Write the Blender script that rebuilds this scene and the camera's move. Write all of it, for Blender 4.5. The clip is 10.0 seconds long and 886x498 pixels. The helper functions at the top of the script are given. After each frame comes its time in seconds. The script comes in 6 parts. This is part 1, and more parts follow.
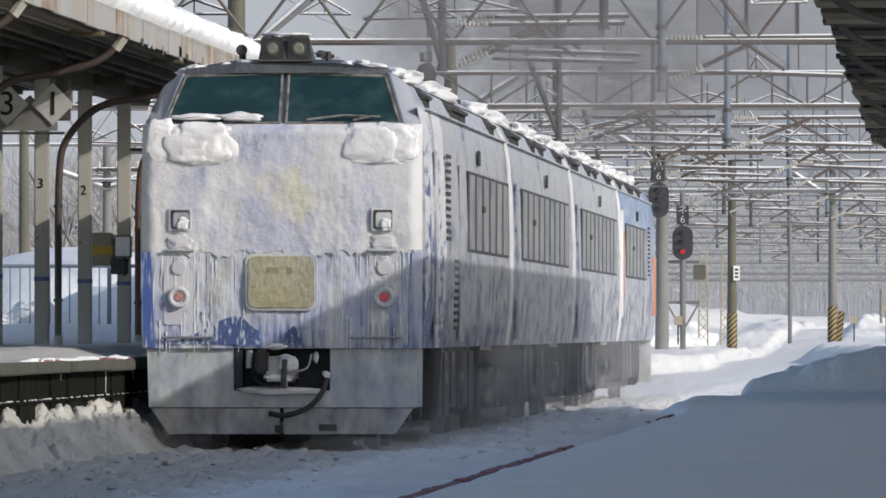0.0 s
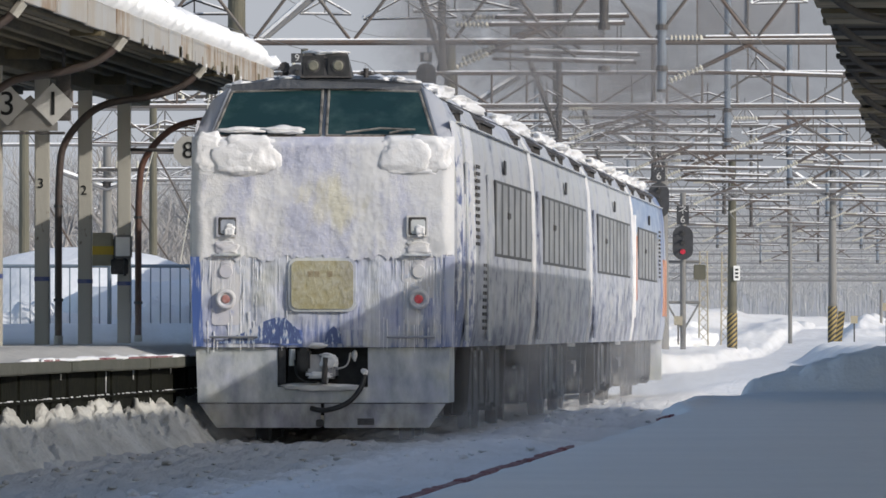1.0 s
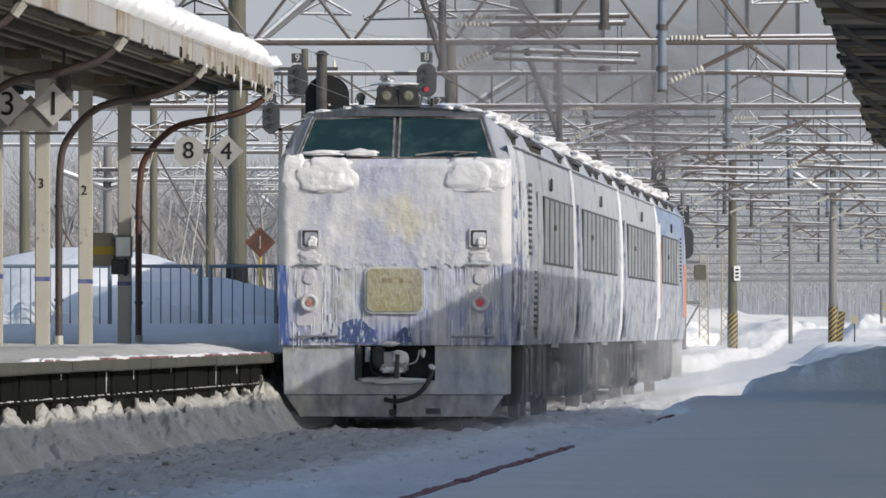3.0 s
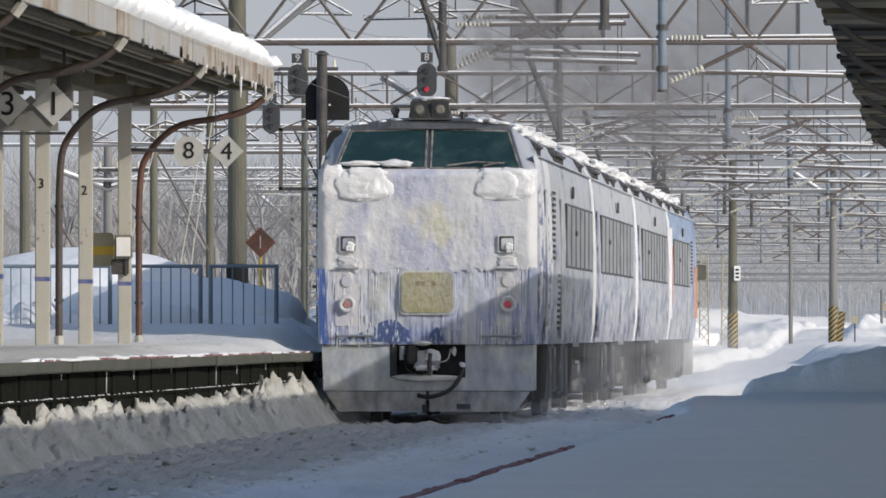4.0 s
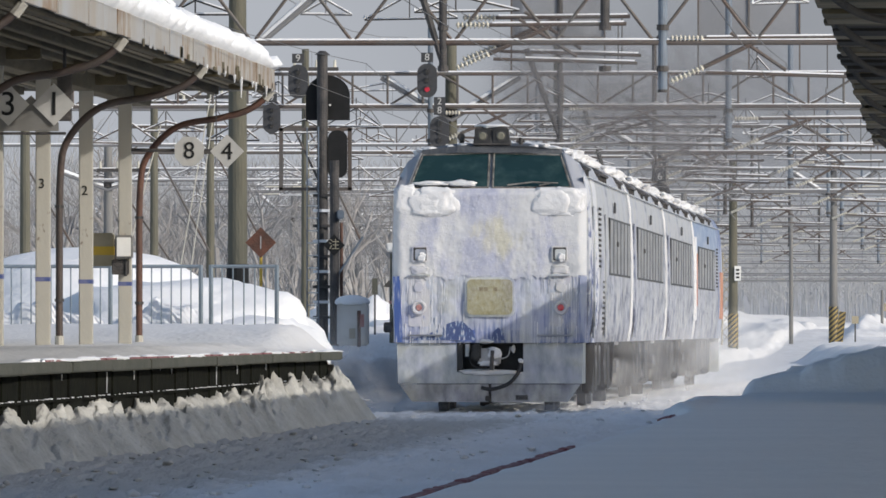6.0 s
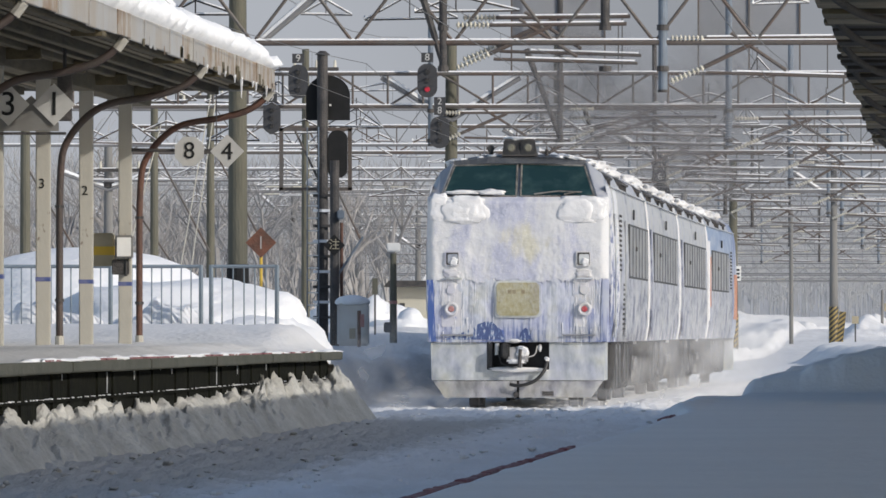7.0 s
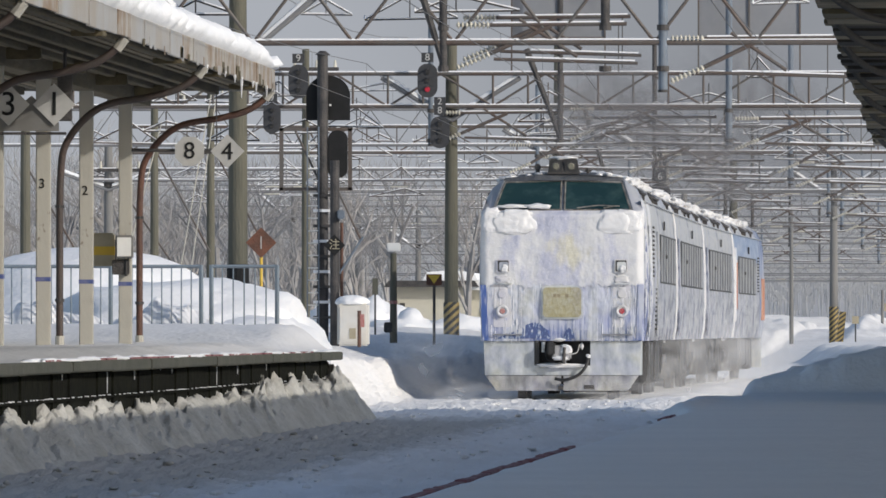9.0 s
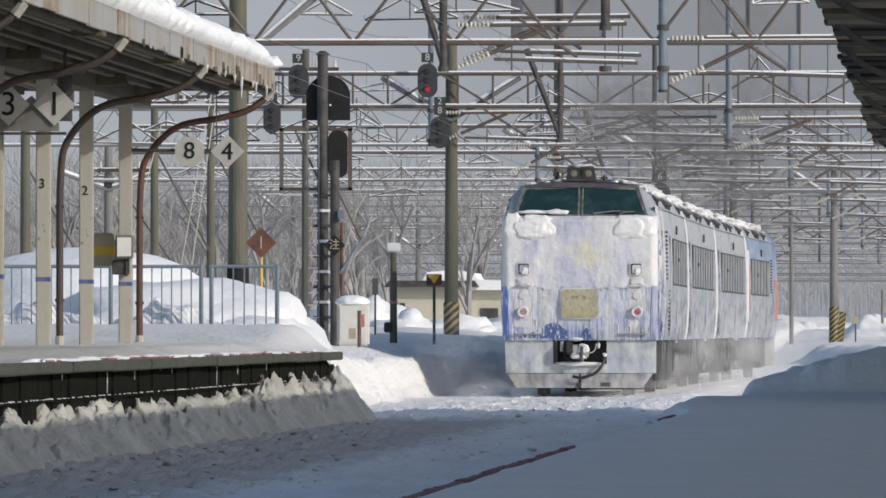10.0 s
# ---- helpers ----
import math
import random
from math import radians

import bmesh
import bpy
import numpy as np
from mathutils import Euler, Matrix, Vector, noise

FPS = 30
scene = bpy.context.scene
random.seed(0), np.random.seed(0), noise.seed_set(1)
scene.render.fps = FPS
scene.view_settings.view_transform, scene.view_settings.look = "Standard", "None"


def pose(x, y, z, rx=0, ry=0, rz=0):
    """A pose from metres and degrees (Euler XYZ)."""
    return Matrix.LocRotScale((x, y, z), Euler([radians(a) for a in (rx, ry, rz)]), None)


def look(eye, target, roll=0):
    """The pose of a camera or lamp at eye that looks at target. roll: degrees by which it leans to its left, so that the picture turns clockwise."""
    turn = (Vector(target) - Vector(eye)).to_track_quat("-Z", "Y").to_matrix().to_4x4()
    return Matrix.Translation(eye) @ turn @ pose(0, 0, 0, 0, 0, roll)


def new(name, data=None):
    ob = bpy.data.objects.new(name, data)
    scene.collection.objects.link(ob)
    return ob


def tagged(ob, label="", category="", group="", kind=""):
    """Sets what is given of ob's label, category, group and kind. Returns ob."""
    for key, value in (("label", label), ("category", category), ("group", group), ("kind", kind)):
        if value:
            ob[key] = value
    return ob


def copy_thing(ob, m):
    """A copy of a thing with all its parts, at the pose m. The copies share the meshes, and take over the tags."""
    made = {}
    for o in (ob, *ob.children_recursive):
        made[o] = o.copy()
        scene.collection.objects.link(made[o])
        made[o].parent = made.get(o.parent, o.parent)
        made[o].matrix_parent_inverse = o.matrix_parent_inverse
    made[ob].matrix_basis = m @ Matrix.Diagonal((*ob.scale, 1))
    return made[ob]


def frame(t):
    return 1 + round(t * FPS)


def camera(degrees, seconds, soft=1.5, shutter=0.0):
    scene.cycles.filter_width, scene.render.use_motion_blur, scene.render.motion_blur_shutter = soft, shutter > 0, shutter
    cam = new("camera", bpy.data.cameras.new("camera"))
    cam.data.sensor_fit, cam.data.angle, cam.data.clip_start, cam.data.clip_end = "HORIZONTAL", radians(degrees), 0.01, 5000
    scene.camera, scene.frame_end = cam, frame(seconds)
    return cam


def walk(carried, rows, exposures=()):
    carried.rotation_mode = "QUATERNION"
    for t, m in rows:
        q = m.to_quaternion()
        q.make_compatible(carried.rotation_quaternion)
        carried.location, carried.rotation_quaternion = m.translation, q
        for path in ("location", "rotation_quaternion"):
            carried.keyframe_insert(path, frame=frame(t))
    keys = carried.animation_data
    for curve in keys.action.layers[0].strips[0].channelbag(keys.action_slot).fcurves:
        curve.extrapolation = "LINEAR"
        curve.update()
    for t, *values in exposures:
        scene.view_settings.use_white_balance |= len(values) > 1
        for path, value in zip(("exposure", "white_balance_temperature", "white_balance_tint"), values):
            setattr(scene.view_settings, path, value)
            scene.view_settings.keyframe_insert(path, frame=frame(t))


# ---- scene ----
cam = camera(4.853, 10.0, soft=1.6)
walk(cam, [(0.0, pose(0, 0, 1.25, 90.442, 0, 2.766)), (4.0, pose(0, 0, 1.25, 90.443, 0, 2.770)),
           (7.0, pose(0, 0, 1.25, 90.444, 0, 2.773)), (10.0, pose(0, 0, 1.25, 90.444, 0, 2.774))],
     exposures=[(0.0, 0.04, 6560, 10), (4.0, 0.01, 6560, 10), (7.0, -0.10, 6560, 10), (10.0, -0.20, 6560, 10)])

# ---- light: low winter sun from behind the camera's right shoulder ----
SUN_DIR = Vector((-0.755, 0.51, -0.408)).normalized()
world = bpy.data.worlds.new("winter_sky")
scene.world = world
world.use_nodes = True
wn = world.node_tree
sky = wn.nodes.new("ShaderNodeTexSky")
sky.sky_type = "NISHITA"
sky.sun_disc = False
sky.sun_elevation = math.asin(-SUN_DIR.z)
sky.sun_rotation = math.atan2(-SUN_DIR.x, -SUN_DIR.y)
sky.dust_density = 1.4
sky.air_density = 0.97
sky.ozone_density = 1.0
wn.links.new(sky.outputs[0], wn.nodes["Background"].inputs[0])
wn.nodes["Background"].inputs[1].default_value = 0.145
sun = new("sun", bpy.data.lights.new("sun", "SUN"))
sun.data.energy = 2.8
sun.data.angle = radians(0.6)
sun.data.color = (1.0, 0.95, 0.88)
sun.matrix_world = look((0, 0, 60), Vector((0, 0, 60)) + SUN_DIR)


# ---- materials ----
def material(name, base, rough=0.7, second=None, scale=3.0, amount=0.5, bump=0.0, bump_scale=20.0, metal=0.0,
             stretch=(1, 1, 1), sharp=0.5, emit=None, emit_strength=0.0, centre=0.5, gloss=0.5):
    m = bpy.data.materials.new(name)
    m.use_nodes = True
    n, l = m.node_tree.nodes, m.node_tree.links
    b = n["Principled BSDF"]
    b.inputs["Roughness"].default_value = rough
    b.inputs["Metallic"].default_value = metal
    b.inputs["Specular IOR Level"].default_value = gloss
    tex = n.new("ShaderNodeTexCoord")
    mp = n.new("ShaderNodeMapping")
    mp.inputs["Scale"].default_value = stretch
    l.new(tex.outputs["Object"], mp.inputs[0])
    big = n.new("ShaderNodeTexNoise")
    big.inputs["Scale"].default_value = scale
    big.inputs["Detail"].default_value = 6
    big.inputs["Roughness"].default_value = 0.65
    l.new(mp.outputs[0], big.inputs[0])
    ramp = n.new("ShaderNodeValToRGB")
    ramp.color_ramp.elements[0].position = centre - 0.22 * (1 - sharp) - 0.03
    ramp.color_ramp.elements[1].position = centre + 0.22 * (1 - sharp) + 0.03
    ramp.color_ramp.elements[0].color = (*base, 1)
    sec = second or tuple(c * 0.75 for c in base)
    ramp.color_ramp.elements[1].color = (*[base[i] * (1 - amount) + sec[i] * amount for i in range(3)], 1)
    l.new(big.outputs["Fac"], ramp.inputs[0])
    l.new(ramp.outputs[0], b.inputs["Base Color"])
    if bump:
        fine = n.new("ShaderNodeTexNoise")
        fine.inputs["Scale"].default_value = bump_scale
        fine.inputs["Detail"].default_value = 5
        l.new(mp.outputs[0], fine.inputs[0])
        bp = n.new("ShaderNodeBump")
        bp.inputs["Strength"].default_value = bump
        bp.inputs["Distance"].default_value = 0.05
        l.new(fine.outputs["Fac"], bp.inputs["Height"])
        l.new(bp.outputs[0], b.inputs["Normal"])
    if emit:
        b.inputs["Emission Color"].default_value = (*emit, 1)
        b.inputs["Emission Strength"].default_value = emit_strength
    return m


def frosted(name, paint, frost, level=0.5, soft=0.08, rough=0.45, streak=(9, 9, 1.2), metal=0.0, fade=0.0, fade_z=2.0, mid=None, relief=0.5, contrast=1.0, tints=0.8, tint_scale=2.3):
    """Paint under rime and icy run-off: vertical streaks and patches of frost, thicker above fade_z."""
    m = bpy.data.materials.new(name)
    m.use_nodes = True
    n, l = m.node_tree.nodes, m.node_tree.links
    b = n["Principled BSDF"]
    tex = n.new("ShaderNodeTexCoord")
    mp = n.new("ShaderNodeMapping")
    mp.inputs["Scale"].default_value = streak
    l.new(tex.outputs["Object"], mp.inputs[0])
    a = n.new("ShaderNodeTexNoise")
    a.inputs["Scale"].default_value = 1.0
    a.inputs["Detail"].default_value = 8
    a.inputs["Roughness"].default_value = 0.6
    l.new(mp.outputs[0], a.inputs[0])
    p = n.new("ShaderNodeTexNoise")
    p.inputs["Scale"].default_value = 1.1
    p.inputs["Detail"].default_value = 5
    l.new(tex.outputs["Object"], p.inputs[0])
    mix = n.new("ShaderNodeMath")
    mix.operation = "MULTIPLY_ADD"
    mix.inputs[1].default_value = 0.6
    l.new(a.outputs["Fac"], mix.inputs[0])
    half = n.new("ShaderNodeMath")
    half.operation = "MULTIPLY"
    half.inputs[1].default_value = 0.4
    l.new(p.outputs["Fac"], half.inputs[0])
    l.new(half.outputs[0], mix.inputs[2])
    sep = n.new("ShaderNodeSeparateXYZ")
    l.new(tex.outputs["Object"], sep.inputs[0])
    up = n.new("ShaderNodeMath")
    up.operation = "SUBTRACT"
    up.inputs[1].default_value = fade_z
    l.new(sep.outputs["Z"], up.inputs[0])
    fd = n.new("ShaderNodeMath")
    fd.operation = "MULTIPLY_ADD"
    fd.inputs[1].default_value = fade
    l.new(up.outputs[0], fd.inputs[0])
    con = n.new("ShaderNodeMath")
    con.operation = "MULTIPLY_ADD"
    con.inputs[1].default_value, con.inputs[2].default_value = contrast, 0.5 - 0.5 * contrast
    l.new(mix.outputs[0], con.inputs[0])
    l.new(con.outputs[0], fd.inputs[2])
    ramp = n.new("ShaderNodeValToRGB")
    e = ramp.color_ramp.elements
    e[0].position, e[1].position = level - soft, level + soft
    e[0].color, e[1].color = (*paint, 1), (*frost, 1)
    if mid:
        ramp.color_ramp.elements.new(level - soft * 0.3).color = (*mid, 1)
    l.new(fd.outputs[0], ramp.inputs[0])
    tint = n.new("ShaderNodeTexNoise")
    tint.inputs["Scale"].default_value = tint_scale
    tint.inputs["Detail"].default_value = 4
    l.new(tex.outputs["Object"], tint.inputs[0])
    tr = n.new("ShaderNodeValToRGB")
    tr.color_ramp.elements[0].position, tr.color_ramp.elements[1].position = 0.35, 0.7
    tr.color_ramp.elements[0].color, tr.color_ramp.elements[1].color = (0.84, 0.85, 1.0, 1), (0.91, 0.87, 0.70, 1)
    tr.color_ramp.elements.new(0.52).color = (1, 1, 1, 1)
    l.new(tint.outputs["Fac"], tr.inputs[0])
    mul = n.new("ShaderNodeMix")
    mul.data_type, mul.blend_type = "RGBA", "MULTIPLY"
    mul.inputs[0].default_value = tints
    l.new(ramp.outputs[0], mul.inputs[6])
    l.new(tr.outputs[0], mul.inputs[7])
    l.new(mul.outputs[2], b.inputs["Base Color"])
    b.inputs["Roughness"].default_value = rough
    b.inputs["Metallic"].default_value = metal
    bp = n.new("ShaderNodeBump")
    bp.inputs["Strength"].default_value = relief
    bp.inputs["Distance"].default_value = 0.04
    l.new(mix.outputs[0], bp.inputs["Height"])
    l.new(bp.outputs[0], b.inputs["Normal"])
    return m


def face_rime(name):
    """Wind-packed rime on the cab front: white at the flanks, lavender and faded cream paint glimmering through."""
    m = bpy.data.materials.new(name)
    m.use_nodes = True
    n, l = m.node_tree.nodes, m.node_tree.links
    b = n["Principled BSDF"]
    b.inputs["Roughness"].default_value = 0.5
    tex = n.new("ShaderNodeTexCoord")

    def cloud(scale, detail, rough, stretch=(1, 1, 1)):
        mp = n.new("ShaderNodeMapping")
        mp.inputs["Scale"].default_value = stretch
        l.new(tex.outputs["Object"], mp.inputs[0])
        z = n.new("ShaderNodeTexNoise")
        z.inputs["Scale"].default_value, z.inputs["Detail"].default_value, z.inputs["Roughness"].default_value = scale, detail, rough
        l.new(mp.outputs[0], z.inputs[0])
        return z.outputs["Fac"]

    def ranged(src, a, c, lo=0.0, hi=1.0):
        r = n.new("ShaderNodeMapRange")
        r.interpolation_type = "SMOOTHSTEP"
        for k, v in enumerate((a, c, lo, hi)):
            r.inputs[k + 1].default_value = v
        l.new(src, r.inputs[0])
        return r.outputs[0]

    def calc(op, p, q, third=None):
        k = n.new("ShaderNodeMath")
        k.operation = op
        for i, v in enumerate((p, q, third)):
            if v is None:
                continue
            if isinstance(v, float):
                k.inputs[i].default_value = v
            else:
                l.new(v, k.inputs[i])
        return k.outputs[0]

    def blend(fac, p, q):
        k = n.new("ShaderNodeMix")
        k.data_type = "RGBA"
        l.new(fac, k.inputs[0])
        for i, v in ((6, p), (7, q)):
            if isinstance(v, tuple):
                k.inputs[i].default_value = (*v, 1)
            else:
                l.new(v, k.inputs[i])
        return k.outputs[2]

    sep = n.new("ShaderNodeSeparateXYZ")
    l.new(tex.outputs["Object"], sep.inputs[0])
    side = calc("ABSOLUTE", sep.outputs["X"], None)
    wide = cloud(1.5, 5, 0.6)
    runs = cloud(3.2, 6, 0.65, (1.6, 1.6, 0.45))
    # thin crust: lavender paint shows in wide soft patches, less towards the flanks
    thin = calc("MULTIPLY_ADD", side, -0.10, calc("MULTIPLY_ADD", runs, 0.45, calc("MULTIPLY", wide, 0.55)))
    col = blend(ranged(thin, 0.38, 0.55), (0.60, 0.608, 0.625), (0.42, 0.44, 0.55))
    # faded cream streaks low in the middle of the panel
    dz = calc("ABSOLUTE", calc("SUBTRACT", sep.outputs["Z"], 2.64), None)
    dx = calc("ABSOLUTE", calc("SUBTRACT", sep.outputs["X"], 0.08), None)
    far = calc("MULTIPLY_ADD", calc("MULTIPLY", dx, dx), 2.0, calc("MULTIPLY", calc("MULTIPLY", dz, dz), 2.6))
    cream = ranged(calc("MULTIPLY_ADD", cloud(2.6, 5, 0.6, (1.4, 1.4, 0.7)), 1.5, far), 1.10, 0.72, 0.0, 0.7)
    col = blend(cream, col, (0.57, 0.545, 0.40))
    l.new(blend(ranged(cloud(34, 4, 0.6), 0.54, 0.70, 0.0, 0.5), col, (0.68, 0.68, 0.68)), b.inputs["Base Color"])
    crust = calc("MULTIPLY", cloud(30, 5, 0.6), ranged(wide, 0.40, 0.60, 0.15, 1.0))
    bp = n.new("ShaderNodeBump")
    bp.inputs["Strength"].default_value, bp.inputs["Distance"].default_value = 0.28, 0.03
    l.new(calc("MULTIPLY_ADD", runs, 0.6, crust), bp.inputs["Height"])
    l.new(bp.outputs[0], b.inputs["Normal"])
    return m


def striped(name, a, b2, width=0.22):
    """Slanting hazard bands."""
    m = material(name, a, 0.6)
    n, l = m.node_tree.nodes, m.node_tree.links
    tex = n.new("ShaderNodeTexCoord")
    sep = n.new("ShaderNodeSeparateXYZ")
    l.new(tex.outputs["Object"], sep.inputs[0])
    add = n.new("ShaderNodeMath")
    add.operation = "MULTIPLY_ADD"
    add.inputs[1].default_value = -0.9
    l.new(sep.outputs["X"], add.inputs[0])
    l.new(sep.outputs["Z"], add.inputs[2])
    pp = n.new("ShaderNodeMath")
    pp.operation = "PINGPONG"
    pp.inputs[1].default_value = width
    l.new(add.outputs[0], pp.inputs[0])
    gt = n.new("ShaderNodeMath")
    gt.operation = "GREATER_THAN"
    gt.inputs[1].default_value = width / 2
    l.new(pp.outputs[0], gt.inputs[0])
    mix = n.new("ShaderNodeMix")
    mix.data_type = "RGBA"
    mix.inputs[6].default_value, mix.inputs[7].default_value = (*a, 1), (*b2, 1)
    l.new(gt.outputs[0], mix.inputs[0])
    l.new(mix.outputs[2], n["Principled BSDF"].inputs["Base Color"])
    return m


SNOW = material("snow", (0.86, 0.87, 0.89), 0.75, (0.74, 0.76, 0.79), 0.9, 0.6, 0.5, 9.0, sharp=0.1)
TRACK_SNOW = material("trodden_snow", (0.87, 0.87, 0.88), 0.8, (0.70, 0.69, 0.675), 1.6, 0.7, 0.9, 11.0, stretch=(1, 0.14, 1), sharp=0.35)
DIRTY_SNOW = material("ploughed_snow", (0.64, 0.625, 0.575), 0.8, (0.31, 0.295, 0.25), 2.2, 0.85, 0.9, 13.0, stretch=(1, 0.3, 1), sharp=0.1)


def soil(m, x0, x1, dark_tone, amount):
    """Grime over the swept bed between x0 (clean) and x1 (dirty), faded out where sunlight begins."""
    n, l = m.node_tree.nodes, m.node_tree.links
    b = n["Principled BSDF"]
    old = b.inputs["Base Color"].links[0].from_socket
    tex = n.new("ShaderNodeTexCoord")
    sep = n.new("ShaderNodeSeparateXYZ")
    l.new(tex.outputs["Object"], sep.inputs[0])
    nz = n.new("ShaderNodeTexNoise")
    nz.inputs["Scale"].default_value = 1.3
    nz.inputs["Detail"].default_value = 6
    l.new(tex.outputs["Object"], nz.inputs[0])
    sh = n.new("ShaderNodeMath")
    sh.operation = "MULTIPLY_ADD"
    sh.inputs[1].default_value = 1.6
    l.new(nz.outputs["Fac"], sh.inputs[0])
    l.new(sep.outputs["X"], sh.inputs[2])
    mr = n.new("ShaderNodeMapRange")
    mr.interpolation_type = "SMOOTHSTEP"
    mr.inputs[1].default_value, mr.inputs[2].default_value = x0 + 0.8, x1 + 0.8
    mr.inputs[3].default_value, mr.inputs[4].default_value = 0.0, amount
    l.new(sh.outputs[0], mr.inputs[0])
    mix = n.new("ShaderNodeMix")
    mix.data_type = "RGBA"
    mix.inputs[7].default_value = (*dark_tone, 1)
    # this y fade puts the brightness of the sunlit stretch into the colour
    far = n.new("ShaderNodeMapRange")
    far.inputs[1].default_value, far.inputs[2].default_value = 138.0, 150.0
    far.inputs[3].default_value, far.inputs[4].default_value = 1.0, 0.15
    l.new(sep.outputs["Y"], far.inputs[0])
    both = n.new("ShaderNodeMath")
    both.operation = "MULTIPLY"
    l.new(mr.outputs[0], both.inputs[0])
    l.new(far.outputs[0], both.inputs[1])
    l.new(both.outputs[0], mix.inputs[0])
    l.new(old, mix.inputs[6])
    l.new(mix.outputs[2], b.inputs["Base Color"])


def darken_towards(m, y0, y1, dark_tone, amount):
    """Mixes in a darker tone towards y0, broken up by noise."""
    n, l = m.node_tree.nodes, m.node_tree.links
    b = n["Principled BSDF"]
    old = b.inputs["Base Color"].links[0].from_socket
    tex = n.new("ShaderNodeTexCoord")
    sep = n.new("ShaderNodeSeparateXYZ")
    l.new(tex.outputs["Object"], sep.inputs[0])
    nz = n.new("ShaderNodeTexNoise")
    nz.inputs["Scale"].default_value, nz.inputs["Detail"].default_value = 0.6, 6
    l.new(tex.outputs["Object"], nz.inputs[0])
    sh = n.new("ShaderNodeMath")
    sh.operation = "MULTIPLY_ADD"
    sh.inputs[1].default_value = 16.0
    l.new(nz.outputs["Fac"], sh.inputs[0])
    l.new(sep.outputs["Y"], sh.inputs[2])
    mr = n.new("ShaderNodeMapRange")
    mr.interpolation_type = "SMOOTHSTEP"
    mr.inputs[1].default_value, mr.inputs[2].default_value = y0 + 8, y1 + 8
    mr.inputs[3].default_value, mr.inputs[4].default_value = amount, 0.0
    l.new(sh.outputs[0], mr.inputs[0])
    mix = n.new("ShaderNodeMix")
    mix.data_type = "RGBA"
    mix.inputs[7].default_value = (*dark_tone, 1)
    l.new(mr.outputs[0], mix.inputs[0])
    l.new(old, mix.inputs[6])
    l.new(mix.outputs[2], b.inputs["Base Color"])


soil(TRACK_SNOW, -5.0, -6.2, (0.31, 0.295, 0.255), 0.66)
ICE_SNOW = material("rime_snow", (0.76, 0.76, 0.77), 0.6, (0.60, 0.61, 0.63), 2.2, 0.7, 0.35, 9.0, sharp=0.15)
FACE_ICE = face_rime("rimed_front_panel")
RIM_ICE = frosted("rime_crust", (0.36, 0.37, 0.45), (0.585, 0.585, 0.59), 0.43, 0.2, 0.55, (14, 14, 10), mid=(0.50, 0.505, 0.54), relief=0.4, tints=0.6)
FACE_BLUE = frosted("iced_blue_lower_panel", (0.12, 0.165, 0.33), (0.49, 0.52, 0.59), 0.43, 0.14, 0.35, (17, 17, 1.3), fade=0.30, fade_z=1.42, mid=(0.35, 0.38, 0.50), relief=0.7, contrast=1.5)
CORNER_BLUE = frosted("deep_blue_corner_paint", (0.05, 0.10, 0.30), (0.46, 0.49, 0.57), 0.60, 0.07, 0.35, (22, 22, 1.8), mid=(0.12, 0.17, 0.36), contrast=2.2, tints=0.2)
SCRATCHED_BLUE = frosted("scratched_blue_paint", (0.06, 0.09, 0.22), (0.50, 0.52, 0.58), 0.57, 0.06, 0.35, (34, 34, 9), mid=(0.16, 0.24, 0.40), relief=0.4, contrast=2.2, tints=0.2)
CAB_SIDE = frosted("flaking_rime_on_blue", (0.10, 0.13, 0.28), (0.60, 0.61, 0.64), 0.47, 0.05, 0.45, (5, 1.5, 8), fade=0.09, fade_z=2.0, mid=(0.36, 0.39, 0.50), relief=0.8, contrast=1.7, tints=0.3)
SIDE = frosted("iced_silver_side", (0.055, 0.065, 0.125), (0.40, 0.415, 0.45), 0.475, 0.17, 0.42, (3.0, 1.0, 4.6), metal=0.05, fade=0.11, fade_z=1.75, mid=(0.25, 0.27, 0.33), relief=0.35, contrast=2.4, tints=0.5, tint_scale=0.9)
SIDE_BLUE = frosted("iced_blue_side", (0.07, 0.13, 0.32), (0.46, 0.48, 0.53), 0.49, 0.08, 0.4, (2.5, 1.4, 0.8), fade=-0.03, fade_z=1.8, mid=(0.25, 0.29, 0.38))
BAND_BLUE = frosted("frosted_blue_band", (0.13, 0.20, 0.36), (0.34, 0.39, 0.48), 0.52, 0.15, 0.4, (3, 0.7, 4), relief=0.2, contrast=1.5, tints=0.1)
SKIRT = frosted("iced_grey_skirt", (0.265, 0.295, 0.32), (0.55, 0.575, 0.59), 0.47, 0.13, 0.5, (3.5, 3.5, 1.6), relief=0.5, contrast=1.4)
ROOF = frosted("snowy_dark_roof", (0.035, 0.04, 0.05), (0.72, 0.74, 0.77), 0.545, 0.03, 0.6, (2.2, 0.8, 1))
DARK = material("dark_grimy_steel", (0.030, 0.030, 0.032), 0.65, (0.10, 0.09, 0.085), 4, 0.6, 0.4, 25)
UNDER = frosted("sooty_underframe", (0.035, 0.035, 0.037), (0.42, 0.43, 0.45), 0.63, 0.07, 0.7, (3, 0.9, 3.0))
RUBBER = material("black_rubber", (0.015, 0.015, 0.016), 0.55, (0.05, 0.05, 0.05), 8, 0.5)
GLASS = frosted("dark_green_windscreen", (0.012, 0.034, 0.037), (0.055, 0.09, 0.09), 0.60, 0.16, 0.14, (3, 3, 5), mid=(0.022, 0.05, 0.052), relief=0.03, contrast=1.3, tints=0.2)
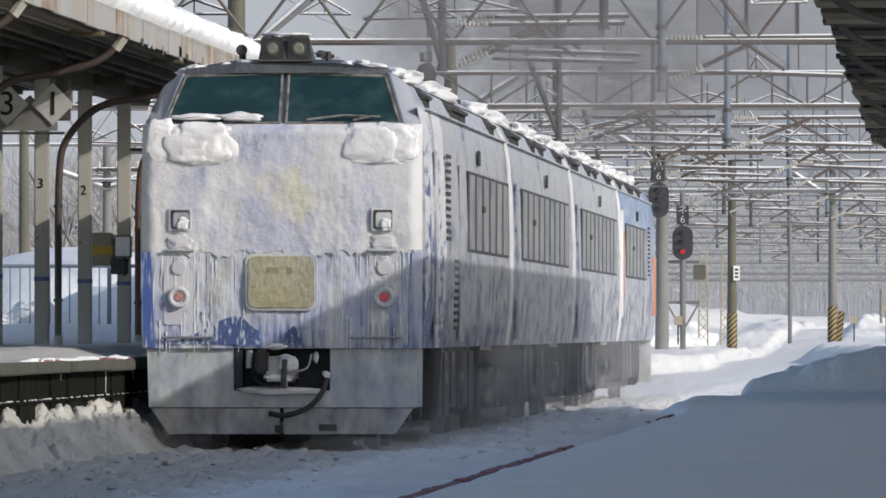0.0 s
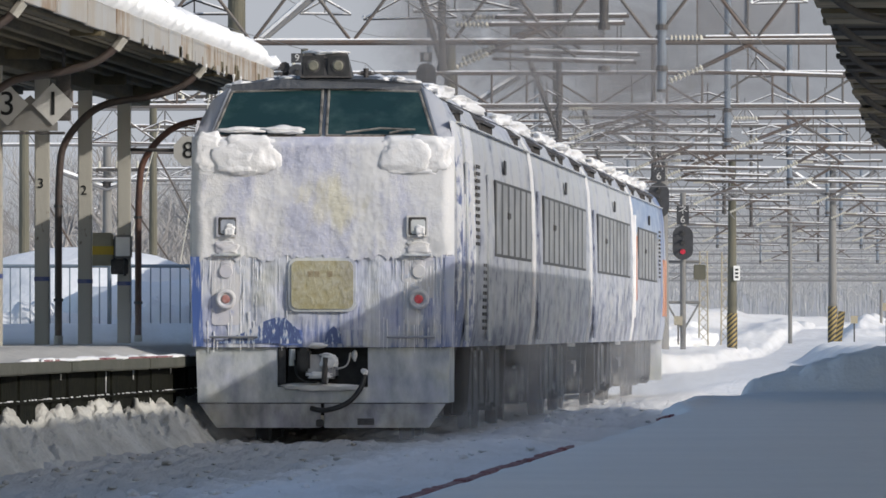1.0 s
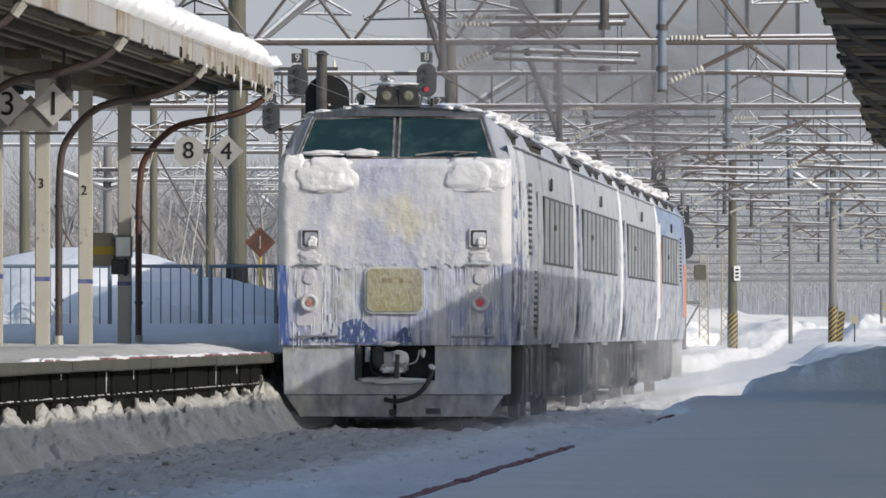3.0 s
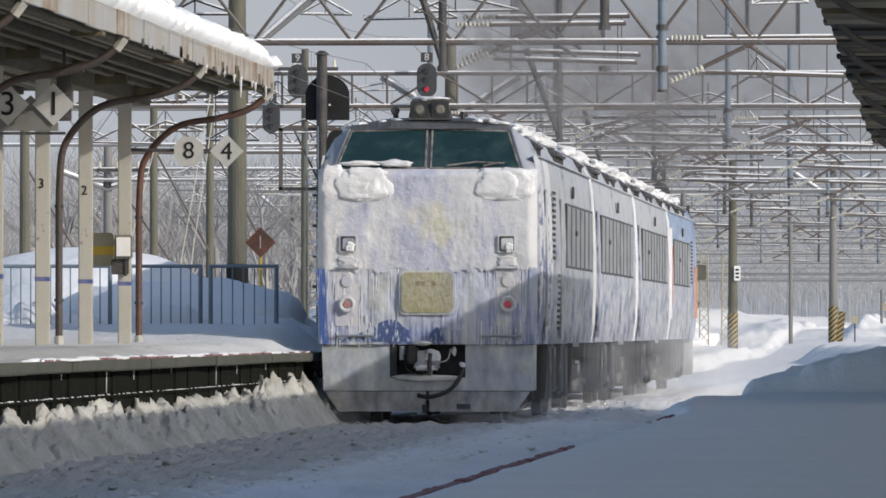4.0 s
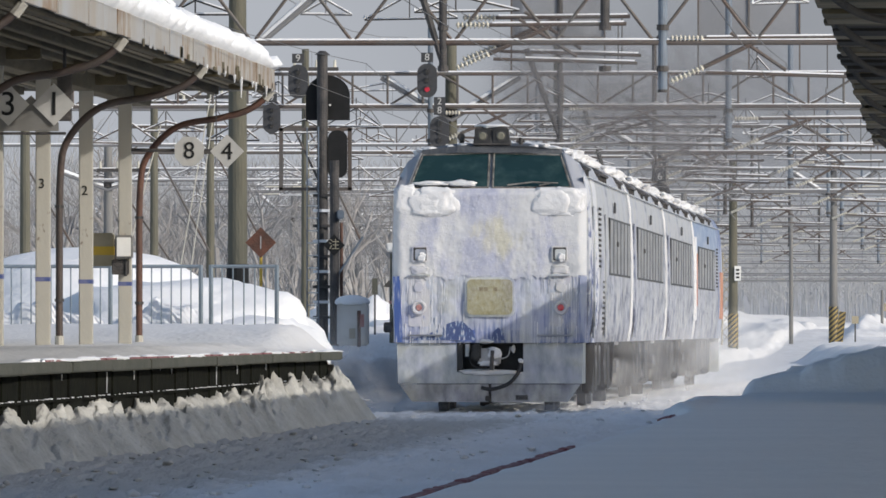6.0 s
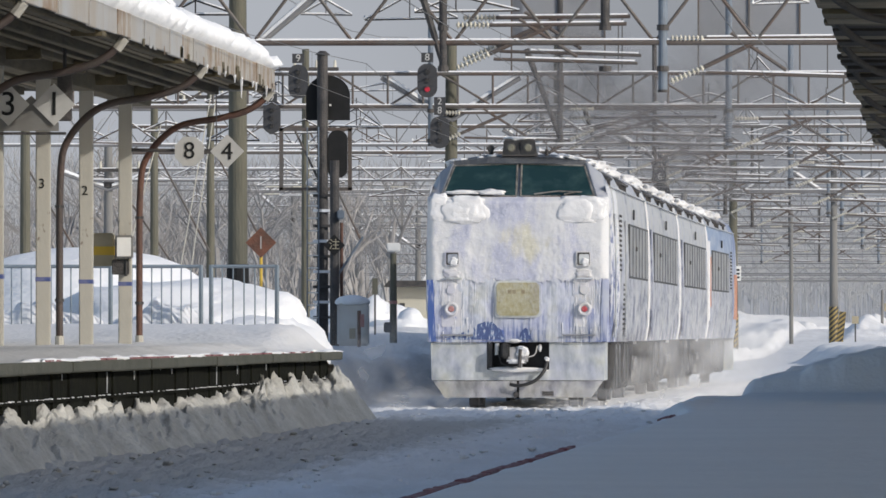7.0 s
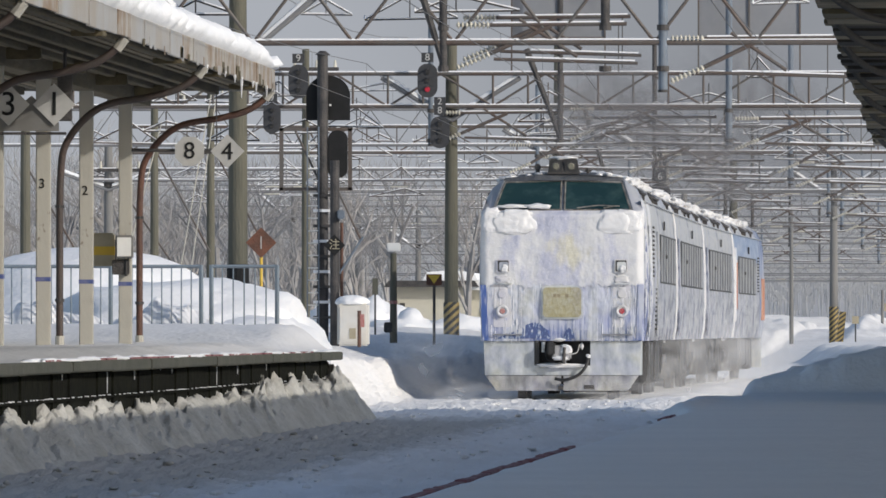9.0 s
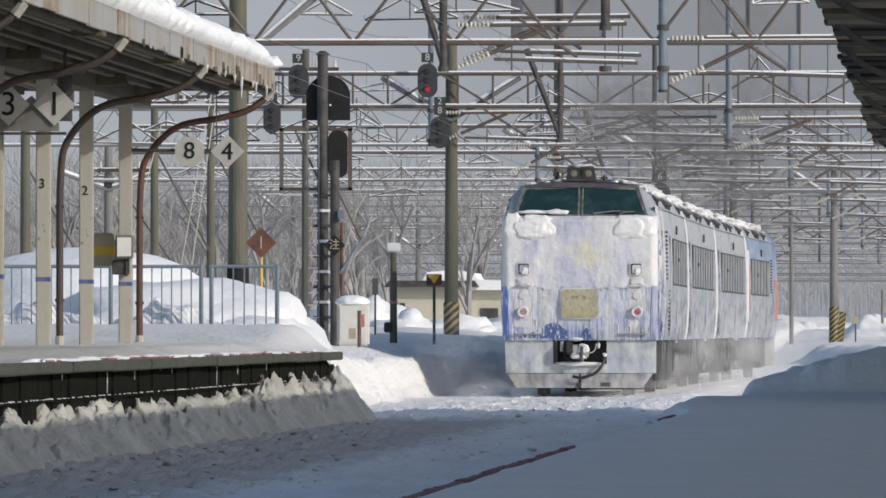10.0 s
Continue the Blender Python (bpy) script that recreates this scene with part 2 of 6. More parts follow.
SCREEN_METAL = material("worn_window_metal", (0.26, 0.25, 0.23), 0.45, (0.06, 0.058, 0.052), 7, 0.9, 0.3, 30, sharp=0.6)
BROW = material("dark_blue_grey_brow", (0.050, 0.056, 0.068), 0.55, (0.10, 0.105, 0.11), 4, 0.7, 0.3, 20)
PLOUGH = frosted("iced_dark_plough", (0.17, 0.175, 0.185), (0.46, 0.46, 0.47), 0.50, 0.12, 0.55, (5, 5, 2.5), relief=0.5)
ICE = material("milky_icicle", (0.72, 0.73, 0.76), 0.35, (0.56, 0.58, 0.62), 5, 0.7, 0.3, 20)
PANE = frosted("frosted_pane", (0.10, 0.105, 0.115), (0.27, 0.275, 0.285), 0.50, 0.16, 0.3, (2, 0.9, 2.2), relief=0.1, contrast=1.5, tints=0.5)
WINFRAME = material("black_window_rubber", (0.02, 0.02, 0.024), 0.5, (0.07, 0.07, 0.075), 5, 0.5)
CREAM = frosted("iced_cream_headboard", (0.29, 0.265, 0.135), (0.42, 0.405, 0.32), 0.49, 0.14, 0.5, (20, 20, 14), relief=0.6)
RED_LIT = material("lit_red_lens", (0.30, 0.03, 0.04), 0.3, (0.40, 0.22, 0.22), 22, 0.6, emit=(1.0, 0.04, 0.08), emit_strength=0.10)
RED_DIM = material("iced_red_lens", (0.34, 0.12, 0.11), 0.35, (0.5, 0.35, 0.33), 20, 0.7)
LENS = material("frosted_lamp_glass", (0.12, 0.12, 0.10), 0.12, (0.24, 0.23, 0.18), 12, 0.7)
BARE_BLUE = material("bare_blue_paint", (0.05, 0.10, 0.33), 0.35, (0.25, 0.30, 0.45), 9, 0.8, 0.2, 30, sharp=0.6, centre=0.58)
FADED_INK = material("faded_brown_ink", (0.20, 0.16, 0.095), 0.6, (0.34, 0.31, 0.22), 25, 0.8)
CHROME = material("dull_chrome", (0.45, 0.45, 0.45), 0.3, (0.25, 0.25, 0.25), 8, 0.5, metal=0.8)
ORANGE = frosted("orange_band_paint", (0.44, 0.13, 0.04), (0.50, 0.38, 0.31), 0.55, 0.12, 0.5, tints=0.2)

CONCRETE = material("weathered_concrete", (0.135, 0.13, 0.10), 0.85, (0.075, 0.075, 0.058), 1.2, 0.8, 0.4, 18, stretch=(1, 1, 0.25))
PALE_CONCRETE = material("pale_mast_concrete", (0.20, 0.20, 0.195), 0.85, (0.13, 0.13, 0.13), 1.0, 0.7, 0.3, 18, stretch=(1, 1, 0.25))
BLUE_STEEL = material("blue_grey_painted_steel", (0.16, 0.20, 0.25), 0.55, (0.10, 0.12, 0.15), 2, 0.7, 0.2, 20)
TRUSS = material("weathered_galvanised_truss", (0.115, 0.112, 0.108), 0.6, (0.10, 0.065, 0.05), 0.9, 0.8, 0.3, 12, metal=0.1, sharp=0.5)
# steel paled in its base colour to imitate haze over the far yard
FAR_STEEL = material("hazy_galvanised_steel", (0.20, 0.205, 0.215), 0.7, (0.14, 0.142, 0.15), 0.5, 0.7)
PORCELAIN = material("white_porcelain", (0.62, 0.60, 0.52), 0.25, (0.45, 0.42, 0.36), 6, 0.6)
WIRE = material("dark_copper_wire", (0.10, 0.10, 0.10), 0.6)
POSTPAINT = material("chipped_cream_paint", (0.42, 0.405, 0.36), 0.6, (0.10, 0.065, 0.045), 7.0, 0.9, 0.08, 25, stretch=(1, 1, 0.5), sharp=0.97, centre=0.655)
BLUEBAND = material("blue_band_paint", (0.06, 0.09, 0.26), 0.5, (0.2, 0.2, 0.3), 12, 0.6)
FASCIA = material("rust_streaked_white_sheet", (0.35, 0.355, 0.36), 0.6, (0.30, 0.25, 0.19), 1.1, 0.7, 0.2, 20, stretch=(1, 0.8, 0.5), sharp=0.6)
FASCIA_RUST = material("rust_eaten_white_sheet", (0.39, 0.38, 0.35), 0.65, (0.21, 0.13, 0.07), 2.2, 0.85, 0.3, 20, stretch=(1, 1, 0.6), sharp=0.7)
CANOPY = material("mossy_brown_timber", (0.155, 0.128, 0.072), 0.85, (0.07, 0.058, 0.036), 2.0, 0.8, 0.5, 14, stretch=(1, 0.2, 1))
# pale tone stands for light on slats that the render leaves in shade
PALE_BOARD = material("board_paled_as_lit", (0.34, 0.285, 0.19), 0.85, (0.13, 0.105, 0.07), 3.0, 0.85, 0.4, 16, stretch=(0.4, 1, 1))
DARKWOOD = material("dark_tarred_timber", (0.050, 0.043, 0.034), 0.85, (0.022, 0.020, 0.017), 2.0, 0.8, 0.5, 14)
RUST_PIPE = material("rust_brown_pipe", (0.13, 0.06, 0.04), 0.65, (0.06, 0.04, 0.035), 3.0, 0.8, 0.3, 20)
SLAB = material("mossy_platform_concrete", (0.09, 0.09, 0.075), 0.9, (0.055, 0.06, 0.045), 1.6, 0.8, 0.5, 12)
# near black: the slab overhang's shade is put into the wall colour
WALLDARK = material("shade_black_masonry", (0.010, 0.010, 0.009), 0.95, (0.022, 0.024, 0.016), 3.0, 0.6, 0.6, 10, gloss=0.05)
RED_EDGE = material("red_platform_edge_paint", (0.21, 0.055, 0.065), 0.7, (0.34, 0.22, 0.23), 3.0, 0.7, 0.4, 15, sharp=0.7)
FENCE = material("blue_grey_fence_paint", (0.20, 0.25, 0.30), 0.5, (0.13, 0.16, 0.19), 3, 0.6)
SIGNWHITE = material("white_enamel", (0.80, 0.80, 0.78), 0.4, (0.66, 0.66, 0.65), 4, 0.5)
PLATFORM_SNOW = material("trodden_platform_snow", (0.78, 0.78, 0.79), 0.75, (0.60, 0.595, 0.58), 0.7, 0.75, 0.5, 9.0, stretch=(1, 0.35, 1), sharp=0.05)
darken_towards(PLATFORM_SNOW, 104.0, 126.0, (0.36, 0.355, 0.34), 0.75)
# white greyed down; on far signals it dims the numbers for haze
SIGNPLATE = material("greyed_sign_plate", (0.47, 0.47, 0.46), 0.5, (0.38, 0.38, 0.37), 4, 0.6)
DARK_PIPE = material("dark_brown_pipe", (0.075, 0.052, 0.045), 0.6, (0.05, 0.045, 0.042), 3.0, 0.8, 0.3, 20)
SIGNGREY = material("grey_sheet", (0.19, 0.19, 0.185), 0.6, (0.13, 0.125, 0.115), 4, 0.6)
BLACK = material("black_enamel", (0.006, 0.007, 0.008), 0.9, (0.016, 0.016, 0.018), 6, 0.5)
# signal black lightened: distance haze is put into the colour
SIGNAL_GREY = material("haze_greyed_signal_black", (0.030, 0.032, 0.038), 0.7, (0.055, 0.057, 0.062), 5, 0.6)
RUST = material("rusty_plate", (0.16, 0.065, 0.04), 0.8, (0.07, 0.04, 0.03), 6, 0.8, 0.3, 30)
YELLOW = material("yellow_paint", (0.62, 0.42, 0.05), 0.6, (0.45, 0.30, 0.06), 5, 0.6)
HAZARD = striped("yellow_black_bands", (0.30, 0.225, 0.085), (0.03, 0.03, 0.03), 0.10)
BEIGE = material("beige_cabinet_paint", (0.38, 0.34, 0.25), 0.6, (0.28, 0.25, 0.18), 4, 0.6)
WARMWHITE = material("off_white_cabinet_paint", (0.62, 0.62, 0.60), 0.6, (0.52, 0.49, 0.44), 3, 0.6)
# house, bark and woods: distance haze is put into these paler colours
HOUSEWALL = material("cream_house_wall", (0.52, 0.50, 0.42), 0.8, (0.44, 0.42, 0.36), 0.6, 0.6)
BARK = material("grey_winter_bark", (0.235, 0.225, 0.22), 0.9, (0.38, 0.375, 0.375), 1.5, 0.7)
WOODS = material("haze_paled_woods", (0.48, 0.485, 0.50), 0.95, (0.40, 0.405, 0.42), 0.05, 0.7)
TRUNKS = material("haze_paled_trunks", (0.44, 0.445, 0.455), 0.95, (0.47, 0.475, 0.485), 0.05, 0.7)
FARWALL = material("grey_mesh_sheet", (0.24, 0.25, 0.27), 0.9, (0.18, 0.19, 0.21), 0.8, 0.7)
RED_SIGNAL = material("red_signal_light", (0.4, 0.02, 0.04), 0.3, emit=(1, 0.04, 0.12), emit_strength=0.09)
# the sky's brightness is emitted by this far backdrop sheet
HAZE = bpy.data.materials.new("winter_haze")
HAZE.use_nodes = True
HAZE.node_tree.nodes["Principled BSDF"].inputs["Base Color"].default_value = (0, 0, 0, 1)
HAZE.node_tree.nodes["Principled BSDF"].inputs["Specular IOR Level"].default_value = 0.0
HAZE.node_tree.nodes["Principled BSDF"].inputs["Emission Color"].default_value = (0.565, 0.60, 0.665, 1)
HAZE.node_tree.nodes["Principled BSDF"].inputs["Emission Strength"].default_value = 0.64


def glow_gradient(m):
    """Sky brightness painted into the backdrop: stronger towards -x, mottled on a wide scale."""
    n, l = m.node_tree.nodes, m.node_tree.links
    tex = n.new("ShaderNodeTexCoord")
    sep = n.new("ShaderNodeSeparateXYZ")
    l.new(tex.outputs["Object"], sep.inputs[0])
    nz = n.new("ShaderNodeTexNoise")
    nz.inputs["Scale"].default_value = 0.012
    nz.inputs["Detail"].default_value = 4
    l.new(tex.outputs["Object"], nz.inputs[0])
    mad = n.new("ShaderNodeMath")
    mad.operation = "MULTIPLY_ADD"
    mad.inputs[1].default_value = 60.0
    l.new(nz.outputs["Fac"], mad.inputs[0])
    l.new(sep.outputs["X"], mad.inputs[2])
    mr = n.new("ShaderNodeMapRange")
    mr.interpolation_type = "SMOOTHSTEP"
    mr.inputs[1].default_value, mr.inputs[2].default_value = -260.0, -60.0
    mr.inputs[3].default_value, mr.inputs[4].default_value = 0.80, 0.56
    l.new(mad.outputs[0], mr.inputs[0])
    l.new(mr.outputs[0], n["Principled BSDF"].inputs["Emission Strength"])


glow_gradient(HAZE)


def veil(name, colour, density, lo=0.42, hi=0.68, scale=2.2):
    """Airborne powder or fumes: thins out towards its rim and in wisps."""
    m = bpy.data.materials.new(name)
    m.use_nodes = True
    n, l = m.node_tree.nodes, m.node_tree.links
    b = n["Principled BSDF"]
    b.inputs["Base Color"].default_value = (*colour, 1)
    b.inputs["Roughness"].default_value = 1.0
    b.inputs["Specular IOR Level"].default_value = 0.0
    tex = n.new("ShaderNodeTexCoord")
    grad = n.new("ShaderNodeTexGradient")
    grad.gradient_type = "SPHERICAL"
    l.new(tex.outputs["Object"], grad.inputs[0])
    info = n.new("ShaderNodeObjectInfo")
    move = n.new("ShaderNodeVectorMath")
    move.operation = "ADD"
    l.new(tex.outputs["Object"], move.inputs[0])
    l.new(info.outputs["Random"], move.inputs[1])
    nz = n.new("ShaderNodeTexNoise")
    nz.inputs["Scale"].default_value = scale
    nz.inputs["Detail"].default_value = 5
    nz.inputs["Distortion"].default_value = 0.8
    l.new(move.outputs[0], nz.inputs[0])
    ramp = n.new("ShaderNodeMapRange")
    ramp.inputs[1].default_value, ramp.inputs[2].default_value = lo, hi
    l.new(nz.outputs["Fac"], ramp.inputs[0])
    soft = n.new("ShaderNodeMapRange")
    soft.interpolation_type = "SMOOTHSTEP"
    soft.inputs[1].default_value, soft.inputs[2].default_value = 0.0, 0.75
    l.new(grad.outputs["Fac"], soft.inputs[0])
    mul = n.new("ShaderNodeMath")
    mul.operation = "MULTIPLY"
    l.new(ramp.outputs[0], mul.inputs[0])
    l.new(soft.outputs[0], mul.inputs[1])
    den = n.new("ShaderNodeMath")
    den.operation = "MULTIPLY"
    den.inputs[1].default_value = density
    l.new(mul.outputs[0], den.inputs[0])
    l.new(den.outputs[0], b.inputs["Alpha"])
    return m


POWDER = veil("blown_powder_snow", (0.74, 0.76, 0.79), 0.42, 0.30, 0.75)
FUMES = veil("diesel_fumes", (0.17, 0.17, 0.18), 0.62, 0.25, 0.70)


# ---- mesh helpers ----
def part(name, bm, mat, parent=None, label="", smooth=False):
    me = bpy.data.meshes.new(name)
    bmesh.ops.recalc_face_normals(bm, faces=bm.faces[:])
    if smooth:
        for f in bm.faces:
            f.smooth = True
    bm.to_mesh(me)
    bm.free()
    me.materials.append(mat)
    ob = new(name, me)
    if parent:
        ob.parent = parent
    if label:
        tagged(ob, label)
    return ob


def thing(name, label, category, m=None, group="", kind=""):
    ob = new(name)
    ob.empty_display_size = 0.2
    if m:
        ob.matrix_basis = m
    return tagged(ob, label, category, group, kind)


def box(bm, x0, x1, y0, y1, z0, z1, bevel=0.0):
    vs = [bm.verts.new((x, y, z)) for x in (x0, x1) for y in (y0, y1) for z in (z0, z1)]
    fs = [bm.faces.new([vs[i] for i in q]) for q in ((0, 1, 3, 2), (4, 6, 7, 5), (0, 4, 5, 1), (2, 3, 7, 6), (0, 2, 6, 4), (1, 5, 7, 3))]
    if bevel:
        bmesh.ops.bevel(bm, geom=list({e for f in fs for e in f.edges}), offset=bevel, segments=2, affect="EDGES")
    return bm


def boxed(*a, **k):
    return box(bmesh.new(), *a, **k)


def tube(bm, p0, p1, r0, r1=None, seg=8):
    r1 = r0 if r1 is None else r1
    p0, p1 = Vector(p0), Vector(p1)
    d = (p1 - p0).normalized()
    u = d.orthogonal().normalized()
    v = d.cross(u)
    rings = []
    for p, r in ((p0, r0), (p1, r1)):
        rings.append([bm.verts.new(p + (u * math.cos(a) + v * math.sin(a)) * r) for a in (2 * math.pi * i / seg for i in range(seg))])
    for i in range(seg):
        j = (i + 1) % seg
        bm.faces.new((rings[0][i], rings[0][j], rings[1][j], rings[1][i]))
    bm.faces.new(rings[0][::-1])
    bm.faces.new(rings[1])
    return bm


def tubed(*a, **k):
    return tube(bmesh.new(), *a, **k)


def hose(bm, pts, r, seg=10, steps=6):
    """A smooth pipe through the points."""
    P = [Vector(p) for p in pts]
    path = []
    for i in range(len(P) - 1):
        a, b, c, d = P[max(i - 1, 0)], P[i], P[i + 1], P[min(i + 2, len(P) - 1)]
        for s in range(steps):
            t = s / steps
            path.append(0.5 * ((2 * b) + (c - a) * t + (2 * a - 5 * b + 4 * c - d) * t * t + (3 * b - a - 3 * c + d) * t ** 3))
    path.append(P[-1])
    rings, u = [], None
    for i, p in enumerate(path):
        d = (path[min(i + 1, len(path) - 1)] - path[max(i - 1, 0)]).normalized()
        u = d.orthogonal().normalized() if u is None else (u - d * u.dot(d)).normalized()
        v = d.cross(u)
        rings.append([bm.verts.new(p + (u * math.cos(a) + v * math.sin(a)) * r) for a in (2 * math.pi * k / seg for k in range(seg))])
    for a, b in zip(rings, rings[1:]):
        for i in range(seg):
            j = (i + 1) % seg
            bm.faces.new((a[i], a[j], b[j], b[i]))
    bm.faces.new(rings[0][::-1])
    bm.faces.new(rings[-1])
    return bm


def prism(bm, pts, y0, y1):
    """An outline in x and z, made thick along y."""
    a = [bm.verts.new((x, y0, z)) for x, z in pts]
    b = [bm.verts.new((x, y1, z)) for x, z in pts]
    k = len(pts)
    for i in range(k):
        j = (i + 1) % k
        bm.faces.new((a[i], a[j], b[j], b[i]))
    bm.faces.new(a[::-1])
    bm.faces.new(b)
    return bm


def rounded(hw, hh, r, cx=0.0, cz=0.0, seg=5):
    out = []
    for sx, sz, a0 in ((1, 1, 0), (-1, 1, 90), (-1, -1, 180), (1, -1, 270)):
        for i in range(seg + 1):
            a = radians(a0 + 90 * i / seg)
            out.append((cx + sx * (hw - r) + r * math.cos(a), cz + sz * (hh - r) + r * math.sin(a)))
    return out


def loft(bm, rows, close=True):
    R = [[bm.verts.new(p) for p in row] for row in rows]
    for a, b in zip(R, R[1:]):
        for i in range(len(a) - (0 if close else 1)):
            j = (i + 1) % len(a)
            bm.faces.new((a[i], a[j], b[j], b[i]))
    if close:
        bm.faces.new(R[0][::-1])
        bm.faces.new(R[-1])
    return bm


def lump(bm, c, r, seed, rough=0.25, flat=None, sub=3, freq=1.6):
    """An uneven heap: a ball pushed about by noise; flat cuts it off below that height."""
    made = bmesh.ops.create_icosphere(bm, subdivisions=sub, radius=1.0)["verts"]
    for v in made:
        d = v.co.normalized()
        k = 1 + rough * noise.fractal(d * freq + Vector((seed * 7.3, seed, 0)), 1.0, 2.0, 4)
        v.co = Vector((c[0] + d.x * r[0] * k, c[1] + d.y * r[1] * k, c[2] + d.z * r[2] * k))
        if flat is not None and v.co.z < flat:
            v.co.z = flat
    return bm


def pad(bm, c, r, seed, rough):
    """A packed cushion of snow with blunt corners."""
    made = bmesh.ops.create_icosphere(bm, subdivisions=4, radius=1.0)["verts"]
    for v in made:
        d = v.co.normalized()
        e = Vector([math.copysign(abs(q) ** 0.66, q) for q in d])
        k = 1 + rough * noise.fractal(d * 1.7 + Vector((seed * 5.1, seed, 0)), 1.0, 2.0, 3) + 0.05 * noise.fractal(d * 9 + Vector((seed, 0, 0)), 0.7, 2.0, 3)
        v.co = Vector((c[0] + e.x * r[0] * k, c[1] + e.y * r[1] * k, c[2] + e.z * r[2] * k))
    return bm


def text_mesh(name, body, size, m, mat, parent, depth=0.004):
    cu = bpy.data.curves.new(name, "FONT")
    cu.body, cu.size, cu.extrude = body, size, depth
    cu.align_x, cu.align_y = "CENTER", "CENTER"
    tmp = bpy.data.objects.new(name + "_tmp", cu)
    scene.collection.objects.link(tmp)
    me = bpy.data.meshes.new_from_object(tmp.evaluated_get(bpy.context.evaluated_depsgraph_get()))
    bpy.data.objects.remove(tmp)
    me.name = name
    me.materials.clear()
    me.materials.append(mat)
    ob = new(name, me)
    ob.parent = parent
    ob.matrix_basis = m
    return ob


def track_shift(y):
    """How far the line has curved to the right at distance y."""
    v = max(0.0, min(y, 310.0) - 208.0)
    return v * v / 5800.0


UPRIGHT = Matrix.Rotation(radians(90), 4, "X")
TRACK_X = -6.76

# ---- ground: one sheet of deep snow with the ploughed trench of the tracks ----
def smooth_step(a, b, v):
    t = min(max((v - a) / (b - a), 0), 1)
    return t * t * (3 - 2 * t)


def ground_z(x, y):
    x -= track_shift(y) * smooth_step(400, 300, y)
    nb = noise.noise(Vector((x * 0.35, y * 0.09, 3.0)))
    fine = noise.fractal(Vector((x * 2.3, y * 0.9, 0)), 0.9, 2.0, 4)
    clod = noise.fractal(Vector((x * 4.6, y * 1.1, 4.0)), 0.7, 2.1, 4)
    near = smooth_step(230, 150, y)
    floor_z = 0.02 + (0.03 * fine + 0.045 * max(-0.30, clod) * smooth_step(-2.5, -6.5, x) + 0.02 * clod) * near + 0.02 * nb
    # two shallow wheel troughs beside the buried neighbouring track
    floor_z += 0.05 * math.exp(-((x + 4.85) / 0.45) ** 2)
    left_h = 1.02 + 0.16 * nb + 0.05 * fine + 0.25 * smooth_step(-10.5, -16, x)
    left_h *= 1 - 0.42 * smooth_step(245, 330, y) * smooth_step(-15, -11, x)
    edge = -9.85 + 0.5 * smooth_step(225, 270, y) + 0.25 * noise.noise(Vector((y * 0.12, 1.0, 0))) + 0.12 * fine
    edge += 0.75 * smooth_step(290, 400, y)
    left = smooth_step(142.0, 145.0, y) * (0.72 * smooth_step(edge + 0.42, edge - 0.15, x) + 0.28 * smooth_step(edge + 0.1, edge - 1.5, x))
    swell = noise.fractal(Vector((x * 0.22, y * 0.02, 6.0)), 0.9, 2.1, 4)
    left_h += 0.22 * swell * smooth_step(260, 420, y)
    right_h = (0.72 + 0.2 * nb) * smooth_step(200, 330, y) + (0.15 + 0.4 * swell) * smooth_step(430, 560, y)
    wide = 1.15 * smooth_step(300, 390, y)
    right = smooth_step(-4.9 - wide, -3.4 - wide, x)
    z = floor_z * (1 - left) + left_h * left
    z = z * (1 - right) + max(right_h, floor_z) * right
    rise = smooth_step(500, 1500, y)
    z += (1.15 + 0.3 * swell) * smooth_step(455, 600, y) * (1 - 0.7 * smooth_step(-5.5, -2.5, x))
    return z + 3.0 * rise * smooth_step(-15, -60, x)


def spans(*parts):
    out = []
    for a, b, step in parts:
        k = max(1, round((b - a) / step))
        out += [a + (b - a) * i / k for i in range(k)]
    return out + [parts[-1][1]]


def build_clods():
    bm = bmesh.new()
    random.seed(41)
    for k in range(420):
        y = 74 + 100 * random.random() ** 1.4
        x = random.choice((random.gauss(-7.5, 0.25), random.gauss(-6.0, 0.35), random.gauss(-5.0, 0.4), random.uniform(-8.0, -3.6)))
        r = random.uniform(0.010, 0.034)
        lump(bm, (x, y, ground_z(x, y) + r * 0.3), (r * random.uniform(1, 2.2), r * 5.0, r * random.uniform(0.5, 1.0)), k, 0.6, None, 1)
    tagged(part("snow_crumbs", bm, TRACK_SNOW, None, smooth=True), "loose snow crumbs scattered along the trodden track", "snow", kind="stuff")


def build_ground():
    xs = spans((-900, -200, 140), (-200, -40, 20), (-40, -18, 2), (-18, -10.2, 0.5), (-10.2, -8.6, 0.1), (-8.6, -4.0, 0.05), (-4.0, -3.2, 0.1), (-3.2, 3, 0.6), (3, 40, 6), (40, 900, 120))
    ys = spans((-120, 60, 20), (60, 70, 2), (70, 150, 0.33), (150, 200, 0.6), (200, 330, 1.3), (330, 700, 4), (700, 4500, 190))
    bm = bmesh.new()
    grid = [[bm.verts.new((x, y, ground_z(x, y))) for x in xs] for y in ys]
    for a, b in zip(grid, grid[1:]):
        for i in range(len(xs) - 1):
            bm.faces.new((a[i], a[i + 1], b[i + 1], b[i]))
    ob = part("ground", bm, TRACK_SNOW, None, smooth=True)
    tagged(ob, "deep white snow with a ploughed trench over the tracks", "snow", kind="structure")


build_ground()
build_clods()
haze = part("sky_backdrop", boxed(-1500, 900, 4400, 4402, -20, 900), HAZE)
tagged(haze, "pale grey-blue winter haze at the horizon", "sky", kind="structure")
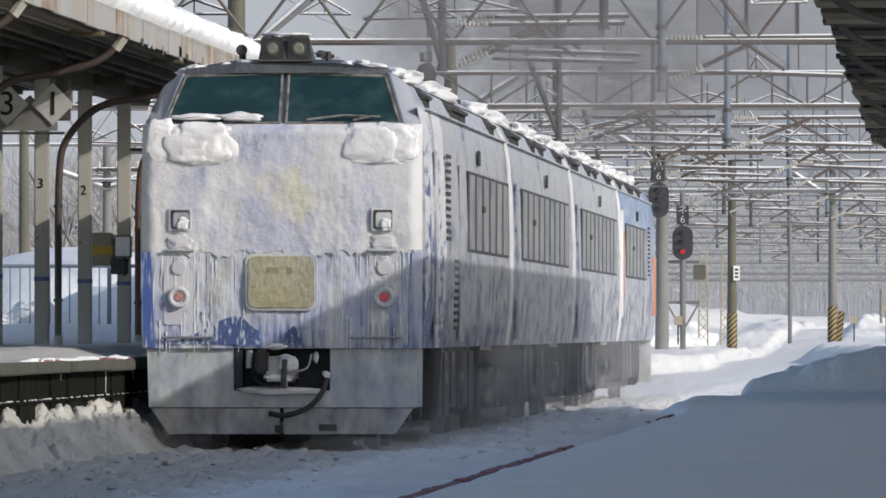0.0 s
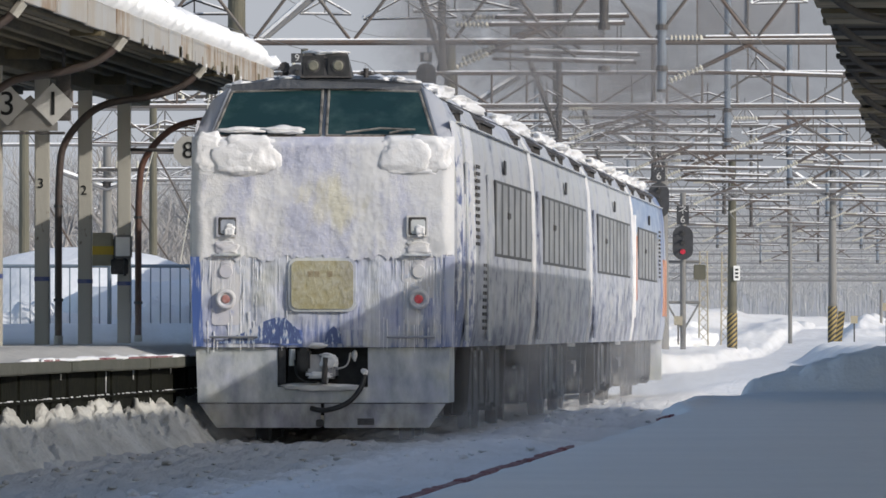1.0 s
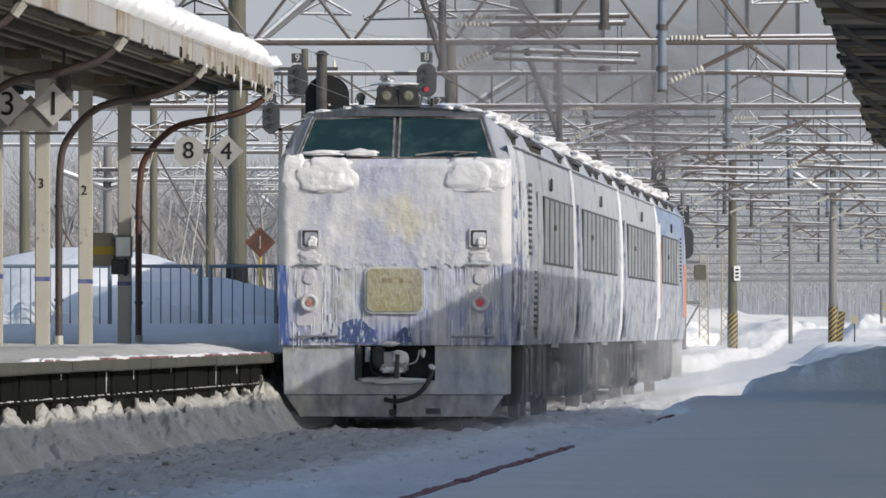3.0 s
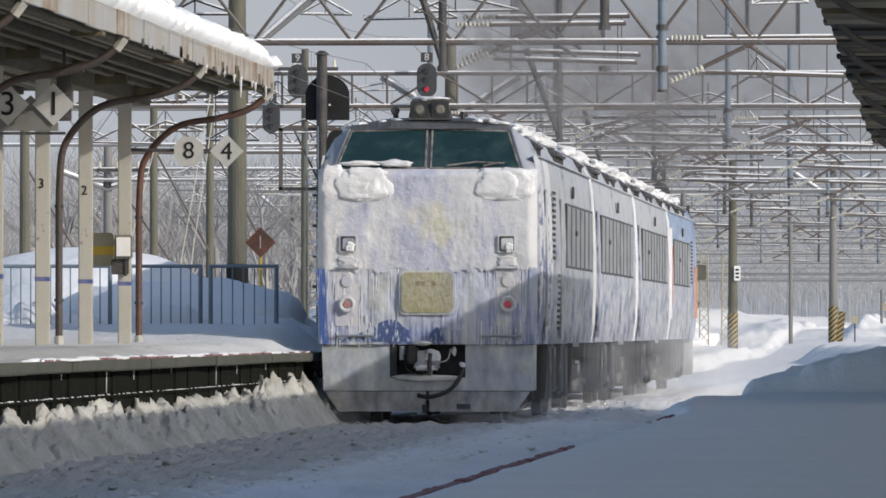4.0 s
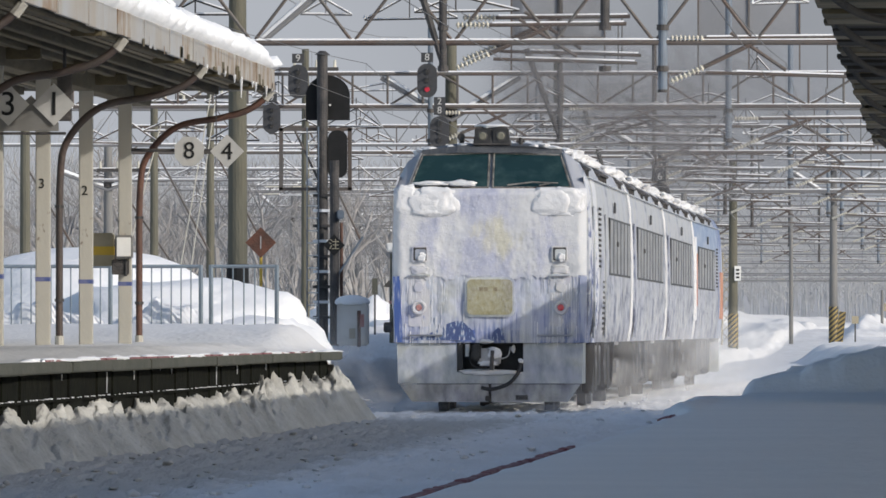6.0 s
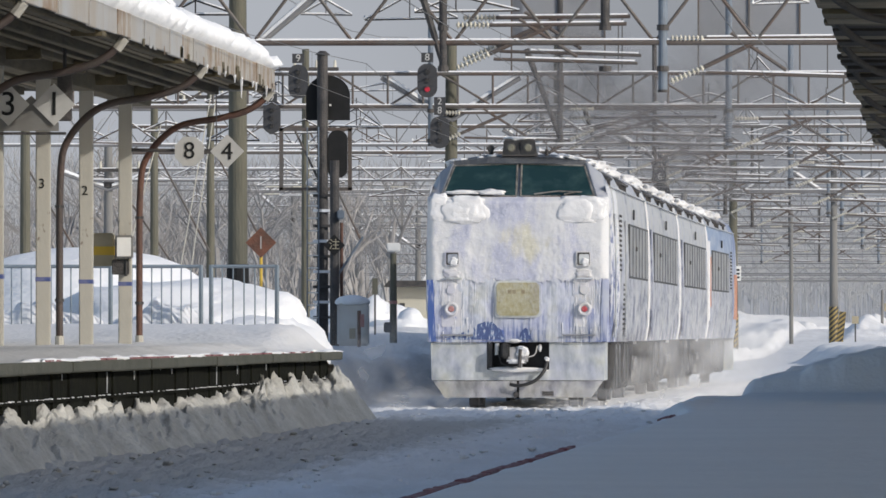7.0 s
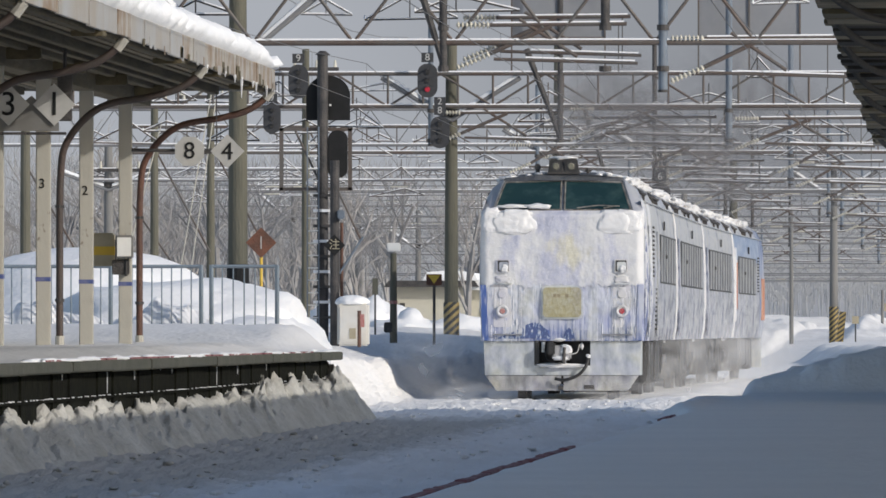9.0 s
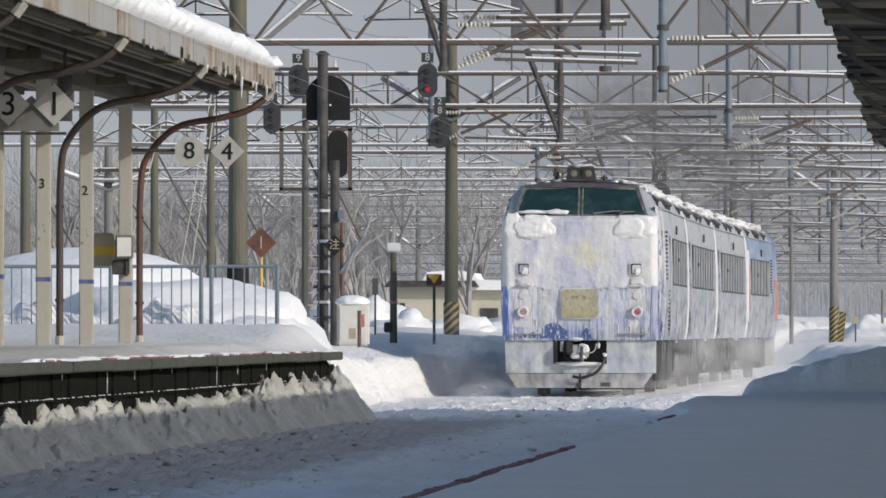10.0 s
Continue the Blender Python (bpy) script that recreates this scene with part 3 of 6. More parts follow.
# ---- station: platforms and canopies ----
def build_left_platform():
    p = thing("platform", "old concrete platform with mossy edge under trodden snow", "platform", kind="structure")
    bm = bmesh.new()
    for i in range(14):
        y0 = 74 + i * 4.865
        box(bm, -8.95, -8.26 + 0.01 * (i % 2), y0, min(y0 + 4.855, 142.1), 0.84 + 0.004 * (i % 3), 0.955, 0.012)
    part("edge_slab", bm, SLAB, p, "mossy grey concrete edge slab")
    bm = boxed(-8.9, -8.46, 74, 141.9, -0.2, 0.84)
    part("platform_wall", bm, WALLDARK, p, "retaining wall coloured near black for overhang shade")
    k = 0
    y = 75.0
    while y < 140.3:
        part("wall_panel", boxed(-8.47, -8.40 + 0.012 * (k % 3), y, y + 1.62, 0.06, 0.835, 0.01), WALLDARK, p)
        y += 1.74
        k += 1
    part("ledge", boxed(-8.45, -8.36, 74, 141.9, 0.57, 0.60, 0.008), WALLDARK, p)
    bm = bmesh.new()
    random.seed(5)
    y = 75.0
    while y < 141.6:
        w = random.uniform(0.04, 0.16)
        box(bm, -8.43, -8.365, y, y + w, 0.598, 0.598 + random.uniform(0.004, 0.013))
        y += random.uniform(0.25, 0.9)
    tagged(part("snow_crumbs", bm, SNOW, p), kind="stuff")
    random.seed(15)
    for y in (98.6, 103.9, 107.4, 110.9, 112.6, 119.5, 121.2, 123.0, 128.2, 137.0):
        part("drip_ice", tubed((-8.385, y, 0.83), (-8.385, y, random.uniform(0.62, 0.78)), 0.008, 0.004, 5), ICE, p)
    part("platform_fill", boxed(-16, -8.9, 74, 142.0, -0.2, 0.84), SLAB, p)
    # trodden snow cover, thin at the edge
    bm = bmesh.new()
    xs = spans((-16, -11, 0.7), (-11, -8.32, 0.12))
    ys = spans((74, 142.1, 0.45))
    rows = []
    for yy in ys:
        row = []
        for x in xs:
            e = smooth_step(-8.44, -9.0 + 0.2 * noise.noise(Vector((yy * 0.5, 0, 2))), x)
            h = 0.950 + 0.012 * smooth_step(-8.36, -8.46, x) + e * (0.10 + 0.03 * noise.fractal(Vector((x * 1.6, yy * 0.8, 5)), 1, 2, 4)) + 0.012 * noise.noise(Vector((x * 9, yy * 3, 0)))
            h += 0.26 * smooth_step(133, 141, yy) * smooth_step(-8.36, -8.9, x)
            row.append(bm.verts.new((x, yy, h)))
        rows.append(row)
    for a, b in zip(rows, rows[1:]):
        for i in range(len(xs) - 1):
            bm.faces.new((a[i], a[i + 1], b[i + 1], b[i]))
    part("snow_cover", bm, PLATFORM_SNOW, p, "trodden white snow", smooth=True)
    bm = bmesh.new()
    y = 96.0
    while y < 136:
        w = 0.5 + 1.2 * random.random()
        box(bm, -8.46, -8.31 + 0.02 * random.random(), y, y + w, 0.95, 0.972)
        y += w + 0.5 * random.random()
    part("red_edge_line", bm, RED_EDGE, p, "worn red edge paint showing through snow")
    # crusts of snow left along the edge
    bm = bmesh.new()
    random.seed(26)
    y = 96.0
    while y < 141.8:
        ln = random.uniform(0.3, 1.5)
        lump(bm, (-8.36 + random.uniform(-0.08, 0.03), y, 0.962), (random.uniform(0.05, 0.11), ln, random.uniform(0.012, 0.035)), y, 0.5, 0.950, 2, 2.5)
        y += ln * random.uniform(0.7, 2.0)
    tagged(part("edge_crust", bm, SNOW, p, "broken snow crust", smooth=True), kind="stuff")


def build_snow_bank():
    """The ridge thrown up by the plough along the platform wall: torn crest, slanting flow marks."""
    bm = bmesh.new()
    rows = []
    for y in spans((74, 146.5, 0.11)):
        end = smooth_step(146.5, 143.4, y)
        top = 0.36 + 0.25 * smooth_step(112, 140, y) + 0.07 * noise.fractal(Vector((y * 0.25, 4, 0)), 1, 2, 3)
        crest = noise.fractal(Vector((y * 0.42, 2.0, 9.0)), 0.8, 2.2, 5)
        row = []
        for i in range(27):
            t = i / 26
            x = -8.46 + 0.62 * t + 0.09 * noise.noise(Vector((y * 1.6, t * 4.0, 11.0))) * (1 - t) * smooth_step(0, 0.15, t)
            warp = y + 4.4 * t + 1.7 * noise.noise(Vector((y * 0.17, t * 1.1, 7)))
            ridge = 1.0 - 2.0 * abs(noise.noise(Vector((warp * 0.36, t * 0.5, 3))))
            flow = 1.0 - 2.0 * abs(noise.noise(Vector((warp * 1.05, t * 1.0, 13))))
            fine = noise.fractal(Vector((warp * 2.1, t * 6.0, 7)), 0.7, 2.1, 5)
            body = math.sin(math.pi * min(1, t * 0.85 + 0.18))
            z = top * (1 - t) ** 0.9 + (0.15 * ridge + 0.07 * flow) * body * (1 - t) ** 0.3 + 0.045 * fine * body
            z += (0.16 * max(-0.4, crest) + 0.05 * fine) * (1 - t) ** 2.5
            row.append(bm.verts.new((x, y, max(-0.05, z * end + 0.05 - 0.1 * t - 0.05 * (1 - end)))))
        rows.append(row)
    for a, b in zip(rows, rows[1:]):
        for i in range(26):
            bm.faces.new((a[i], a[i + 1], b[i + 1], b[i]))
    ob = part("snow_bank", bm, DIRTY_SNOW, None, smooth=True)
    tagged(ob, "dirty ploughed snow ridge against the platform wall", "snow bank", kind="stuff")


def build_left_canopy():
    c = thing("platform_canopy", "timber platform canopy with rust-streaked white fascia and thick snow", "canopy", kind="structure")
    X, Z, Y0, Y1 = -8.70, 4.34, 78.0, 134.8
    y, i = Y0, 0
    random.seed(3)
    while y < Y1 - 0.2:
        y2 = min(y + 1.83, Y1)
        part("fascia_sheet", boxed(X - 0.03, X + 0.012 * (i % 2), y + 0.012, y2 - 0.012, Z + random.uniform(-0.015, 0.015), Z + 0.27, 0.004), FASCIA_RUST if y > 121 or i % 5 == 2 else FASCIA, c)
        y, i = y2, i + 1
    for k in range(24):
        y = random.uniform(112, Y1 - 0.4)
        w = random.uniform(0.08, 0.5)
        part("flaking_strip", boxed(X + 0.013, X + 0.017, y, y + w, Z - random.uniform(0.0, 0.05), Z + random.uniform(0.02, 0.14)), random.choice((FASCIA_RUST, FASCIA, CANOPY)), c)
    part("end_fascia", boxed(-15, X - 0.03, Y1 - 0.03, Y1 + 0.01, Z, Z + 0.27), FASCIA, c)
    bm = bmesh.new()
    prism(bm, [(X - 0.04, Z + 0.2), (-15.0, Z + 0.2), (-15.0, Z + 0.26), (X - 0.04, Z + 0.26)], Y0, Y1 - 0.03)
    part("roof_deck", bm, CANOPY, c, "mossy brown roof boarding")
    for k in range(18):
        x = -8.85 - 0.21 * k
        part("purlin", boxed(x - 0.055, x + 0.055, Y0, Y1 - 0.05, Z + 0.02 - 0.05 * (k % 3 == 0) - 0.02 * (k % 2), Z + 0.2, 0.008), PALE_BOARD if k % 3 == 1 else CANOPY, c)
    part("edge_beam", boxed(-10.55, -10.30, Y0, Y1 - 0.1, Z - 0.20, Z + 0.1, 0.01), CANOPY, c)
    y = 84.0
    while y < Y1:
        part("rafter", boxed(-14.5, X - 0.05, y - 0.05, y + 0.05, Z + 0.06, Z + 0.19, 0.008), CANOPY, c)
        y += 5.9
    # drooping gutter boards that stick out below the edge here and there
    for y in (107.5, 118.6, 124.8, 131.2):
        part("bracket", boxed(X - 0.35, X - 0.02, y - 0.05, y + 0.45, Z - 0.06, Z + 0.01, 0.01), CANOPY, c)
    # snow on the roof, rounded at the edge
    bm = bmesh.new()
    ys = spans((Y0, Y1 + 0.05, 0.22))
    xs = [X - 0.02, X + 0.05, X + 0.06, X - 0.02, X - 0.2, X - 0.5, X - 1.0, X - 2.0, X - 4.0, X - 6.2]
    hs = [0.0, 0.07, 0.16, 0.24, 0.30, 0.34, 0.37, 0.40, 0.42, 0.40]
    rows = []
    for y in ys:
        e = 0.35 + 0.65 * smooth_step(Y1 + 0.05, Y1 - 3.0, y)
        w = 0.085 * noise.fractal(Vector((y * 1.7, 0, 1)), 0.6, 2, 5)
        w2 = 0.5 * noise.noise(Vector((y * 0.35, 4, 1)))
        rows.append([bm.verts.new((x + (w if j > 1 else 0) * 1.2, y, Z + 0.265 + h * e * (1 + w2 * 0.5) + (w if j > 2 else 0) + (0.07 if j > 1 else 0.0) * noise.fractal(Vector((x * 5, y * 1.6, 8)), 0.8, 2, 3))) for j, (x, h) in enumerate(zip(xs, hs))])
    for a, b in zip(rows, rows[1:]):
        for i in range(len(xs) - 1):
            bm.faces.new((a[i], a[i + 1], b[i + 1], b[i]))
    bm.faces.new(rows[-1])
    part("roof_snow", bm, SNOW, c, "thick rounded snow", smooth=True)
    random.seed(44)
    for y, ln in ((122.2, 0.08), (125.3, 0.05), (127.0, 0.08), (128.2, 0.24), (130.3, 0.06), (130.9, 0.10), (132.9, 0.12)):
        part("icicle", tubed((X + 0.01, y, Z + 0.02), (X + 0.01, y, Z - ln), 0.022, 0.004, 6), ICE_SNOW, c)


def build_posts():
    numbers = {120.0: "3", 126.0: "2"}
    for y in (108.0, 114.0, 120.0, 126.0, 132.0):
        p = thing("canopy_post", "chipped cream-painted steel canopy post with a blue band", "post", pose(-10.42, y, 0.95), group="canopy posts")
        bm = boxed(-0.082, 0.082, -0.085, 0.085, 0, 3.5, 0.012)
        part("post_body", bm, POSTPAINT, p)
        part("blue_band", boxed(-0.085, 0.085, -0.088, 0.088, 0.86, 0.91), BLUEBAND, p, "dark blue painted band")
        part("footing", boxed(-0.095, 0.095, -0.1, 0.1, 0.0, 0.14, 0.02), POSTPAINT, p)
        part("cap_beam", boxed(-0.5, 0.5, -0.11, 0.11, 3.26, 3.4, 0.015), CANOPY, p)
        if y in numbers:
            text_mesh("number_text", numbers[y], 0.16, Matrix.Translation((-0.01, -0.091, 1.98)) @ UPRIGHT, BLACK, p)
    # control box and beige cabinet on the last post
    b = thing("control_box", "grey switch box strapped to the canopy post", "box", pose(-10.42, 131.91, 2.15))
    part("box_body", boxed(-0.11, 0.11, -0.14, 0, 0, 0.30, 0.015), SIGNGREY, b)
    part("box_door", boxed(-0.09, 0.09, -0.155, -0.141, 0.03, 0.27, 0.005), SIGNWHITE, b)
    part("cable_stub", tubed((0.02, -0.06, -0.22), (0.02, -0.06, 0.01), 0.02), RUBBER, b)
    part("hanging_plate", boxed(-0.16, 0.06, -0.06, -0.01, -0.20, -0.01, 0.01), DARK, b)
    b = thing("telephone_cabinet", "beige cabinet with an orange band beside a post", "cabinet", pose(-10.72, 132.3, 2.0))
    part("cabinet_body", boxed(-0.16, 0.14, -0.1, 0.12, 0.06, 0.48, 0.02), BEIGE, b)
    part("orange_band", boxed(-0.165, 0.145, -0.105, 0.125, 0.20, 0.31), YELLOW, b, "orange band")
    part("wall_bracket", boxed(0.13, 0.235, -0.03, 0.03, 0.12, 0.4), DARK, b)


def build_pipes():
    for y in (98.2, 110.3, 122.2, 134.3):
        p = thing("downpipe", "rust-brown gutter downpipe bent from canopy edge to platform", "pipe", pose(-10.42, y, 0.98), group="gutter downpipes")
        r = 0.043
        part("pipe_body", hose(bmesh.new(), [(0.0, 0, 0.05), (0.0, 0, 1.0), (0.01, 0, 2.05), (0.10, 0, 2.50), (0.48, 0, 2.88), (1.05, 0, 3.0), (1.40, 0, 3.10), (1.64, 0, 3.27), (1.70, 0, 3.34)], r), RUST_PIPE if y > 130 else DARK_PIPE, p, smooth=True)
        part("pipe_foot", tubed((0, 0, 0), (0, 0, 0.20), 0.053), POSTPAINT, p, "cream painted pipe foot")
        part("pipe_outlet", tubed((1.62, 0, 3.24), (1.71, 0, 3.36), 0.055), POSTPAINT, p)
        for z in (0.6, 1.7):
            part("clamp", tubed((0, 0, z), (0, 0, z + 0.035), 0.056), DARK, p)


def diamond(r):
    return [(0, r), (r, 0), (0, -r), (-r, 0)]


def build_number_signs():
    s = thing("stop_sign", "white diamond car-stop signs on a grey board under canopy", "sign", pose(-10.005, 113.7, 3.71))
    for k, (dx, t) in enumerate(((-0.25, "3"), (0.25, "1"))):
        part("plate", prism(bmesh.new(), [(x + dx, z) for x, z in diamond(0.232)], -0.012, 0.0), SIGNPLATE, s)
        text_mesh("number_text", t, 0.37, Matrix.Translation((dx, -0.018, -0.005)) @ UPRIGHT, BLACK, s)
    part("backing_board", prism(bmesh.new(), [(-0.6, -0.29), (0.3, -0.29), (0.3, -0.2), (0.0, 0.10), (-0.25, -0.1), (-0.6, -0.1)], 0.02, 0.04), SIGNGREY, s)
    part("lower_rail", boxed(-0.66, 0.38, 0.0, 0.06, -0.33, -0.30, 0.005), DARK, s)
    part("clamp_plate", boxed(0.28, 0.44, 0.04, 0.10, -0.18, 0.36, 0.01), DARK, s)
    part("hanger", tubed((0.36, 0.08, 0.3), (0.36, 0.08, 0.66), 0.02), DARK, s)
    s = thing("stop_sign", "white octagon and diamond car-stop signs on a bracket", "sign", pose(-9.36, 131.9, 3.51))
    part("plate", prism(bmesh.new(), [(-0.24 + 0.20 * math.cos(radians(22.5 + 45 * i)), 0.20 * math.sin(radians(22.5 + 45 * i))) for i in range(8)], -0.012, 0), SIGNPLATE, s)
    text_mesh("number_text", "8", 0.30, Matrix.Translation((-0.24, -0.018, 0)) @ UPRIGHT, BLACK, s)
    part("plate", prism(bmesh.new(), [(x + 0.24, z) for x, z in diamond(0.215)], -0.012, 0), SIGNPLATE, s)
    text_mesh("number_text", "4", 0.31, Matrix.Translation((0.24, -0.018, -0.01)) @ UPRIGHT, BLACK, s)
    part("arm", tubed((-1.06, 0.05, 0.02), (0.3, 0.05, 0.0), 0.022), DARK, s)
    part("link", boxed(-0.05, 0.05, -0.005, 0.03, -0.03, 0.03), DARK, s)
    part("chain", tubed((0.1, 0.02, 0.0), (0.1, 0.02, 0.75), 0.008, seg=5), DARK, s)


def build_fence():
    f = thing("fence", "blue-grey steel railing at the snowy platform end", "fence")
    y = 142.6
    for x0, x1 in ((-15.4, -11.46), (-11.30, -10.22), (-10.08, -9.18)):
        part("top_rail", tubed((x0, y, 2.12), (x1, y, 2.12), 0.024), FENCE, f)
        part("bottom_rail", tubed((x0, y, 1.28), (x1, y, 1.28), 0.018), FENCE, f)
        n = int((x1 - x0) / 0.135)
        for i in range(n + 1):
            x = x0 + (x1 - x0) * i / n
            big = i in (0, n)
            part("corner_post" if big else "baluster", tubed((x, y, 1.0 if big else 1.2), (x, y, 2.14 if big else 2.11), 0.032 if big else 0.010, seg=6), FENCE, f)
    big = lump(bmesh.new(), (-12.35, 149.5, 0.9), (2.25, 3.0, 1.55), 2, 0.07, 0.2, 4)
    middle = pad(bmesh.new(), (-10.75, 146.6, 0.75), (1.95, 2.8, 1.20), 5, 0.13)
    low = pad(bmesh.new(), (-9.55, 145.2, 0.5), (0.95, 2.2, 0.92), 7, 0.08)
    for bm, label in ((big, "large smooth snow drift behind the platform-end railing"), (middle, "rounded snow drift against the platform-end railing"), (low, "low snow drift rounding the platform end")):
        tagged(part("snow_drift", bm, SNOW, None, smooth=True), label, "snow drift", group="snow drifts")
    bm = bmesh.new()
    random.seed(12)
    rows = []
    for x in spans((-14.3, -9.2, 0.03)):
        heap = 0.45 + 0.55 * max(math.exp(-((x + 13.5) / 0.55) ** 2), math.exp(-((x + 12.5) / 0.4) ** 2), 0.9 * math.exp(-((x + 10.75) / 0.5) ** 2), 0.4 * math.exp(-((x + 11.8) / 0.4) ** 2))
        row = []
        for k in range(9):
            t = k / 8
            torn = 1.0 - 1.4 * abs(noise.noise(Vector((x * 2.2, t * 2.0, 5.0)))) + 0.3 * noise.fractal(Vector((x * 6.0, t * 9.0, 2.0)), 0.8, 2.2, 4)
            z = 1.0 + 0.88 * heap * math.sin(math.pi * min(1.0, t * 0.62 + 0.06)) * max(0.3, 0.55 + 0.32 * torn)
            row.append(bm.verts.new((x + 0.03 * noise.noise(Vector((x * 9, t * 9, 0))), 142.72 + 0.9 * t, z)))
        rows.append(row)
    for a, b in zip(rows, rows[1:]):
        for k in range(8):
            bm.faces.new((a[k], a[k + 1], b[k + 1], b[k]))
    tagged(part("snow_clods", bm, SNOW, None, smooth=True), "broken snow clods piled along the railing", "snow", kind="stuff")


def build_right_platform():
    p = thing("platform", "snow-covered platform with a faded red edge line", "platform", kind="structure")
    part("platform_wall", boxed(-1.50, 8, -6, 148, -0.2, 0.718), SLAB, p)
    bm = bmesh.new()
    xs = spans((-1.52, -0.3, 0.03), (-0.3, 0.6, 0.06), (0.6, 8, 0.8))
    ys = spans((-6, 20, 3), (20, 72.6, 0.5), (72.6, 73.3, 0.1), (73.3, 73.9, 0.03), (73.9, 74.4, 0.1), (74.4, 148, 0.5))
    rows = []
    for y in ys:
        row = []
        for x in xs:
            n1 = noise.fractal(Vector((x * 0.9, y * 0.35, 2)), 1, 2, 4)
            edge = smooth_step(-1.52, -1.40 + 0.03 * noise.noise(Vector((y * 0.7, 0, 0))), x)
            z = 0.733 + 0.075 * edge + 0.006 * n1
            # the part nobody has cleared
            deep = smooth_step(73.42, 73.62, y + 0.06 * n1)
            j = x + 0.025 * n1 + 0.03 * noise.noise(Vector((x * 7, y * 2.5, 3)))
            up = 0.125 * smooth_step(-1.50, -1.37, j) + 0.035 * smooth_step(-1.28, -1.10, j) + 0.09 * smooth_step(-1.06, -0.95, j) + 0.06 * smooth_step(-0.82, -0.66, j) + 0.06 * smooth_step(-0.64, -0.40, j)
            z += deep * (0.82 * up + 0.025 * n1) * edge
            spill = 0.17 * smooth_step(56.5, 62.0, y) * smooth_step(71.0, 65.5, y) * smooth_step(-1.1, -1.52, x) * (1 + 0.3 * n1)
            row.append(bm.verts.new((x - spill, y, z + 0.05 * smooth_step(56.5, 62.0, y) * smooth_step(71.0, 65.5, y) * smooth_step(-1.3, -1.52, x))))
        rows.append(row)
    for a, b in zip(rows, rows[1:]):
        for i in range(len(xs) - 1):
            bm.faces.new((a[i], a[i + 1], b[i + 1], b[i]))
    part("snow_cover", bm, SNOW, p, "smooth grey-white snow in shade", smooth=True)
    bm = bmesh.new()
    random.seed(8)
    for y0, y1 in ((28.0, 43.0), (55.5, 61.0)):
        y = y0
        while y < y1:
            w = random.uniform(0.12, 0.5)
            thin = min(1.0, (y - y0) / 2.0 + 0.25, (y1 - y) / 2.0 + 0.25)
            box(bm, -1.55, -1.55 + thin * random.uniform(0.014, 0.045), y, y + w, 0.766, 0.7745 + 0.006 * random.random() * thin)
            y += w * random.uniform(0.9, 1.15)
    part("red_edge_line", bm, RED_EDGE, p, "faded red painted edge")


def build_right_canopy():
    c = thing("platform_canopy", "dark timber canopy with ragged eaves over platform", "canopy", kind="structure")
    Y1 = 152.0
    X, Z = -1.02, 4.06
    bm = prism(bmesh.new(), [(X, Z), (X, Z + 0.10), (2.5, Z + 0.62), (7.5, Z + 0.2), (7.5, Z + 0.1), (2.5, Z + 0.5)], -8, Y1)
    part("roof_deck", bm, DARKWOOD, c, "dark boarded roof")
    part("roof_snow", prism(bmesh.new(), [(X - 0.01, Z + 0.104), (X + 0.02, Z + 0.26), (2.5, Z + 0.95), (7.5, Z + 0.5), (7.5, Z + 0.25), (2.5, Z + 0.63)], -8, Y1), SNOW, c)
    random.seed(21)
    y, k = 58.0, 0
    while y < Y1:
        w = random.uniform(0.8, 1.9)
        drop = random.uniform(0.0, 0.09)
        part("soffit_board", boxed(X - 0.02 - 0.07 * random.random(), 2.4, y, y + w - 0.06, Z - 0.06 - drop, Z - 0.02 - drop, 0.006), random.choice((DARKWOOD, CANOPY, PALE_BOARD)), c)
        y += w
    y = 60.0
    while y < Y1:
        lo = Z - 0.03 - 0.08 * random.random()
        part("eave_board", prism(bmesh.new(), [(X - 0.02, lo), (X - 0.05 - 0.05 * random.random(), lo + 0.07), (X - 0.05, Z + 0.13), (X - 0.004, Z + 0.13), (X - 0.004, lo)], y + 0.2, y + 1.0 + 1.6 * random.random()), PALE_BOARD if random.random() < 0.5 else CANOPY, c)
        y += 2.3
    y = 62.0
    while y < Y1:
        part("hanging_cable", hose(bmesh.new(), [(X - 0.02, y, Z - 0.03), (X + 0.10, y + 1.5, Z - 0.17), (X + 0.30, y + 4.0, Z - 0.24), (X + 0.52, y + 7.0, Z - 0.20), (X + 0.62, y + 9.0, Z - 0.06)], 0.034, 8), DARKWOOD, c, smooth=True)
        y += 9.5
    for x in (-0.6, 0.1, 0.9, 1.8):
        part("purlin", boxed(x - 0.07, x + 0.07, 30, Y1, Z - 0.015, Z + 0.15), DARKWOOD, c)
    # out of view; added only to cut side light on the uncleared snow
    part("light_block_wall", boxed(7.6, 7.8, 60, 73, 0.7, Z + 0.1), DARKWOOD, c, "unseen boarded wall added to block side light")
    for y in range(6, 152, 12):
        part("canopy_pillar", boxed(2.4, 2.65, y - 0.12, y + 0.12, 0.7, Z + 0.45), DARKWOOD, c)


build_left_platform()
build_snow_bank()
build_left_canopy()
build_posts()
build_pipes()
build_number_signs()
build_fence()
build_right_platform()
build_right_canopy()
# ---- the train: four coupled diesel cars ----
CAR = 21.3
PROFILE = [(1.385, 1.06), (1.43, 1.35), (1.45, 1.8), (1.45, 2.4), (1.435, 2.9), (1.41, 3.3), (1.37, 3.52), (1.25, 3.74), (1.07, 3.88), (0.6, 3.97), (0.0, 4.01)]


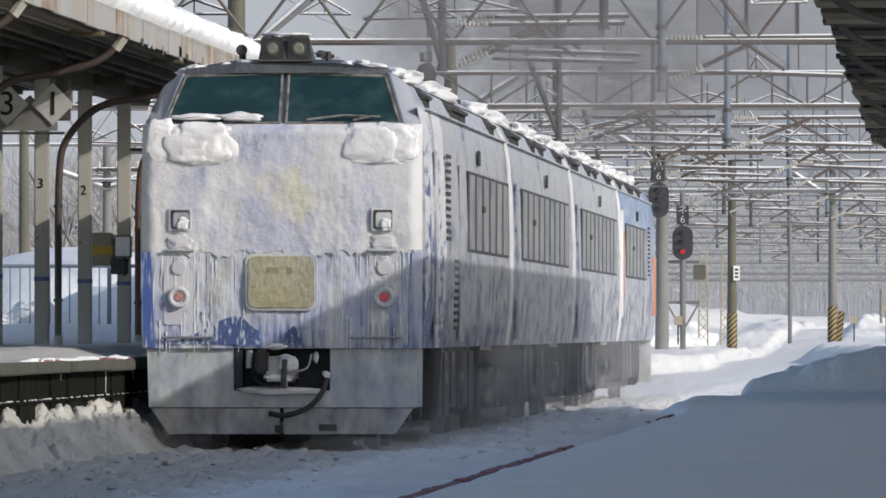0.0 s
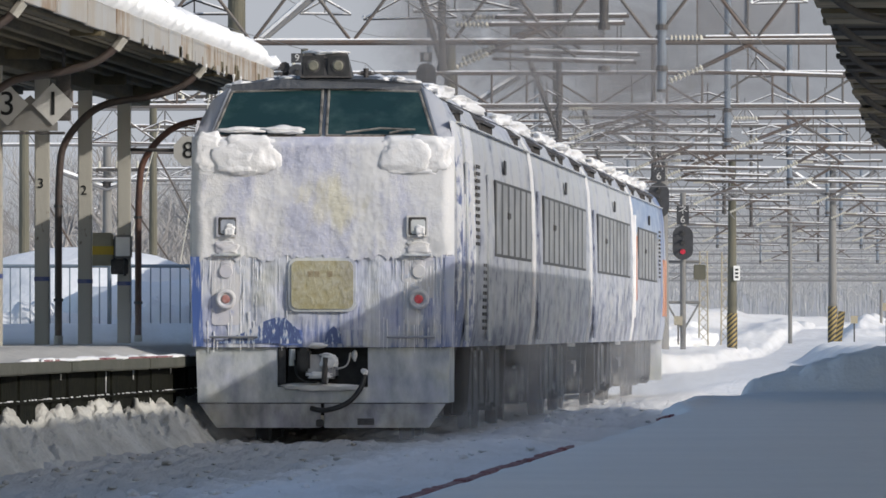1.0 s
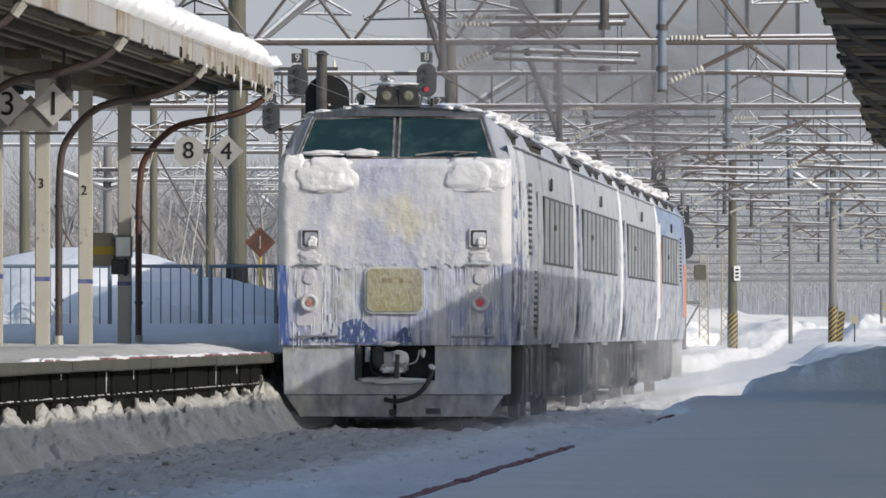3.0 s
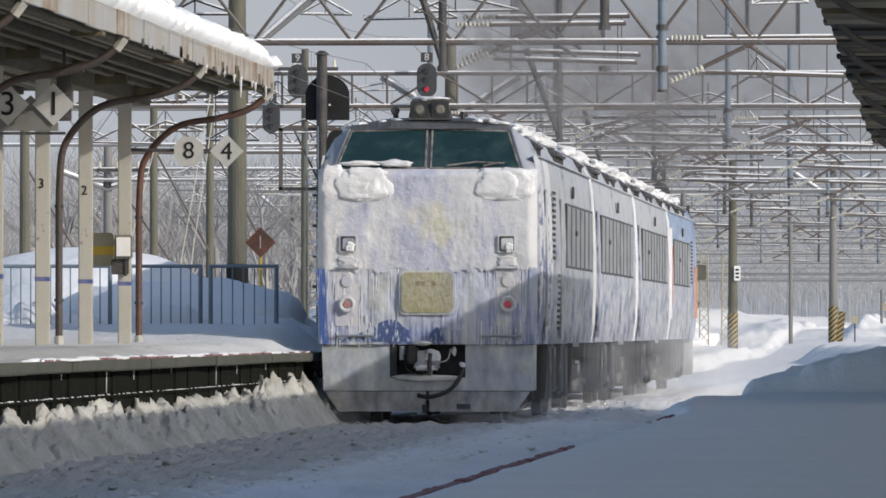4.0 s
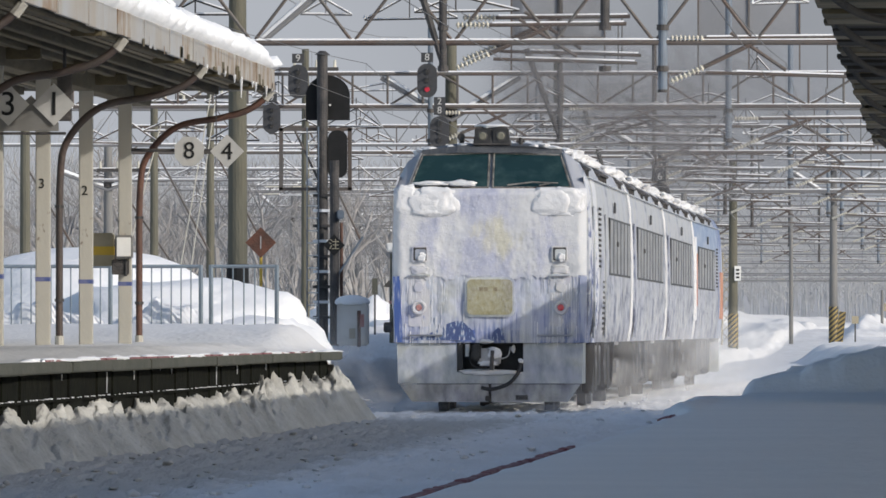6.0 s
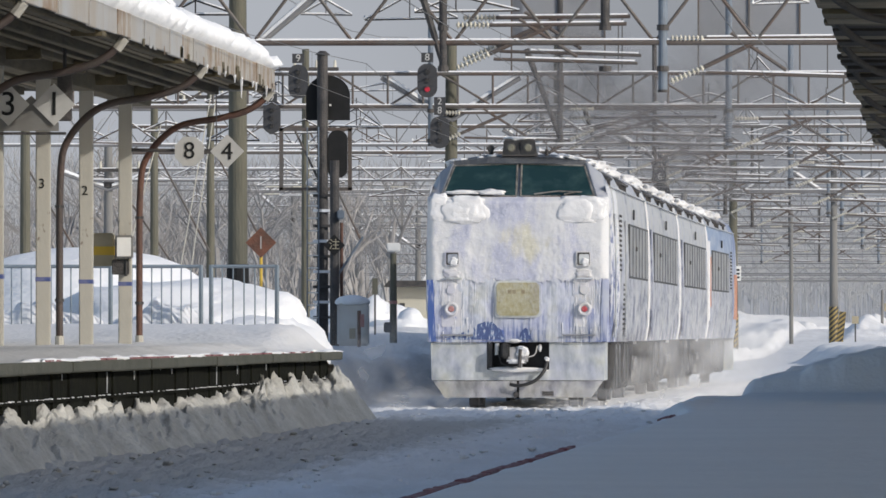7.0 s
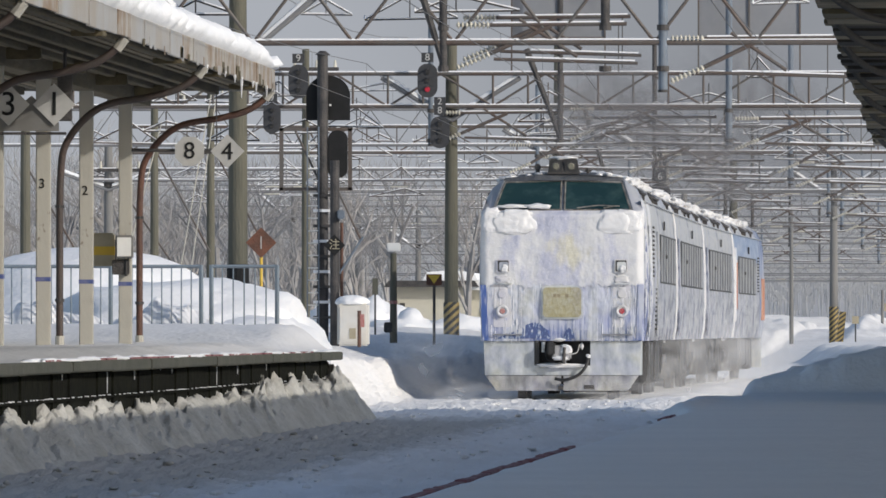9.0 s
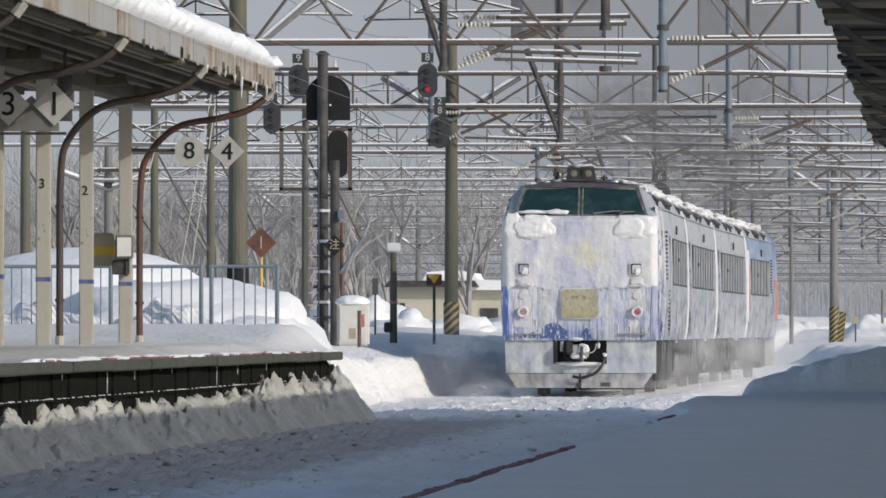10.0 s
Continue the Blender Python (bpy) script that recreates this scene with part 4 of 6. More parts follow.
def section(y, width=1.0, cap=9.0, low=1.06):
    right = [(x * width, y, max(low, min(z, cap))) for x, z in PROFILE]
    left = [(-x, yy, z) for x, yy, z in reversed(right[:-1])]
    return right + left


def side_windows(car, y0, y1, count, x_out=1.452):
    pitch = (y1 - y0) / count
    for s in (1, -1):
        part("window_surround", boxed(*sorted((s * (x_out - 0.012), s * (x_out + 0.004))), y0, y1, 2.11, 3.01, 0.003), WINFRAME, car, "black rubber window surround")
        for i in range(count):
            a, b = y0 + i * pitch + 0.27, y0 + (i + 1) * pitch - 0.27
            part("window", boxed(*sorted((s * (x_out - 0.01), s * (x_out + 0.010))), a, b, 2.145, 2.975, 0.003), PANE, car, "frosted grey window pane")
        part("window_latch", boxed(*sorted((s * x_out, s * (x_out + 0.03))), y0 + 2 * pitch - 0.3, y0 + 2 * pitch + 0.3, 2.58, 2.66, 0.01), DARK, car)


def running_gear(car, length):
    random.seed(4)
    for yb in (3.4, length - 3.6):
        bogie = part("bogie", boxed(-1.12, 1.12, yb - 1.5, yb + 1.5, 0.50, 0.78, 0.04), UNDER, car, "sooty snow-caked bogie")
        for dy in (-1.05, 1.05):
            bm = tubed((-0.80, yb + dy, 0.43), (0.80, yb + dy, 0.43), 0.08, seg=12)
            for s in (-1, 1):
                tube(bm, (s * 0.72, yb + dy, 0.43), (s * 0.86, yb + dy, 0.43), 0.43, seg=24)
            part("wheelset", bm, DARK, bogie)
            for s in (-1, 1):
                part("axle_box", boxed(s * 1.06 - 0.13, s * 1.06 + 0.13, yb + dy - 0.17, yb + dy + 0.17, 0.28, 0.62, 0.03), UNDER, bogie)
    y = 5.6
    while y < length - 6.0:
        w = random.uniform(1.0, 2.2)
        z = random.uniform(0.26, 0.42)
        part("underfloor_case", boxed(-1.30, 1.30, y, min(y + w, length - 5.6), z, 1.05, 0.04), UNDER, car, "sooty underfloor equipment case")
        y += w + random.uniform(0.25, 0.6)
    part("centre_beam", boxed(-0.5, 0.5, 0.9, length - 0.6, 0.62, 1.05), DARK, car)


def roof_lid(u, y, ln, deep):
    """A dark lid over a barred air opening on each shoulder of the roof."""
    for s in (1, -1):
        lid = loft(bmesh.new(), [[(s * 1.00, yy, 3.74 - e), (s * 1.22, yy, 3.70 - e), (s * (1.385 - e), yy, 3.635), (s * (1.40 - e), yy, 3.665), (s * 1.24, yy, 3.755 - e), (s * 1.00, yy, 3.80 - e)]
                                 for yy, e in ((y, 0.05), (y + 0.12, 0.0), (y + ln - 0.12, 0.0), (y + ln, 0.05))])
        part("hood", lid, DARK, u, "dark projecting lid")
        if deep:
            # black block imitates the shaded inside of the vent
            part("opening", boxed(*sorted((s * 1.28, s * 1.315)), y + 0.06, y + ln - 0.06, 3.53, 3.66, 0.01), RUBBER, u)
        count = max(5, int(ln / 0.30))
        for i in range(count):
            yy = y + 0.06 + (ln - 0.18) * i / (count - 1)
            part("slat", boxed(*sorted((s * 1.335, s * 1.36)), yy, yy + 0.035, 3.50, 3.65), DARK, u)
        part("lid_snow", pad(bmesh.new(), (s * 0.92, y + ln * 0.5 + 0.5, 3.87), (0.30, ln * 0.55 + 0.7, 0.10), y, 0.35), ICE_SNOW, u, smooth=True)


def roof_units(car, spots):
    for y, ln, deep in spots:
        u = part("roof_unit", boxed(-0.80, 0.80, y + 0.1, y + ln - 0.1, 3.86, 4.03, 0.05), ROOF, car, "roof equipment under snow")
        roof_lid(u, y, ln, deep)


def roof_snow(car, y0, y1, seed):
    """Wind-carved humps of snow with bare hollows between them."""
    bm = bmesh.new()
    rows = []
    for y in spans((y0, y1, 0.15)):
        row = []
        taper = smooth_step(y0, y0 + 1.2, y) * smooth_step(y1, y1 - 1.0, y)
        wave = noise.noise(Vector((y * 0.42, 7.0, seed)))
        for i in range(33):
            a = -1.24 + 2.48 * i / 32
            base = 3.99 - 0.13 * abs(a) ** 1.2 - 0.22 * max(0, abs(a) - 0.95)
            n1 = noise.fractal(Vector((a * 2.2, y * 0.55, seed)), 0.9, 2.1, 5)
            ridge = 1.0 - abs(noise.noise(Vector((a * 1.6 + 2.0, y * 0.34 + a * 0.9, seed + 3))))
            h = 0.10 * wave + 0.11 * n1 + 0.20 * max(0.0, ridge - 0.62)
            row.append(bm.verts.new((a, y, base + 0.012 + taper * h * smooth_step(1.26, 0.86, abs(a)))))
        rows.append(row)
    for a, b in zip(rows, rows[1:]):
        for i in range(32):
            bm.faces.new((a[i], a[i + 1], b[i + 1], b[i]))
    part("roof_snow", bm, ICE_SNOW, car, "patchy roof snow", smooth=True)
    random.seed(int(seed * 10))
    y = y0 + 1.6
    while y < y1 - 1.0:
        arc = [(x, y + 0.5 * abs(x), 4.035 - 0.12 * abs(x) ** 1.4 + 0.03 * (1 - abs(x))) for x in (-1.1, -0.8, -0.4, 0.0, 0.4, 0.8, 1.1)]
        part("dark_roof_arc", hose(bmesh.new(), arc, 0.028, 6, 3), ROOF, car, smooth=True)
        y += random.uniform(1.5, 3.2)


def bar_column(car, x, y, z0, z1, name="louvre"):
    """A column of small louvre slots on the flank."""
    n = int((z1 - z0) / 0.075)
    for s in (1, -1):
        bm = bmesh.new()
        for i in range(n):
            z = z0 + (z1 - z0) * i / n
            box(bm, *sorted((s * (x - 0.004), s * (x + 0.012))), y, y + 0.34, z, z + 0.038)
            box(bm, *sorted((s * (x - 0.004), s * (x + 0.012))), y + 0.5, y + 0.84, z, z + 0.038)
        part(name, bm, DARK, car, "dark ventilation slots")


def middle_car():
    car = thing("train_car", "ice-crusted silver passenger car of a diesel express", "train car", group="train cars")
    L = 20.7
    part("body_shell", loft(bmesh.new(), [section(y) for y in spans((0, L, 1.0))]), SIDE, car, "iced silver-blue body side", smooth=False)
    side_windows(car, 2.9, 19.0, 9)
    for s in (1, -1):
        part("side_door", boxed(*sorted((s * 1.44, s * 1.462)), 1.0, 1.85, 1.12, 3.05, 0.01), SIDE, car, "iced entrance door")
        part("route_panel", boxed(*sorted((s * 1.435, s * 1.46)), 11.0, 11.4, 3.12, 3.3, 0.01), WINFRAME, car)
        part("drain_strip", boxed(*sorted((s * 1.36, s * 1.42)), 0.0, L, 3.515, 3.53), SKIRT, car)
    for y in (-0.02, L - 0.06):
        part("end_frame", prism(bmesh.new(), [(x * 1.012, z) for x, _, z in section(0)], y, y + 0.08), ICE_SNOW, car, "snow-packed end frame")
    part("gangway_bellows", boxed(-1.28, 1.28, L + 0.02, L + 0.58, 1.0, 3.7, 0.05), ICE_SNOW, car, "snow-filled gangway bellows")
    running_gear(car, L)
    roof_units(car, [(1.6, 2.6, True), (8.6, 0.9, False), (11.4, 1.0, False), (17.2, 1.8, True)])
    roof_snow(car, 0.1, L - 0.1, 3.0)
    for y in (0.5, 6.1, 10.3, 14.0, 19.6):
        part("ice_curtain", prism(bmesh.new(), [(1.27, 1.06), (1.36, 1.06), (1.34, 0.62), (1.32, 0.36), (1.29, 0.6)], y, y + 0.12), UNDER, car, "hanging ice")
    return car


def face_grid(x0, x1, z0, z1, nx, nz, depth, thick, seed, freq=2.2, droop=0.0):
    """A curved, crusted front sheet: thickness grows with noise."""
    bm = bmesh.new()
    rows = []
    for j in range(nz + 1):
        z = z0 + (z1 - z0) * j / nz
        row = []
        for i in range(nx + 1):
            x = x0 + (x1 - x0) * i / nx
            base = 0.09 * (max(0.0, abs(x) - 1.29) / 0.135) ** 2 + depth * smooth_step(3.22, 3.36, z) ** 2
            n1 = noise.fractal(Vector((x * freq, z * freq * 0.8, seed)), 0.8, 2.1, 5)
            n2 = noise.fractal(Vector((x * 15.0, z * 11.0, seed)), 0.6, 2.1, 3) * smooth_step(-0.15, 0.35, noise.noise(Vector((x * 1.3, z * 1.6, seed + 4))))
            low = max(0.0, 1 - (z - z0) / 0.35)
            z2 = z - low * droop * max(0.0, 0.25 + noise.fractal(Vector((x * 4.0, 1.0, seed)), 0.6, 2.2, 5))
            row.append(bm.verts.new((x, base - 0.02 - 0.15 * droop - thick * max(0, 0.5 + n1) - 0.005 * n2, z2)))
        rows.append(row)
    for a, b in zip(rows, rows[1:]):
        for i in range(nx):
            bm.faces.new((a[i], a[i + 1], b[i + 1], b[i]))
    return bm


def cab_body(L, front_cab):
    stations = [(0.0, 0.915, 3.27), (0.03, 0.96, 3.31), (0.08, 0.982, 3.34), (0.14, 0.996, 3.36), (0.20, 1.0, 3.40), (0.66, 1.0, 3.885), (0.76, 1.0, 3.95), (1.5, 1.0, 3.99), (2.4, 1.0, 4.0)]
    rows = [section(y, w, cap) for y, w, cap in stations] + [section(y) for y in spans((3.2, L, 1.0))]
    return rows


def cab_car():
    car = thing("train_car", "snow-plastered tail car of a diesel express with red lamp lit", "train car", group="train cars")
    L = 20.7
    part("body_shell", loft(bmesh.new(), cab_body(L, True)), SIDE, car, "iced silver-blue body side", smooth=True)
    # front sheets
    part("front_panel", face_grid(-1.425, 1.425, 2.06, 3.34, 170, 84, 0.10, 0.016, 1.0, 2.4, 0.12), FACE_ICE, car, "front panel plastered with white rime", smooth=True)
    part("lower_panel", face_grid(-1.425, 1.425, 1.06, 2.06, 130, 44, 0.0, 0.020, 2.0, 4.0), FACE_BLUE, car, "blue lower panel under frozen runs", smooth=True)
    for s in (1, -1):
        part("blue_corner", prism(bmesh.new(), [(s * 1.29, 1.07), (s * 1.40, 1.07), (s * 1.432, 2.04), (s * 1.33, 2.04)], -0.045, 0.09), CORNER_BLUE if s < 0 else FACE_BLUE, car, "deep blue corner showing through ice")
    # snow lumps on the ledge below the windscreen
    for cx, cz, rx, rz, th, sd in ((-0.78, 3.13, 0.31, 0.22, 0.085, 1), (-0.95, 3.10, 0.26, 0.20, 0.085, 2), (-1.24, 3.16, 0.16, 0.22, 0.055, 6), (-0.82, 2.97, 0.28, 0.07, 0.055, 5),
                                   (0.91, 3.13, 0.32, 0.21, 0.085, 3), (1.13, 3.14, 0.26, 0.20, 0.07, 4), (0.95, 2.97, 0.31, 0.06, 0.055, 9)):
        part("snow_lump", pad(bmesh.new(), (cx, 0.0, cz), (rx, th, rz), sd, 0.22), ICE_SNOW, car, "packed snow lump", smooth=True)
    for s in (-1, 1):
        part("ledge_snow", pad(bmesh.new(), (s * 1.03, -0.03, 2.13), (0.14, 0.04, 0.075), 20 + s, 0.30), RIM_ICE, car, "snow heaped on a step", smooth=True)
        part("ledge_snow", pad(bmesh.new(), (s * 1.04, -0.03, 1.95), (0.07, 0.015, 0.06), 30 + s, 0.4), RIM_ICE, car, smooth=True)
    # frozen runs down the lower front
    random.seed(61)
    for k in range(120):
        x = random.choice((-1, 1)) * min(1.38, max(0.38, random.gauss(0.95, 0.30)))
        top = random.choice((2.07, random.uniform(1.3, 2.06), random.uniform(1.12, 2.0)))
        ln = random.uniform(0.08, 0.5)
        r = random.uniform(0.004, 0.0095)
        y = -0.036 + 0.09 * (max(0.0, abs(x) - 1.29) / 0.135) ** 2
        part("icicle", tubed((x, y, top), (x + random.uniform(-0.006, 0.006), y, max(1.0 + 0.06 * random.random(), top - ln)), r, r * 0.35, 5), ICE, car)
    for s in (1, -1):
        rows = [[(s * (x + 0.006), y, z) for x, z in PROFILE[:7]] + [(s * (x - 0.01), y, z) for x, z in reversed(PROFILE[:7])] for y in (0.22, 1.2, 1.95)]
        part("flank_rime", loft(bmesh.new(), rows), CAB_SIDE, car, "flaking white rime over blue paint")
        rows = [[(s * (x + 0.006), y, z) for x, z in PROFILE[:7]] + [(s * (x - 0.01), y, z) for x, z in reversed(PROFILE[:7])] for y in (2.75, 3.6, 4.5)]
        part("flank_rime", loft(bmesh.new(), rows), CAB_SIDE, car, "flaking white rime over blue paint")
        for k in range(16):
            y = 0.3 + 0.27 * k
            top = 1.75 + 1.4 * ((k * 0.618) % 1.0)
            part("icicle", tubed((s * 1.456, y, top), (s * 1.456, y, top - 0.2 - 0.3 * ((k * 0.37) % 1.0)), 0.010, 0.004, 5), ICE, car)
    # a sweep of the old blue livery, scraped bare above the coupler
    sweep = [(-1.16, 1.10), (-0.85, 1.22), (-0.62, 1.345), (-0.50, 1.385), (-0.40, 1.375), (-0.33, 1.31), (-0.26, 1.25), (-0.21, 1.10)]
    part("blue_sweep", prism(bmesh.new(), sweep, -0.047, 0.0), SCRATCHED_BLUE, car, "scraped blue livery sweep")
    part("blue_sweep", prism(bmesh.new(), [(0.02, 1.10), (0.05, 1.22), (0.12, 1.29), (0.19, 1.23), (0.22, 1.10)], -0.047, 0.0), SCRATCHED_BLUE, car)
    # windscreens, in two raked halves
    for s in (1, -1):
        def raked(pts, off):
            # a point at height z on the rake lies at depth y
            return [(x, 0.17 + (z - 3.37) * 0.95 - off, z) for x, z in pts]
        quad = [(s * 0.035, 3.35), (s * 1.19, 3.35), (s * 1.02, 3.835), (s * 0.035, 3.865)]
        rows = [raked(quad, 0.0), raked(quad, 0.06)]
        part("windscreen", loft(bmesh.new(), rows), GLASS, car, "dark green windscreen")
        fr = bmesh.new()
        pts = raked(quad, 0.055)
        for a, b in zip(pts, pts[1:] + pts[:1]):
            tube(fr, a, b, 0.016, seg=6)
        part("windscreen_frame", fr, SCREEN_METAL, car, "worn metal windscreen frame")
        part("screen_pillar", tubed(raked([(s * 1.225, 3.34)], 0.03)[0], raked([(s * 1.05, 3.86)], 0.03)[0], 0.022), CHROME, car, "bright metal pillar")
        part("screen_sill", boxed(*sorted((s * 0.02, s * 1.2)), 0.06, 0.16, 3.30, 3.345, 0.01), RUST, car, "grimy brown sill")
        wp = tubed((s * 0.25, 0.05, 3.385), (s * 0.62, 0.08, 3.43), 0.012, seg=5)
        tube(wp, (s * 0.62, 0.08, 3.43), (s * 1.0, 0.08, 3.415), 0.012, seg=5)
        tube(wp, (s * 0.72, 0.06, 3.38), (s * 0.92, 0.08, 3.42), 0.012, seg=5)
        part("wiper", wp, SCREEN_METAL if s > 0 else DARK, car)
    part("wiper_snow", lump(lump(bmesh.new(), (-0.88, 0.06, 3.41), (0.26, 0.06, 0.035), 4, 0.5, None, 3), (-0.42, 0.06, 3.41), (0.22, 0.06, 0.045), 8, 0.5, None, 3), ICE_SNOW, car, smooth=True)
    part("cab_brow", loft(bmesh.new(), [[(-1.06, 0.60, 3.83), (-0.5, 0.53, 3.872), (0.5, 0.53, 3.872), (1.06, 0.60, 3.83), (1.03, 0.62, 3.915), (0.5, 0.58, 3.975), (-0.5, 0.58, 3.975), (-1.03, 0.62, 3.915)], [(-1.1, 1.15, 3.84), (-0.5, 1.15, 3.88), (0.5, 1.15, 3.88), (1.1, 1.15, 3.84), (1.02, 1.15, 3.94), (0.5, 1.15, 4.025), (-0.5, 1.15, 4.025), (-1.02, 1.15, 3.94)]]), BROW, car, "dark blue-grey cab brow")
    for x, z, w, sd in ((-0.92, 3.93, 0.10, 1), (-0.62, 3.96, 0.05, 2), (-0.42, 3.985, 0.08, 3), (0.62, 3.97, 0.07, 4), (0.90, 3.945, 0.13, 5), (0.78, 3.985, 0.07, 6)):
        part("brow_snow", lump(bmesh.new(), (x, 0.72, z), (w, 0.10, 0.030), sd, 0.4, None, 3), ICE_SNOW, car, smooth=True)
    # twin roof headlamps
    hl = part("headlamp_box", loft(bmesh.new(), [[(-0.28, 0.55, 3.99), (0.28, 0.55, 3.99), (0.23, 0.60, 4.26), (-0.23, 0.60, 4.26)], [(-0.28, 1.25, 3.98), (0.28, 1.25, 3.98), (0.21, 1.1, 4.26), (-0.21, 1.1, 4.26)]]), DARK, car, "dark twin headlamp housing")
    for s in (-1, 1):
        part("headlamp_rim", tubed((s * 0.135, 0.535, 4.12), (s * 0.135, 0.60, 4.12), 0.075, 0.09, 20), DARK, hl)
        part("headlamp_glass", tubed((s * 0.135, 0.522, 4.12), (s * 0.135, 0.54, 4.12), 0.045, 0.066, 20), LENS, hl)
        part("lamp_surround", boxed(s * 0.135 - 0.118, s * 0.135 + 0.118, 0.545, 0.57, 4.01, 4.23, 0.01), RUBBER, hl)
    part("lamp_snow", lump(bmesh.new(), (0, 0.85, 4.262), (0.24, 0.32, 0.04), 3, 0.3), ICE_SNOW, hl, smooth=True)
    part("horn", tube(tubed((-0.46, 0.9, 3.95), (-0.46, 0.9, 4.12), 0.035), (-0.46, 0.75, 4.11), (-0.46, 1.05, 4.11), 0.06, 0.03, 10), DARK, car)
    part("aerial", tube(tubed((0.42, 0.9, 3.95), (0.42, 0.9, 4.1), 0.03), (0.36, 0.9, 4.05), (0.48, 0.9, 4.05), 0.022), DARK, car)
    # upper marker boxes, lamps and handles
    for s in (-1, 1):
        mk = part("marker_box", prism(bmesh.new(), rounded(0.115, 0.115, 0.02, s * 1.03, 2.37), -0.075, 0.03), RIM_ICE, car, "snow-filled square marker lamp")
        # flat dark plate, standing proud, paints the shade inside the lamp opening
        part("marker_recess", prism(bmesh.new(), rounded(0.096, 0.096, 0.015, s * 1.03, 2.37), -0.080, -0.07), DARK, mk)
        part("marker_glass", boxed(s * 1.03 - 0.070, s * 1.03 + 0.088, -0.09, -0.075, 2.285, 2.440, 0.012), SKIRT, mk)
        part("marker_snow", pad(bmesh.new(), (s * 1.03 + 0.03, -0.085, 2.32), (0.055, 0.03, 0.06), 8 + s, 0.4), ICE_SNOW, mk, smooth=True)
        part("step_plate", boxed(s * 1.03 - 0.15, s * 1.03 + 0.15, -0.10, 0.0, 2.045, 2.07, 0.005), SKIRT, car)
        rim = [(s * 1.045 + 0.085 * math.cos(k * math.pi / 6), -0.085, 1.58 + 0.085 * math.sin(k * math.pi / 6)) for k in range(13)]
        part("lamp_rim", hose(bmesh.new(), rim, 0.027, 8, 3), RIM_ICE, car, "ring of ice round the lamp", smooth=True)
        lamp = part("tail_lamp", tubed((s * 1.045, -0.09, 1.58), (s * 1.045, 0.04, 1.58), 0.085, 0.12, 20), SKIRT, car, "round tail lamp rimmed with ice")
        part("lamp_lens", tubed((s * 1.045, -0.104, 1.58), (s * 1.045, -0.088, 1.58), 0.036, 0.05, 16), RED_LIT if s > 0 else RED_DIM, lamp, "lit red lens" if s > 0 else "iced dull red lens")
        part("white_lamp", tubed((s * 1.045, -0.06, 1.88), (s * 1.045, 0.03, 1.88), 0.07, 0.09, 16), RIM_ICE, car)
        part("lamp_panel", prism(bmesh.new(), rounded(0.155, 0.42, 0.04, s * 1.045, 1.72), -0.036, 0.03), RIM_ICE, car, "ice-coated lamp panel")
        part("grab_rail", tubed((s * 0.70, -0.08, 1.17), (s * 1.22, -0.08, 1.17), 0.014), CHROME, car)
    # headboard
    hb = part("headboard", prism(bmesh.new(), rounded(0.365, 0.29, 0.09, 0.0, 1.735), -0.07, 0.02), SKIRT, car, "cream headboard crusted with ice")
    part("headboard_face", prism(bmesh.new(), rounded(0.335, 0.26, 0.07, 0.0, 1.735), -0.085, -0.06), CREAM, hb)
    for k, x in enumerate((-0.13, -0.06, 0.08)):
        part("writing_bar", boxed(x - 0.025, x + 0.03, -0.089, -0.084, 1.82, 1.88), FADED_INK, hb)
    # skirt with coupler pocket
    for s in (-1, 1):
        part("skirt_plate", prism(bmesh.new(), [(s * 0.49, 1.055), (s * 1.375, 1.055), (s * 1.355, 0.46), (s * 0.49, 0.46)], 0.02, 0.07), SKIRT, car, "iced grey skirt plate")
        part("skirt_side", boxed(*sorted((s * 1.31, s * 1.36)), 0.07, 1.4, 0.46, 1.055), SKIRT, car)
        part("lower_plough", prism(bmesh.new(), [(s * 0.02, 0.45), (s * 1.335, 0.45), (s * 1.15, 0.19), (s * 0.02, 0.19)], -0.03, 0.03), PLOUGH, car, "iced grey plough plate")
    part("skirt_sill", boxed(-0.49, 0.49, 0.02, 0.08, 0.46, 0.63), SKIRT, car)
    # pocket back, floor and wall are coloured black for the recess's shade
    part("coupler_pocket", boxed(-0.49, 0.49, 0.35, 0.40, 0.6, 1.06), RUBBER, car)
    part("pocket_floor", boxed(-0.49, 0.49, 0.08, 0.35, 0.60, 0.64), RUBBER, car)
    cp = part("coupler", boxed(-0.17, 0.15, -0.24, 0.35, 0.72, 0.98, 0.03), PLOUGH, car, "snow-caked coupler")
    part("coupler_frost", pad(pad(bmesh.new(), (0.08, -0.24, 0.90), (0.09, 0.04, 0.07), 3, 0.5), (-0.02, -0.24, 0.76), (0.12, 0.03, 0.03), 4, 0.5), ICE_SNOW, cp, smooth=True)
    part("uncoupling_lever", hose(bmesh.new(), [(0.30, 0.0, 1.0), (0.26, -0.1, 0.86), (0.10, -0.2, 0.80), (0.06, -0.25, 0.66)], 0.011, 6), PLOUGH, car, smooth=True)
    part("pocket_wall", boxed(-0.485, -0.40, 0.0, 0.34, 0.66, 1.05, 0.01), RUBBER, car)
    part("air_pipe", tubed((-0.33, 0.0, 1.04), (-0.33, 0.0, 0.86), 0.035, seg=10), SKIRT, car)
    part("coupler_jaw", boxed(-0.26, -0.12, -0.28, 0.0, 0.80, 1.05, 0.03), RUBBER, cp)
    part("coupler_pin", tubed((0.03, -0.27, 0.66), (0.05, -0.27, 0.95), 0.03), DARK, cp)
